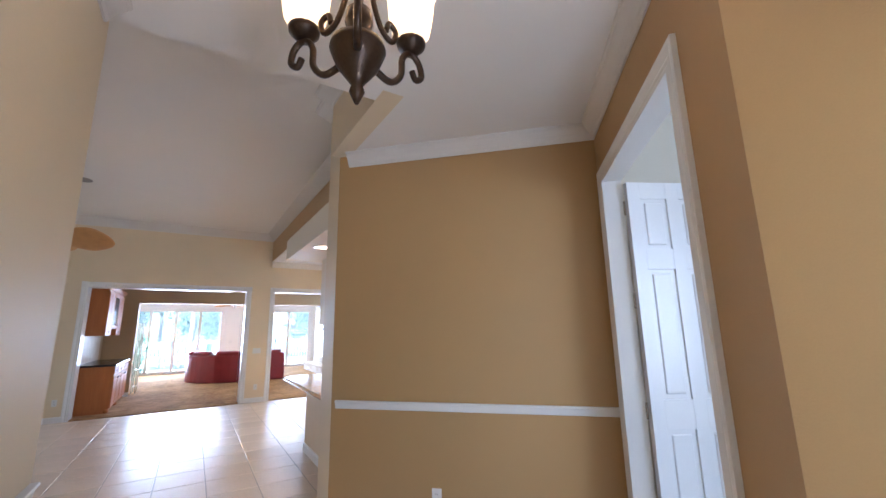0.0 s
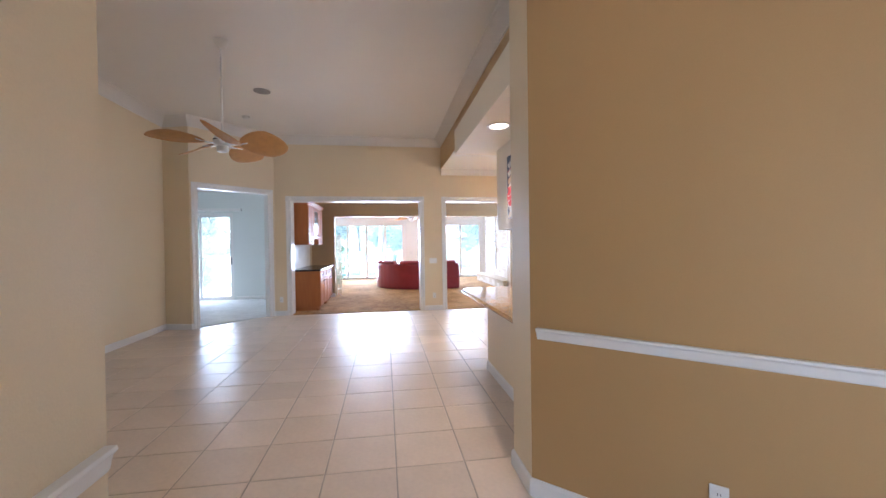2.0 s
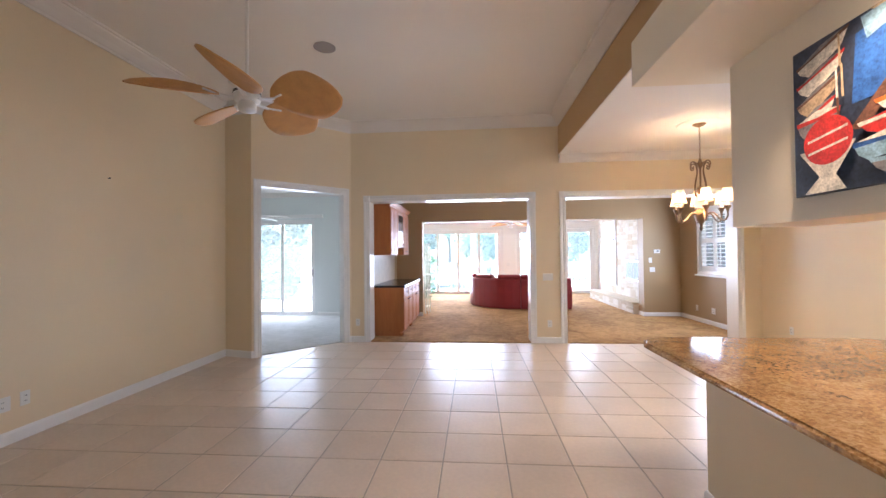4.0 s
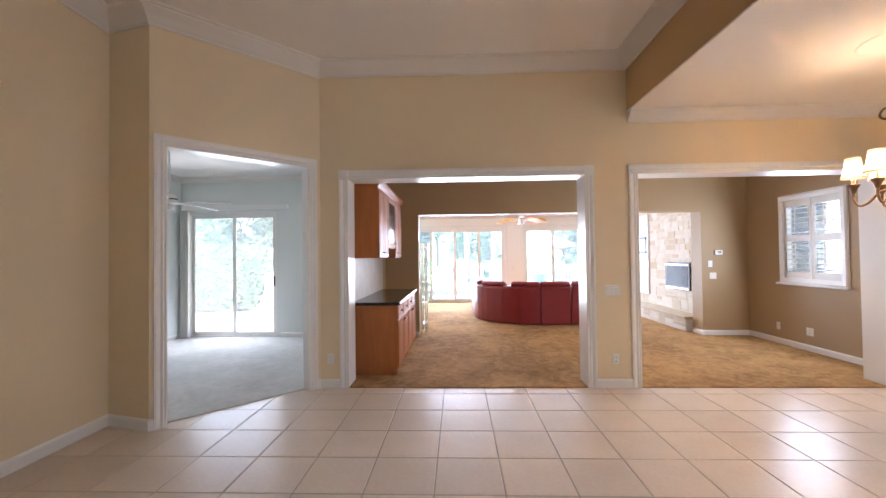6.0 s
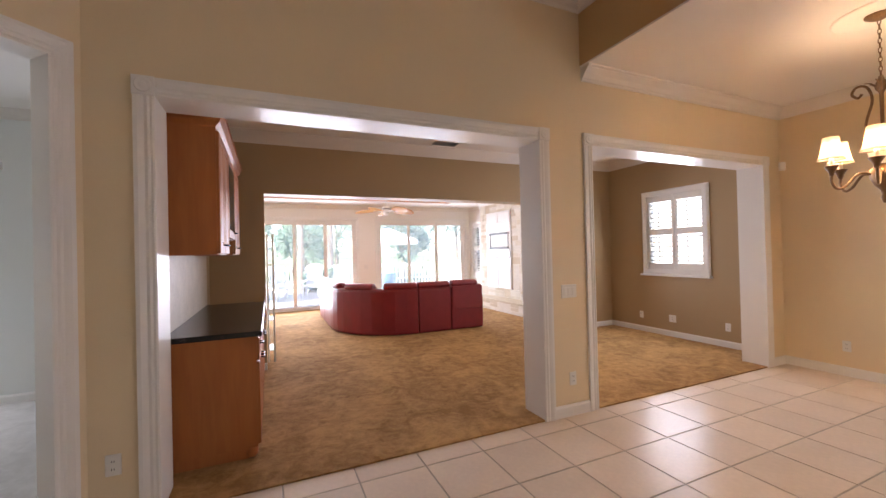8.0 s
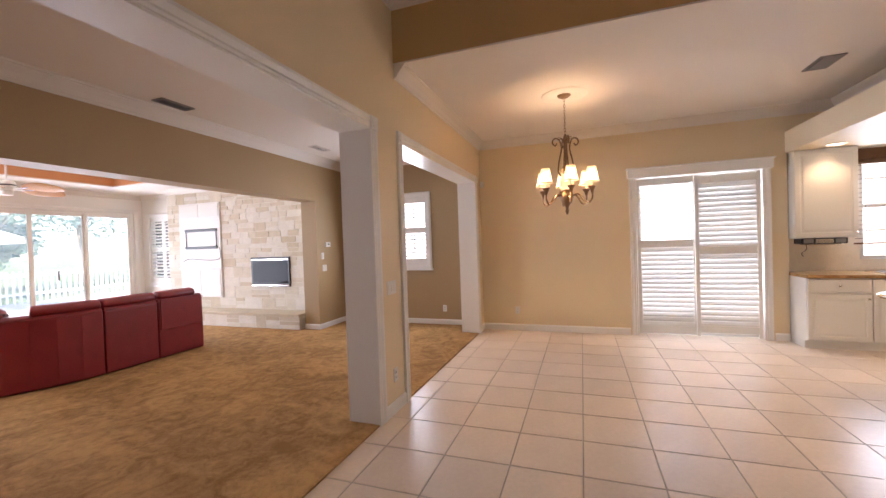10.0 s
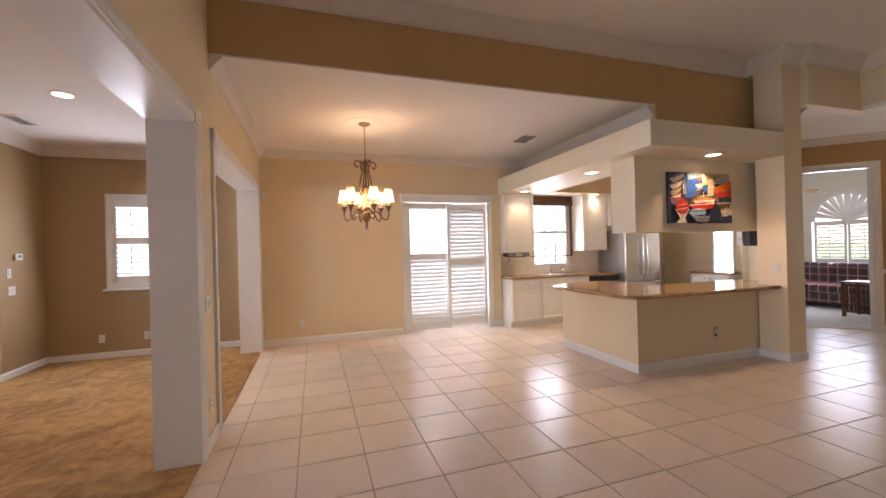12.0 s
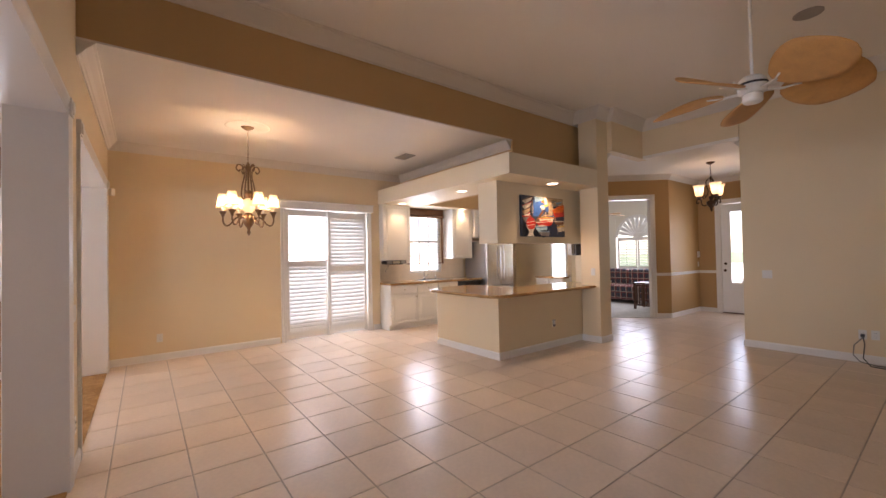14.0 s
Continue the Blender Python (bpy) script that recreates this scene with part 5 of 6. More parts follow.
d = part("freezer_drawer", box(B(), 0.003, 0.847, 0, 0.055, 0.06, 0.71, 0.012), STEEL, t)
part("handle", tube(B(), smooth_line([(0.1, 0, 0.62), (0.14, -0.05, 0.62), (0.7, -0.05, 0.62), (0.75, 0, 0.62)], 5), 0.014, 10), CHROME, d)

# kitchen window and its woven shade
t = thing("window_1", kit_e.mount(4.76 - 2.25, 1.04, -0.05), "white kitchen window with a grid of panes", "window")
w, h = 0.86, 1.38
bm = box(B(), 0, 0.05, -0.03, 0.03, 0, h)
box(bm, w - 0.05, w, -0.03, 0.03, 0, h)
box(bm, 0.05, w - 0.05, -0.03, 0.03, h - 0.05, h)
box(bm, 0.05, w - 0.05, -0.03, 0.03, 0, 0.05)
box(bm, 0.05, w - 0.05, -0.025, 0.025, h / 2 - 0.025, h / 2 + 0.025)
part("window_frame", bm, TRIM, t)
for x in (0.05 + (w - 0.1) / 3, 0.05 + 2 * (w - 0.1) / 3):
    part("muntin", box(B(), x - 0.009, x + 0.009, -0.012, 0.012, 0.05, h - 0.05), TRIM, t)
for z in (h * 0.27, h * 0.75):
    part("muntin", box(B(), 0.05, w - 0.05, -0.011, 0.011, z - 0.009, z + 0.009), TRIM, t)
p = part("pane", box(B(), 0.05, w - 0.05, -0.003, 0.003, 0.05, h - 0.05), GLASS, t)
p.visible_shadow = False
WOVEN = material("woven_wood_shade", (0.16, 0.07, 0.03), 0.7, vary=0.3, scale=20, fine=200, bump=0.1)
t = thing("woven_shade", pose(5.26, 5.7, 2.5, 0, 0, EAST), "brown woven wood shade half open over the kitchen window", "window shade")
part("valance", box(B(), 0, 0.98, -0.03, 0.03, -0.2, 0.02, 0.004), WOVEN, t)
part("roll", tube(B(), [(0.01, -0.02, -0.21), (0.97, -0.02, -0.21)], 0.035, 12), WOVEN, t)
part("hanging_edge", box(B(), 0.92, 0.97, -0.02, -0.005, -1.25, -0.2, 0.003), WOVEN, t)
part("bottom_bar", box(B(), 0.0, 0.97, -0.02, -0.004, -1.262, -1.24, 0.003), WOVEN, t)
for x in (0.12, 0.5, 0.86):
    part("cord", tube(B(), [(x, -0.012, -0.2), (x, -0.012, -1.25)], 0.0025, 5), WOVEN, t)
for k in range(17):
    z = -0.26 - k * 0.058
    part("reed", box(B(), 0.01, 0.92, -0.016, -0.011, z - 0.0025, z + 0.0025), WOVEN, t)

# far side of the kitchen
t = thing("wall_oven", pose(2.32, 3.71, 1.375, 0, 0, 135), "black microwave on the far kitchen wall", "microwave")
part("housing", box(B(), 0.0, 0.36, -0.2, 0.1, 0, 0.33, 0.006), BLACK, t)
part("door", box(B(), 0.0, 0.25, -0.212, -0.2, 0.03, 0.3, 0.004), material("dark_glass", (0.015, 0.015, 0.018), 0.08), t)
t = thing("upper_cabinet", pose(2.32, 3.71, 1.375, 0, 0, 135), "white wall cabinet beside the microwave", "cabinet")
part("body", box(B(), -0.42, -0.004, -0.19, 0.1, 0, 0.78, 0.003), CABINET_WHITE, t)
panel_front(t, "door", -0.415, -0.01, -0.19, 0.01, 0.77, CABINET_WHITE, (-0.05, 0.1), CHROME)
t = thing("base_cabinet", pose(3.95, 2.95, 0, 0, 0, 180), "white kitchen base cabinet on the far wall", "cabinet")
part("body", box(B(), -0.1, 0.62, 0, 0.6, 0.1, 0.86), CABINET_WHITE, t)
part("toe_kick", box(B(), -0.1, 0.62, 0.05, 0.6, 0, 0.1), CABINET_WHITE, t)
panel_front(t, "door", -0.09, 0.25, 0, 0.115, 0.85, CABINET_WHITE, (0.2, 0.78), CHROME)
panel_front(t, "door", 0.26, 0.61, 0, 0.115, 0.85, CABINET_WHITE, (0.3, 0.78), CHROME)
tagged(link("kitchen_counter", prism(B(), [(3.3, 2.97), (4.07, 2.97), (4.07, 2.26), (3.62, 2.26), (3.36, 2.68)][::-1], 0.862, 0.9), GRANITE), "polished golden granite counter on the far wall", "counter")
t = thing("interior_door", pose(4.25, 2.245, 0.0, 0, 0, 0), "pale green painted narrow door on the far kitchen wall", "door")
part("leaf", box(B(), 0.02, 0.16, -0.03, 0, 0.01, 2.05, 0.004), DEN_WHITE, t)
part("knob", lathe(B(), [(0.02, 0), (0.024, 0.04), (0.01, 0.05)], 12), BRONZE, t).matrix_local = pose(0.13, -0.03, 1.0, 90, 0, 0)
t = thing("window_2", kit_s.mount(0.1, 0.78, 0.0), "narrow white framed window by the far counter", "window")
bm = sweep(B(), [(0, 0), (0, 1.32), (0.45, 1.32), (0.45, 0)], [(-0.04, -0.03), (0.0, -0.03), (0.0, 0.03), (-0.04, 0.03)], lambda p, q: (p.x, q, p.y), closed=True)
part("window_frame", bm, TRIM, t)
part("blind", box(B(), 0.04, 0.41, -0.014, -0.011, 0.04, 1.28), SHADE_CLOTH, t, "white translucent blind")
p = part("pane", box(B(), 0.04, 0.41, -0.003, 0.003, 0.04, 1.28), GLASS, t)
p.visible_shadow = False

# bar counter
bm = prism(B(), [(1.62, COL), (1.62, 6.52), (1.66, 6.62), (1.74, 6.68), (1.84, 6.69), (3.0, 6.69), (3.06, 6.66), (3.29, 6.3), (3.3, 5.62), (2.5, 5.62), (2.42, 5.55), (2.42, 4.0), (1.885, 4.0), (1.885, COL)][::-1], 0.862, 0.9)
bmesh.ops.bevel(bm, geom=[e for e in bm.edges if abs(e.verts[0].co.z - e.verts[1].co.z) < 0.001], offset=0.009, segments=3, affect="EDGES")
t = thing("bar_counter", pose(0, 0, 0), "polished golden granite bar counter on the half wall", "counter")
part("slab", bm, GRANITE, t)
part("nosing", sweep(B(), [(1.62, COL), (1.62, 6.52), (1.66, 6.62), (1.74, 6.68), (1.84, 6.69), (3.0, 6.69), (3.06, 6.66)], [(-0.002, 0.868), (0.006, 0.872), (0.009, 0.881), (0.006, 0.89), (-0.002, 0.894)], flat), GRANITE, t)

# ---- boat picture above the bar ----
t = thing("boat_picture", pose(1.984, 5.312, 1.978, 0, 0, -90), "bright frameless canvas picture of moored fishing boats", "picture")
CW, CH = 0.995, 0.608
part("canvas", box(B(), -CW / 2, CW / 2, -0.03, 0, -CH / 2, CH / 2, 0.003), material("canvas_dark_water", (0.03, 0.04, 0.07), 0.45, vary=0.6, scale=9, fine=60, bump=0.02), t)
INK = {k: material("picture_ink_" + k, c, 0.45, vary=0.55, scale=26, fine=110, bump=0.01) for k, c in {
    "red": (0.55, 0.03, 0.02), "orange": (0.75, 0.16, 0.02), "blue": (0.03, 0.10, 0.32), "pale_blue": (0.25, 0.40, 0.52), "white": (0.70, 0.64, 0.55), "yellow": (0.65, 0.45, 0.08), "brown": (0.16, 0.07, 0.04), "grey": (0.22, 0.20, 0.20), "tan": (0.50, 0.36, 0.22), "navy": (0.015, 0.025, 0.06)}.items()}
layer = [0.031]


def ink(colour, *uv):
    """A flat shape on the canvas; u to the right and v down, 0 to 1."""
    layer[0] += 0.0002
    bm = B()
    bm.faces.new([bm.verts.new(((u - 0.5) * CW, -layer[0], (0.5 - v) * CH)) for u, v in uv])
    return part("painted_shape", bm, INK[colour], t)


def hull(u, v, w, h, body, stripe, inside, lean=0.0):
    bow = [(u, v), (u + w, v + lean), (u + w * 0.86, v + h + lean), (u + w * 0.3, v + h), (u + w * 0.08, v + h * 0.5)]
    ink(body, *bow)
    ink(stripe, (u, v), (u + w, v + lean), (u + w * 0.98, v + h * 0.22 + lean), (u + w * 0.02, v + h * 0.2))
    ink(inside, (u + w * 0.06, v), (u + w * 0.5, v - h * 0.22 + lean / 2), (u + w * 0.95, v + lean), (u + w * 0.5, v + h * 0.08 + lean / 2))


ink("tan", (0.33, 0.0), (1, 0.0), (1, 0.2), (0.72, 0.34), (0.55, 0.22))
ink("blue", (0.28, 0.1), (0.5, 0.05), (0.62, 0.3), (0.45, 0.5), (0.26, 0.5))
ink("pale_blue", (0.3, 0.02), (0.5, 0.01), (0.5, 0.08), (0.32, 0.16))
ink("grey", (0.5, 0.44), (0.8, 0.4), (0.78, 0.55), (0.4, 0.6))
for i, (c, s) in enumerate((("white", "brown"), ("white", "red"), ("tan", "brown"), ("white", "red"))):
    hull(0.02, 0.12 + 0.13 * i, 0.24 - 0.02 * i, 0.1, c, s, "grey", -0.11)
hull(0.02, 0.5, 0.2, 0.16, "grey", "red", "white", -0.02)
boats = random.Random(8)
names = list(INK)
for v0, count in ((0.1, 3), (0.22, 4), (0.34, 4), (0.48, 4), (0.84, 3), (0.93, 3)):
    for q in range(count):
        wd = boats.uniform(0.12, 0.24)
        hull(min(0.985 - wd, 0.42 + 0.58 * q / count + boats.uniform(-0.02, 0.03)), v0 + boats.uniform(-0.02, 0.02), wd, boats.uniform(0.05, 0.085), boats.choice(names), boats.choice(("white", "white", "red", "yellow", "blue")), boats.choice(("grey", "tan", "brown", "navy")), -0.05)
for q in range(14):
    u0, v0 = boats.uniform(0.05, 0.9), boats.uniform(0.05, 0.7)
    ink(boats.choice(("brown", "white", "tan")), (u0, v0), (u0 + 0.008, v0), (u0 + 0.012, v0 + 0.2), (u0 + 0.002, v0 + 0.2))
ink("brown", (0.27, 0.66), (0.46, 0.34), (0.5, 0.36), (0.33, 0.68))
ink("white", (0.5, 0.04), (0.56, 0.02), (0.6, 0.3), (0.55, 0.32))
ink("yellow", (0.5, 0.22), (0.6, 0.17), (0.64, 0.2), (0.54, 0.28))
ink("blue", (0.52, 0.26), (0.62, 0.22), (0.62, 0.36), (0.54, 0.38))
ink("tan", (0.62, 0.1), (0.7, 0.05), (0.7, 0.45), (0.6, 0.48))
ink("orange", (0.7, 0.32), (0.86, 0.2), (1.0, 0.16), (1.0, 0.38), (0.74, 0.44))
ink("red", (0.72, 0.4), (1.0, 0.34), (1.0, 0.5), (0.8, 0.56))
ink("navy", (0.78, 0.5), (1.0, 0.46), (1.0, 0.62), (0.8, 0.66))
hull(0.36, 0.54, 0.38, 0.12, "white", "orange", "yellow", -0.04)
hull(0.3, 0.64, 0.42, 0.12, "red", "white", "red", -0.05)
hull(0.28, 0.75, 0.3, 0.15, "pale_blue", "blue", "white", -0.02)
hull(0.34, 0.86, 0.3, 0.12, "grey", "pale_blue", "navy", 0.0)
hull(0.74, 0.6, 0.26, 0.1, "brown", "white", "grey", -0.02)
hull(0.8, 0.74, 0.2, 0.14, "white", "yellow", "tan", -0.04)
ink("navy", (0.62, 0.72), (0.8, 0.7), (0.82, 1.0), (0.62, 1.0))
ink("navy", (0.82, 0.88), (1.0, 0.84), (1.0, 1.0), (0.82, 1.0))
ink("white", (0.06, 0.72), (0.3, 0.72), (0.22, 0.9), (0.26, 1.0), (0.08, 1.0), (0.15, 0.9))
ink("red", *[(0.185 + 0.105 * math.cos(2 * math.pi * k / 24), 0.68 + 0.15 * math.sin(2 * math.pi * k / 24)) for k in range(24)])
ink("white", (0.1, 0.655), (0.27, 0.615), (0.27, 0.63), (0.1, 0.67))
ink("white", (0.1, 0.735), (0.27, 0.695), (0.27, 0.71), (0.1, 0.75))


# ---- cherry dry bar in the family room ----
def cherry_base(y_lo, y_hi):
    w, depth = y_hi - y_lo, 0.56
    t = thing("base_cabinet", pose(-1.245 + depth, y_lo, 0.012, 0, 0, 90), "cherry wood base cabinet with raised-panel doors and dark pulls", "cabinet", "cherry base cabinets")
    part("body", box(B(), 0, w, 0, depth, 0.08, 0.86), CHERRY, t)
    part("toe_kick", box(B(), 0.02, w - 0.02, 0.06, depth, 0, 0.08), CHERRY, t)
    part("bun_foot", lathe(B(), [(0.03, 0), (0.045, 0.02), (0.045, 0.05), (0.03, 0.08)], 16, (0.05, 0.045, 0)), CHERRY, t)
    for i in range(2):
        x0, x1 = i * w / 2 + 0.008, (i + 1) * w / 2 - 0.008
        panel_front(t, "drawer", x0, x1, 0, 0.69, 0.85, CHERRY, ((x0 + x1) / 2, 0.77), BLACK, stile=0.022, pull=True)
        panel_front(t, "door", x0, x1, 0, 0.095, 0.675, CHERRY, ((x1 - 0.05) if i == 0 else (x0 + 0.05), 0.62), BLACK, pull=True)
    return t


cherry_base(10.96, 11.93)
cherry_base(11.94, 12.91)
bm = box(B(), -1.247, -0.645, 10.93, 12.94, 0.874, 0.912, 0.006)
tagged(link("dry_bar_counter", bm, BLACK_STONE), "black granite counter on the cherry cabinets", "counter")
tagged(link("dry_bar_backsplash", box(B(), -1.249, -1.235, 10.85, 12.94, 0.913, 1.46), material("travertine_tile", (0.56, 0.50, 0.42), 0.5, vary=0.14, scale=7, fine=50, bump=0.03)), "pale travertine backsplash above the black counter", "backsplash", kind="structure")


def cherry_upper(y_lo, y_hi, z0, z1, depth, glass=False):
    w, h = y_hi - y_lo, z1 - z0
    t = thing("wall_cabinet", pose(-1.245 + depth, y_lo, z0, 0, 0, 90), "cherry wood wall cabinet with " + ("a glass door" if glass else "a raised-panel door"), "cabinet", "cherry wall cabinets")
    part("body", box(B(), 0, w, 0, depth, 0, h), CHERRY, t)
    n = 2 if w > 0.6 else 1
    for i in range(n):
        x0, x1 = i * w / n + 0.006, (i + 1) * w / n - 0.006
        d = panel_front(t, "door", x0, x1, 0, 0.006, h - 0.01, CHERRY, (x1 - 0.04 if i == 0 else x0 + 0.04, 0.07), BLACK, stile=0.06, pull=True)
        if glass:
            part("pane", box(B(), x0 + 0.06, x1 - 0.06, -0.022, -0.019, 0.08, h - 0.08), material("dark_cabinet_glass", (0.05, 0.04, 0.035), 0.05), d)
    prof = [(0, h), (0, h + 0.02), (0.03, h + 0.05), (0.05, h + 0.1), (0.06, h + 0.1), (0.06, h + 0.11), (-0.02, h + 0.11), (-0.02, h)]
    part("crown", sweep(B(), [(w, depth), (w, 0), (0, 0), (0, depth)][::-1], [(-o, z) for o, z in prof], flat), CHERRY, t)
    return t


cherry_upper(10.98, 11.62, 1.46, 2.33, 0.33)
cherry_upper(11.64, 12.24, 1.6, 2.33, 0.33, True)
cherry_upper(12.26, 12.88, 1.46, 2.33, 0.33)

# ---- red leather sectional ----
t = thing("sectional_sofa", pose(0, 0, 0.012), "red leather curved sectional sofa seen from behind", "sofa")
arc = [(1.78 + 1.32 * math.cos(radians(a)), 15.66 + 1.32 * math.sin(radians(a))) for a in range(180, 271, 9)]
runs = [[(0.46, 17.4), (0.46, 16.55)], [(0.46, 16.54), *arc], [(1.79, 14.34), (2.41, 14.345)], [(2.42, 14.345), (3.07, 14.35)]]
BACKP = [(0.012, 0.012), (0, 0.03), (0, 0.74), (0.012, 0.785), (0.05, 0.81), (0.17, 0.81), (0.22, 0.77), (0.28, 0.44), (0.28, 0.012)]
SEATP = [(0.285, 0.06), (0.285, 0.42), (0.33, 0.45), (0.82, 0.45), (0.9, 0.42), (0.92, 0.36), (0.92, 0.06)]
PILLOW = [(0.02, 0.79), (0.005, 0.84), (0.03, 0.885), (0.1, 0.905), (0.18, 0.89), (0.26, 0.8), (0.34, 0.62), (0.33, 0.5), (0.285, 0.46), (0.2, 0.8)]


def trimmed(run, gap):
    a, b = Vector(run[0]), Vector(run[1])
    c, d = Vector(run[-2]), Vector(run[-1])
    return [tuple(a + (b - a).normalized() * gap), *run[1:-1], tuple(d - (d - c).normalized() * gap)]


for i, r in enumerate(runs):
    for nm, pr, gap in (("back_section", BACKP, 0.003), ("seat_section", SEATP, 0.004)):
        bm = sweep(B(), trimmed(r, gap), pr, flat)
        o = part(nm, bm, LEATHER, t)
        bv = o.modifiers.new("round", "BEVEL")
        bv.width, bv.segments, bv.limit_method = 0.012, 2, "ANGLE"
pill = [runs[0], [(0.46, 16.5), *arc[:3]], arc[3:7], arc[7:], runs[2], [(2.44, 14.345), (2.98, 14.35)]]
for r in pill:
    if len(r) < 2:
        continue
    o = part("back_cushion", sweep(B(), trimmed(r, 0.005), PILLOW, flat), LEATHER, t)
    bv = o.modifiers.new("round", "BEVEL")
    bv.width, bv.segments, bv.limit_method, bv.angle_limit = 0.03, 3, "ANGLE", radians(50)
    o.data.polygons.foreach_set("use_smooth", [True] * len(o.data.polygons))
part("arm", box(B(), 2.96, 3.1, 14.37, 15.28, 0.05, 0.62, 0.04), LEATHER, t)
part("recliner_panel", box(B(), 2.44, 3.03, 14.328, 14.345, 0.38, 0.80, 0.008), LEATHER, t)
part("piping", tube(B(), [(p[0] - 0.0, p[1] - 0.004, 0.765) for p in [*arc[3:], (2.41, 14.34), (3.07, 14.345)]], 0.005, 5), LEATHER, t)
for x, y in ((0.55, 17.3), (0.55, 16.0), (1.0, 15.0), (1.8, 14.5), (2.9, 14.5), (2.9, 15.15)):
    part("foot", lathe(B(), [(0.025, 0), (0.03, 0.06)], 10, (x, y, 0)), BLACK, t)

t = thing("etagere", pose(-0.632, 13.66, 0.012), "tall narrow white metal shelf rack in the sunroom", "shelf rack")
for x in (0.01, 0.085):
    for y in (0.01, 0.36):
        part("post", lathe(B(), [(0.012, 0), (0.012, 1.68), (0.018, 1.70), (0.006, 1.73)], 10, (x, y, 0)), PLATE, t)
for z in (0.15, 0.55, 0.95, 1.3, 1.62):
    part("shelf", box(B(), 0, 0.095, 0, 0.37, z, z + 0.015, 0.003), PLATE, t)

# ---- fireplace wall ----
t = thing("fireplace", pose(4.72, 13.63, 0.0, 0, 0, 90), "pale cut-limestone fireplace wall with a glass-fronted firebox", "fireplace")
# the wall's frame: x runs north, y runs back towards -x, so the front looks along +y
FW, FH = 3.67, 2.75
bm = box(B(), 0, FW, -0.33, -0.005, 0, FH)
part("backing", bm, MORTAR, t)
part("hearth", box(B(), 0.0, FW - 0.2, 0, 0.40, 0.012, 0.235, 0.01), MORTAR, t)
part("hearth_ledge", box(B(), -0.0, FW - 0.2, 0, 0.43, 0.235, 0.285, 0.008), STONE, t, "smooth pale stone hearth ledge")
fb = part("firebox", box(B(), 0.50, 1.41, -0.02, 0.032, 0.72, 1.28, 0.004), BLACK, t)
part("glass", box(B(), 0.54, 1.37, 0.028, 0.036, 0.79, 1.21), material("smoked_glass", (0.012, 0.014, 0.015), 0.03, bump=0, spec=0.12), fb)
for z in (0.745, 1.235):
    part("steel_bar", box(B(), 0.52, 1.39, 0.03, 0.042, z - 0.012, z + 0.012, 0.003), CHROME, fb)
nt_ = part("built_in", box(B(), 2.17, 3.29, -0.03, 0.03, 0.5, 2.42, 0.004), TRIM, t, "white painted built-in media niche")
for a, b in ((2.2, 2.72), (2.74, 3.26)):
    part("panel", box(B(), a, b, 0.028, 0.042, 0.53, 1.05, 0.008), TRIM, nt_)
    part("panel", box(B(), a, b, 0.028, 0.042, 2.12, 2.39, 0.008), TRIM, nt_)
part("shelf", box(B(), 2.15, 3.31, 0.028, 0.06, 1.07, 1.1, 0.004), TRIM, nt_)
br = box(B(), 2.24, 3.12, 0.032, 0.058, 1.48, 1.535, 0.006)
box(br, 2.24, 3.12, 0.032, 0.058, 1.835, 1.89, 0.006)
for x in (2.26, 3.09):
    box(br, x, x + 0.014, 0.036, 0.05, 1.535, 1.835)
part("television_bracket", br, BLACK, nt_, "black metal television bracket")
part("cord", tube(B(), smooth_line([(2.2, 0.04, 1.5), (2.16, 0.06, 1.3), (2.4, 0.06, 1.25), (3.0, 0.05, 1.28), (3.2, 0.05, 1.22)], 5), 0.006, 5), BLACK, nt_)

# ---- office beyond the entry ----
t = thing("window_3", off_n.mount(1.25, 0.9, -0.02), "white arched window with shutters and a sunburst top", "window")
w, h = 1.3, 0.95
shutter_leaf("", pose(0.05, 0.0, 0.0), 0.59, h, [0.05, h - 0.05], [32], "", parent=t, stile=0.045, pitch=0.07, blade=0.07)
shutter_leaf("", pose(0.66, 0.0, 0.0), 0.59, h, [0.05, h - 0.05], [32], "", parent=t, stile=0.045, pitch=0.07, blade=0.07)
bm = B()
for k in range(24):
    a0, a1 = math.pi * k / 24, math.pi * (k + 1) / 24
    for rA, rB in ((0.58, 0.66),):
        q = [(0.65 + r * math.cos(a), h + r * math.sin(a)) for r, a in ((rA, a0), (rB, a0), (rB, a1), (rA, a1))]
        lo = [bm.verts.new((x, -0.03, z)) for x, z in q]
        hi = [bm.verts.new((x, 0.03, z)) for x, z in q]
        for i in range(4):
            bm.faces.new((lo[i], lo[(i + 1) % 4], hi[(i + 1) % 4], hi[i]))
        bm.faces.new(lo)
        bm.faces.new(hi[::-1])
part("arch_frame", bm, TRIM, t)
bm = B()
for s in (-1, 1):
    prev = None
    for k in range(13):
        a = math.pi / 2 * k / 12
        x, z = 0.65 + s * 0.65 * math.cos(a), h + 0.65 * math.sin(a)
        cur = [bm.verts.new((x, -0.015, z)), bm.verts.new((0.65 + s * 0.66, -0.015, z)), bm.verts.new((x, 0.1, z)), bm.verts.new((0.65 + s * 0.66, 0.1, z))]
        if prev:
            bm.faces.new((prev[0], prev[1], cur[1], cur[0]))
            bm.faces.new((prev[2], prev[3], cur[3], cur[2]))
            bm.faces.new((prev[0], prev[2], cur[2], cur[0]))
        prev = cur
part("arch_spandrel", bm, OFFICE_PAINT, t)
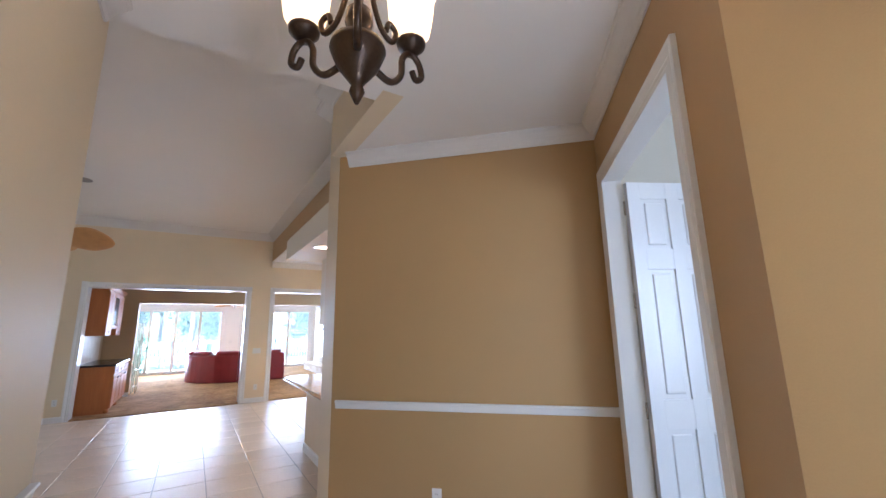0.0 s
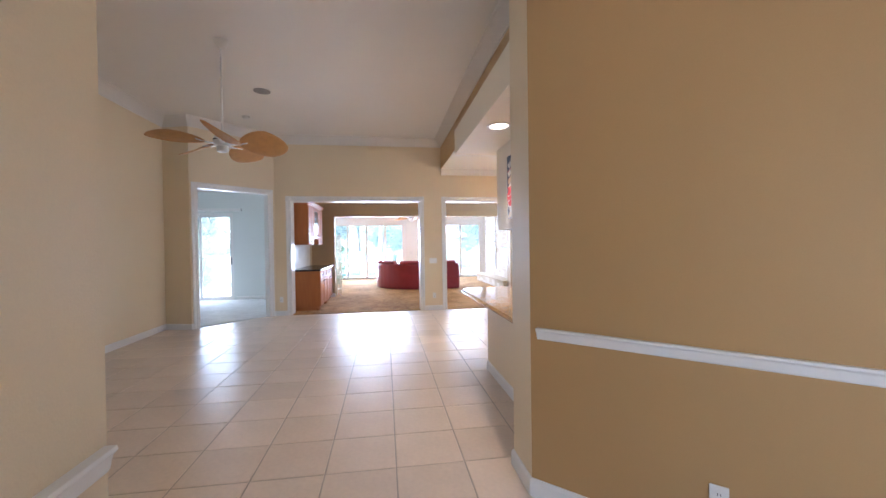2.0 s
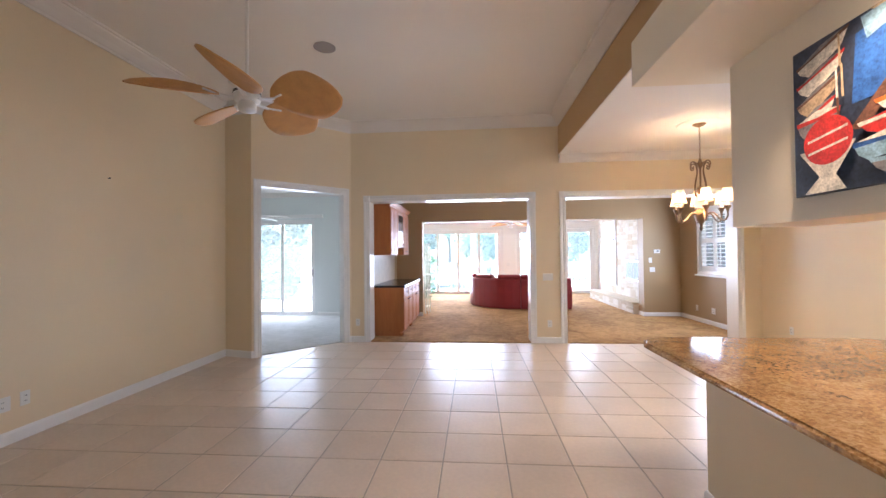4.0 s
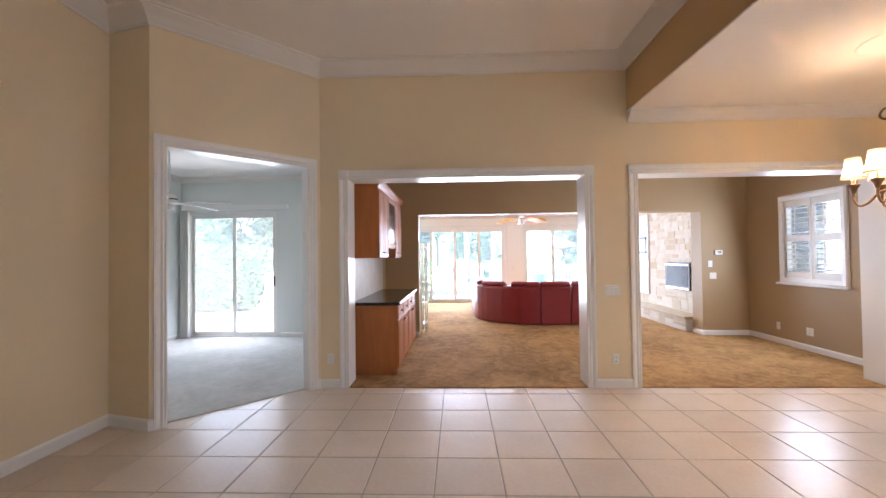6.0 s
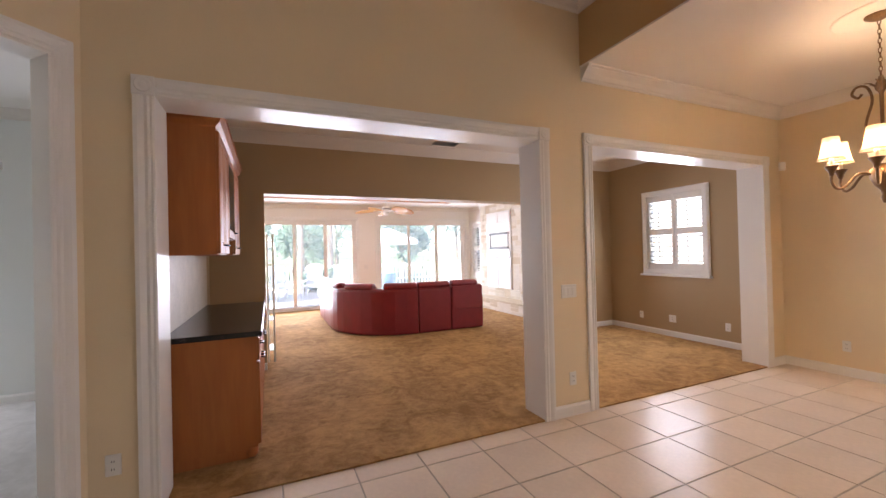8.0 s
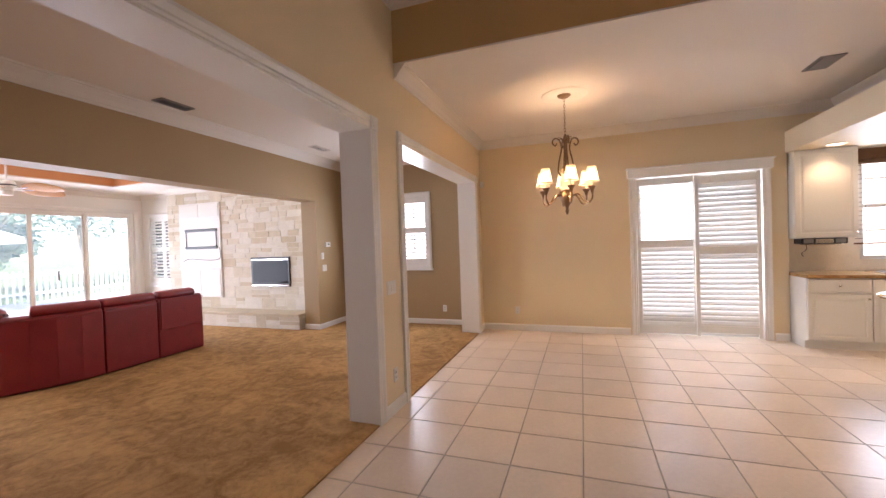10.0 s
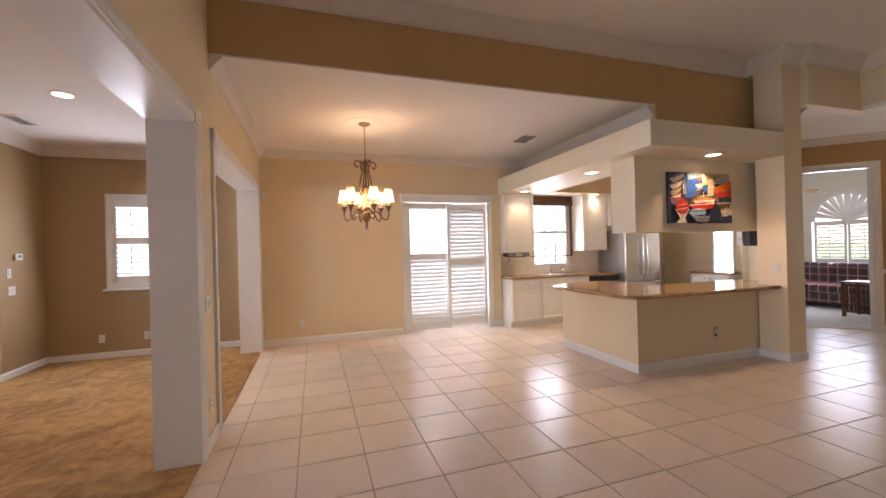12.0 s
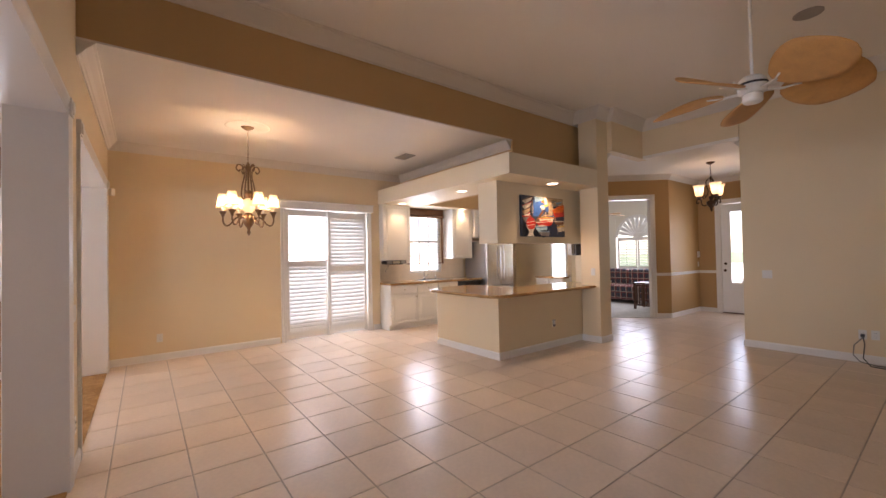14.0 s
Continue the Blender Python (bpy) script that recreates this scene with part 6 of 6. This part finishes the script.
for k in range(1, 12):
    a = math.pi * k / 12
    bm = B()
    u, v = Vector((math.cos(a), 0, math.sin(a))), Vector((-math.sin(a), 0, math.cos(a)))
    c = Vector((0.65, 0, h))
    pts = [c + u * 0.1 + v * 0.012, c + u * 0.6 + v * 0.06, c + u * 0.6 - v * 0.06, c + u * 0.1 - v * 0.012]
    lo = [bm.verts.new(p_ + Vector((0, -0.008, 0))) for p_ in pts]
    hi = [bm.verts.new(p_ + Vector((0, 0.004, 0)) + v * 0.02) for p_ in pts]
    bm.faces.new(lo)
    bm.faces.new(hi[::-1])
    for i in range(4):
        bm.faces.new((lo[i], lo[(i + 1) % 4], hi[(i + 1) % 4], hi[i]))
    part("sunburst_slat", bm, SLAT, t)
part("centre_hub", lathe(B(), [(0.11, -0.02), (0.11, 0.01)], 20), TRIM, t).matrix_local = pose(0.65, 0, h, 90, 0, 0)
part("sill", box(B(), -0.05, 1.35, -0.06, 0.0, -0.06, 0.0, 0.004), TRIM, t)


def plaid():
    m = material("plaid_fabric", (0.05, 0.045, 0.06), 0.9, vary=0.1, fine=200, bump=0.05)
    nt = m.node_tree
    b = nt.nodes["Principled BSDF"]
    tc = nt.nodes.new("ShaderNodeTexCoord")
    sep = nt.nodes.new("ShaderNodeSeparateXYZ")
    nt.links.new(tc.outputs["Object"], sep.inputs[0])
    last = None
    base = b.inputs["Base Color"].links[0].from_socket
    for ax, freq, thr, col in ((0, 6.0, 0.7, (0.22, 0.05, 0.04)), (2, 6.0, 0.7, (0.22, 0.05, 0.04)), (0, 6.0, 0.965, (0.5, 0.45, 0.38)), (2, 6.0, 0.965, (0.5, 0.45, 0.38))):
        f = nt.nodes.new("ShaderNodeMath")
        f.operation = "MULTIPLY"
        f.inputs[1].default_value = freq * (1.0 if thr < 0.9 else 1.0)
        nt.links.new(sep.outputs[ax], f.inputs[0])
        fr_ = nt.nodes.new("ShaderNodeMath")
        fr_.operation = "FRACT"
        nt.links.new(f.outputs[0], fr_.inputs[0])
        gt = nt.nodes.new("ShaderNodeMath")
        gt.operation = "GREATER_THAN"
        gt.inputs[1].default_value = thr if thr < 0.9 else 0.9
        nt.links.new(fr_.outputs[0], gt.inputs[0])
        hf = nt.nodes.new("ShaderNodeMath")
        hf.operation = "MULTIPLY"
        hf.inputs[1].default_value = 0.7
        nt.links.new(gt.outputs[0], hf.inputs[0])
        mx = nt.nodes.new("ShaderNodeMix")
        mx.data_type = "RGBA"
        mx.inputs["B"].default_value = (*col, 1)
        nt.links.new(hf.outputs[0], mx.inputs["Factor"])
        nt.links.new(last or base, mx.inputs["A"])
        last = mx.outputs["Result"]
    nt.links.new(last, b.inputs["Base Color"])
    return m


PLAID = plaid()
t = thing("plaid_sofa", pose(3.0, -1.22, 0.008), "dark plaid fabric sofa under the arched window", "sofa")
part("base", box(B(), 0, 1.9, 0.1, 0.9, 0.1, 0.3, 0.02), PLAID, t)
for i in range(2):
    part("seat_cushion", box(B(), 0.02 + i * 0.94, 0.94 + i * 0.94, 0.25, 0.92, 0.3, 0.48, 0.05), PLAID, t)
    part("back_cushion", box(B(), 0.02 + i * 0.94, 0.94 + i * 0.94, 0.02, 0.26, 0.4, 0.92, 0.06), PLAID, t)
for x in (0.06, 1.84):
    for y in (0.15, 0.85):
        part("leg", box(B(), x - 0.03, x + 0.03, y - 0.03, y + 0.03, 0, 0.1), DARK_WOOD, t)
# slatted wooden arm of the sofa, built as a separate table
t = thing("sofa_arm", pose(2.75, 0.25, 0.008), "dark stained slatted wooden sofa arm built like an end table", "table")
part("tabletop", box(B(), -0.25, 0.3, -0.25, 0.28, 0.62, 0.65, 0.006), DARK_WOOD, t)
for x in (-0.21, 0.26):
    for y in (-0.21, 0.24):
        part("leg", box(B(), x - 0.025, x + 0.025, y - 0.025, y + 0.025, 0, 0.62, 0.003), DARK_WOOD, t)
for i in range(7):
    part("slat", box(B(), -0.16 + i * 0.06, -0.135 + i * 0.06, 0.23, 0.245, 0.12, 0.56), DARK_WOOD, t)
    part("slat", box(B(), -0.215, -0.2, -0.15 + i * 0.06, -0.125 + i * 0.06, 0.12, 0.56), DARK_WOOD, t)
part("rail", box(B(), -0.2, 0.25, 0.23, 0.25, 0.08, 0.12), DARK_WOOD, t)
part("rail", box(B(), -0.2, 0.25, 0.23, 0.25, 0.56, 0.6), DARK_WOOD, t)
part("rail", box(B(), -0.22, -0.195, -0.2, 0.22, 0.08, 0.12), DARK_WOOD, t)


# ---- outdoors ----
PAVING = material("pale_pool_paving", (0.62, 0.58, 0.52), 0.8, vary=0.1, scale=1.5, fine=60, bump=0.05)
LAWN = material("mown_lawn", (0.09, 0.14, 0.05), 0.95, vary=0.4, scale=2, fine=80, bump=0.1)
LEAF = leafy("hedge_leaf", (0.11, 0.20, 0.14), (0.2, 0.34, 0.22), 0.4)
PALM_LEAF = leafy("palm_frond", (0.13, 0.2, 0.12), (0.22, 0.32, 0.18), 0.4)
BARK = material("palm_bark", (0.24, 0.18, 0.13), 0.9, vary=0.4, scale=12, fine=60, bump=0.1)
WHITE_RESIN = material("white_resin", (0.82, 0.82, 0.8), 0.4, vary=0.04)
slab("ground", rect(-300, 300, -300, 300), -0.6, -0.13, LAWN, "green lawn reaching to the horizon", "ground")
slab("pool_deck", rect(-9, 12, 18.85, 26), -0.4, -0.03, PAVING, "pale paved pool deck", "pavement")
slab("patio", rect(-9, -2.45, 13.55, 18.8), -0.4, -0.035, PAVING, "pale paved patio outside the den", "pavement")
slab("side_walk", rect(5.6, 9.5, 3, 12.5), -0.4, -0.04, PAVING, "pale paved side yard", "pavement")
slab("porch", rect(-6, 14, -40, -1.65), -0.4, -0.04, PAVING, "pale paved front porch", "pavement")


def foliage(bm, centre, size, n, leaf, rng):
    """A clump of small bent leaves, thinner towards its rim."""
    for _ in range(n):
        while True:
            p = Vector((rng.uniform(-1, 1), rng.uniform(-1, 1), rng.uniform(-1, 1)))
            if 0.35 < p.length < 1:
                break
        c = Vector(centre) + Vector((p.x * size[0], p.y * size[1], p.z * size[2]))
        d = Vector((rng.gauss(0, 1), rng.gauss(0, 1), rng.gauss(0, 0.6))).normalized()
        s = d.orthogonal().normalized() * leaf * rng.uniform(0.25, 0.45)
        l = leaf * rng.uniform(0.7, 1.3)
        a, b, e, f = bm.verts.new(c - d * l / 2), bm.verts.new(c + s), bm.verts.new(c + d * l / 2), bm.verts.new(c - s)
        bm.faces.new((a, b, e, f))


rng = random.Random(4)
t = thing("hedge", pose(-4.5, 17.2, -0.03), "tall clipped green hedge beyond the patio", "hedge")
bm = B()
for i in range(16):
    foliage(bm, (-3.4 + i * 0.45, rng.uniform(-0.15, 0.15), 0.92 + rng.uniform(-0.06, 0.08)), (0.5, 0.42, 1.0), 620, 0.11, rng)
    foliage(bm, (-3.4 + i * 0.45, -0.1, 0.4), (0.45, 0.4, 0.45), 260, 0.11, rng)
part("leaves", bm, LEAF, t)
part("stems", box(B(), -3.3, 3.3, -0.03, 0.03, 0, 0.5), BARK, t)


def broad_tree(x, y, h, spread, label, seed):
    r = random.Random(seed)
    t = thing("tree", pose(x, y, -0.13), label, "tree")
    bm = tube(B(), smooth_line([(0, 0, 0), (0.05, 0.03, h * 0.25), (0.0, 0.08, h * 0.5), (0.05, 0.0, h * 0.75)], 4), 0.16, 8, 0.05)
    for k in range(6):
        a = r.uniform(0, 6.28)
        tube(bm, smooth_line([(0, 0, h * 0.35), (spread * 0.3 * math.cos(a), spread * 0.3 * math.sin(a), h * 0.55), (spread * 0.6 * math.cos(a), spread * 0.6 * math.sin(a), h * 0.7)], 4), 0.06, 6, 0.02)
    part("trunk", bm, BARK, t)
    bm = B()
    for k in range(16):
        a, q = r.uniform(0, 6.28), r.uniform(0.1, 0.85)
        foliage(bm, (spread * q * math.cos(a), spread * q * math.sin(a), h * r.uniform(0.35, 0.95)), (spread * 0.33, spread * 0.33, h * 0.13), 170, 0.24, r)
    part("crown", bm, LEAF, t)
    return t


def palm(x, y, h, label, seed):
    r = random.Random(seed)
    t = thing("palm_tree", pose(x, y, -0.13), label, "palm tree", "palm trees")
    prof = []
    for i in range(14):
        z = h * i / 13
        prof += [(0.13 - 0.03 * i / 13, z), (0.15 - 0.03 * i / 13, z + h / 30)]
    part("trunk", lathe(B(), prof, 12), BARK, t)
    for k in range(14):
        a, el = k * 6.283 / 14 + r.uniform(-0.2, 0.2), r.uniform(-0.2, 0.9)
        bm = B()
        L = r.uniform(1.3, 1.8)
        rib = [Vector((u * L * math.cos(a) * math.cos(el * (1 - u)), u * L * math.sin(a) * math.cos(el * (1 - u)), h + L * (math.sin(el) * u - 0.75 * u * u))) for u in [i / 12 for i in range(13)]]
        tube(bm, rib, 0.018, 4, 0.005)
        side = Vector((-math.sin(a), math.cos(a), 0))
        for i in range(2, 13):
            for s in (-1, 1):
                for j in (0, 0.5):
                    p0 = rib[i - 1].lerp(rib[i], j)
                    tip = p0 + (side * s * 0.8 + (rib[i] - rib[i - 1]).normalized() * 0.5 + Vector((0, 0, -0.35))) * (0.42 - 0.02 * i)
                    w_ = (rib[i] - rib[i - 1]).normalized() * 0.02
                    bm.faces.new([bm.verts.new(q) for q in (p0 - w_, p0 + w_, tip)])
        part("frond", bm, PALM_LEAF, t)
    return t


for i, (x, y, h, s) in enumerate(((-6, 34, 7, 3.0), (-1.5, 37, 8, 3.4), (3.5, 35, 7, 3.2), (8, 33, 6.5, 3.0), (13, 36, 8, 3.5), (-11, 36, 8, 3.4), (1.2, 30, 4.5, 2.0), (6.2, 29, 4.2, 2.0))):
    broad_tree(x, y, h, s, "leafy green tree beyond the pool deck", 20 + i)
palm(0.55, 24.5, 4.2, "slender palm with a rough trunk by the pool", 3)
palm(1.9, 26.0, 4.6, "slender palm with a rough trunk by the fence", 5)
palm(-4.9, 19.4, 3.4, "palm with drooping fronds above the hedge", 7)
palm(-3.2, 20.2, 3.6, "palm with drooping fronds behind the hedge", 9)
for i, (x, y) in enumerate(((-8, 19.5), (-2.2, 21.5))):
    broad_tree(x, y, 4.5, 1.6, "leafy green tree behind the hedge", 40 + i)
for i, (x, y) in enumerate(((0.2, -16),)):
    broad_tree(x, y, 4.5, 2.0, "leafy green tree in the yard", 60 + i)
for i, (x, y) in enumerate(((-0.6, -11.0), (1.6, -14.0))):
    broad_tree(x, y, 4.5, 2.0, "leafy green tree in the front yard", 80 + i)

STUCCO = material("white_stucco", (0.78, 0.77, 0.74), 0.9, vary=0.06, scale=2, fine=70, bump=0.08)
# added bright backdrop: whitens the view through the east windows
slab("backdrop_wall", rect(10.4, 10.65, -2, 18), -0.4, 3.2, STUCCO, "added white wall that brightens the view through the east windows", "wall")
# unseen sun blocker, run out past the front, notched above the far kitchen window
slab("roof", [(-5.4, -3.6), (6.2, -3.6), (6.2, 0.95), (3.95, 0.95), (3.95, 2.2), (5.6, 2.2), (5.6, 13.4), (-5.4, 13.4)], HIGH + 0.16, HIGH + 0.3, STUCCO, "unseen flat slab over the house that blocks the sun", "roof")
t = thing("fence", pose(-4, 25.8, -0.03), "white picket fence at the edge of the pool deck", "fence")
for z in (0.25, 0.85):
    part("rail", box(B(), 0, 16, -0.02, 0.02, z, z + 0.07), WHITE_RESIN, t)
picket = None
for i in range(100):
    if picket is None:
        o = part("picket", box(B(), -0.03, 0.03, -0.035, -0.02, 0, 1.0), WHITE_RESIN, t)
        picket = o.data
    else:
        o = new("picket", picket)
        o.parent = t
    o.location = (0.08 + i * 0.16, 0, 0)


def patio_chair(x, y, rz):
    t = thing("patio_chair", pose(x, y, -0.03, 0, 0, rz), "white slatted resin patio chair on the deck", "chair", "patio chairs")
    for sx in (-0.26, 0.26):
        part("leg", box(B(), sx - 0.03, sx + 0.03, -0.3, -0.22, 0, 0.4), WHITE_RESIN, t)
        part("leg", box(B(), sx - 0.03, sx + 0.03, 0.3, 0.38, 0, 0.4), WHITE_RESIN, t)
        part("armrest", box(B(), sx - 0.06, sx + 0.06, -0.36, 0.4, 0.56, 0.6, 0.01), WHITE_RESIN, t)
        part("arm_post", box(B(), sx - 0.025, sx + 0.025, -0.3, -0.24, 0.4, 0.56), WHITE_RESIN, t)
    for i in range(6):
        part("seat_slat", box(B(), -0.28, 0.28, -0.32 + i * 0.11, -0.23 + i * 0.11, 0.38, 0.41), WHITE_RESIN, t)
    for i in range(6):
        o = part("back_slat", box(B(), -0.27 + i * 0.092, -0.19 + i * 0.092, -0.012, 0.012, 0, 0.75 + 0.1 * math.sin(math.pi * (i + 0.5) / 6), 0.005), WHITE_RESIN, t)
        o.matrix_local = pose(0, 0.34, 0.36, -18, 0, 0)
    return t


for x, y, rz in ((-0.2, 22.0, 20), (0.75, 22.3, -15), (1.5, 21.6, 190), (-4.4, 15.6, 20), (-3.75, 15.1, 150)):
    patio_chair(x, y, rz)
t = thing("patio_table", pose(-3.55, 15.9, -0.035), "white round resin patio table", "table")
part("tabletop", lathe(B(), [(0.42, 0.68), (0.45, 0.70), (0.45, 0.72), (0.42, 0.73)], 28), WHITE_RESIN, t)
part("pedestal", lathe(B(), [(0.26, 0), (0.24, 0.03), (0.05, 0.08), (0.05, 0.68)], 16), WHITE_RESIN, t)
t = thing("patio_umbrella", pose(4.0, 24.0, -0.03), "open white patio umbrella over the deck", "umbrella")
part("pole", lathe(B(), [(0.025, 0), (0.025, 2.5)], 10), WHITE_RESIN, t)
bm = B()
tip = bm.verts.new((0, 0, 2.55))
ring = [bm.verts.new((1.35 * math.cos(k * math.pi / 4), 1.35 * math.sin(k * math.pi / 4), 2.0)) for k in range(8)]
low = [bm.verts.new((1.36 * math.cos(k * math.pi / 4), 1.36 * math.sin(k * math.pi / 4), 1.85)) for k in range(8)]
for k in range(8):
    bm.faces.new((tip, ring[k], ring[(k + 1) % 8]))
    bm.faces.new((ring[k], low[k], low[(k + 1) % 8], ring[(k + 1) % 8]))
part("canopy", bm, WHITE_RESIN, t)
part("base", lathe(B(), [(0.3, 0), (0.28, 0.08), (0.05, 0.12)], 20), WHITE_RESIN, t)
t = thing("storage_bin", pose(3.0, 20.6, -0.03), "pale blue plastic bin on the pool deck", "bin")
part("bin", lathe(B(), [(0.24, 0), (0.3, 0.8), (0.31, 0.82), (0.29, 0.82)], 20), material("blue_plastic", (0.16, 0.36, 0.55), 0.4), t)
t = thing("shrub", pose(1.2, 24.2, -0.03), "low leafy shrub in a planting bed", "shrub")
bm = B()
for k in range(5):
    foliage(bm, (rng.uniform(-0.7, 0.7), rng.uniform(-0.3, 0.3), 0.5), (0.5, 0.45, 0.5), 260, 0.14, rng)
part("leaves", bm, LEAF, t)
part("stems", tube(B(), [(0, 0, 0), (0, 0, 0.5)], 0.04, 6, 0.02), BARK, t)


# ---- fireplace stones ----
rng = random.Random(11)
fire = bpy.data.objects["fireplace"]


def stone_piece(x0, x1, z0, z1, y0, proud):
    g = 0.006
    bm = box(B(), x0 + g, x1 - g, y0, y0 + proud, z0 + g, z1 - g)
    for v in bm.verts:
        v.co.x += rng.uniform(-0.004, 0.004)
        v.co.z += rng.uniform(-0.004, 0.004)
        if v.co.y > y0 + 0.002:
            v.co.y += rng.uniform(-0.002, 0.002)
    return part("stone", bm, STONE, fire)


OPENINGS = [(0.5, 1.41, 0.72, 1.28), (2.17, 3.29, 0.5, 2.42)]


def run(x0, x1, z0, z1, y0):
    """One course of blocks; a tall course has stacks of thin stones between its big ones."""
    x, h = x0, z1 - z0
    while x < x1 - 0.01:
        w = rng.uniform(0.14, 0.34) if h < 0.13 else rng.uniform(0.2, 0.44)
        if x1 - x - w < 0.11:
            w = x1 - x
        if h > 0.14 and rng.random() < 0.55:
            n = 2 if h < 0.2 else 3
            cuts = [z0] + [z0 + h * (k + rng.uniform(-0.14, 0.14)) / n for k in range(1, n)] + [z1]
            for a, b in zip(cuts, cuts[1:]):
                stone_piece(x, x + w, a, b, y0, rng.uniform(0.005, 0.011))
        else:
            stone_piece(x, x + w, z0, z1, y0, rng.uniform(0.005, 0.011))
        x += w


def courses(z0, z1, heights, y0):
    """Courses right across the wall, broken only by the firebox and the niche."""
    z = z0
    while z < z1 - 0.01:
        h = rng.choice(heights)
        if z1 - z - h < 0.06:
            h = z1 - z
        x = 0.0
        for a, b, lo, hi in OPENINGS:
            if z + h > lo + 0.001 and z < hi - 0.001:
                run(x, a, z, z + h, y0)
                x = b
        run(x, FW, z, z + h, y0)
        z += h


for lo, hi in ((0.29, 0.5), (0.5, 0.72), (0.72, 1.28), (1.28, 2.42), (2.42, 2.74)):
    courses(lo, hi, (0.075, 0.095, 0.12, 0.17, 0.22), -0.005)
run(0.0, 3.47, 0.015, 0.235, 0.395)

# ---- floor tiles ----
PITCH, X0, Y0 = 0.445, -0.094, 9.906
floor = bpy.data.objects["floor"]
AREA = [(-3.07, 3.1), (FOY, 3.1), (FOY, FRONT), (1.86, FRONT), (1.86, 1.26), (3.3, 2.62), (3.6, 2.25), (5.3, 2.25), (5.3, BACK), (-1.49, BACK), (-2.6, 9.43), (-3.07, 9.55)]


def inside(x, y):
    n, c = len(AREA), False
    for i in range(n):
        (xa, ya), (xb, yb) = AREA[i], AREA[(i + 1) % n]
        if (ya > y) != (yb > y) and x < (xb - xa) * (y - ya) / (yb - ya) + xa:
            c = not c
    return c


def touches(x, y):
    h = PITCH / 2
    return any(inside(x + a * h, y + b * h) for a in (-0.95, 0, 0.95) for b in (-0.95, 0, 0.95))


g = PITCH / 2 - 0.004
bm = B()
lo = [bm.verts.new((sx * g, sy * g, -0.01)) for sx, sy in ((-1, -1), (1, -1), (1, 1), (-1, 1))]
md = [bm.verts.new((sx * g, sy * g, -0.0018)) for sx, sy in ((-1, -1), (1, -1), (1, 1), (-1, 1))]
hi = [bm.verts.new((sx * (g - 0.003), sy * (g - 0.003), 0)) for sx, sy in ((-1, -1), (1, -1), (1, 1), (-1, 1))]
for a, b in ((lo, md), (md, hi)):
    for i in range(4):
        bm.faces.new((a[i], a[(i + 1) % 4], b[(i + 1) % 4], b[i]))
bm.faces.new(hi)
first = None
spots = []
for i in range(-8, 14):
    for j in range(-25, 3):
        x, y = X0 + (i + 0.5) * PITCH, Y0 + (j + 0.5) * PITCH
        if touches(x, y):
            spots.append((x, y))
spots.sort(key=lambda p: (p[0] > 2.4 and p[1] < 6.3, -p[1]))
rest = B()
for k, (x, y) in enumerate(spots):
    tilt = pose(x, y, rng.uniform(-0.0006, 0.0004), rng.uniform(-0.09, 0.09), rng.uniform(-0.09, 0.09), 0)
    if k < 300:
        if first is None:
            o = part("tile", bm, TILE, floor)
            first = o.data
        else:
            o = new("tile", first)
            o.parent = floor
        o.matrix_local = tilt
    else:
        tmp = B()
        tmp.from_mesh(first)
        tmp.transform(tilt)
        me = bpy.data.meshes.new("tmp")
        tmp.to_mesh(me)
        tmp.free()
        rest.from_mesh(me)
        bpy.data.meshes.remove(me)
if len(rest.verts):
    tagged(part("tile_field", rest, TILE, floor), "glazed floor tiles", kind="stuff")
else:
    rest.free()
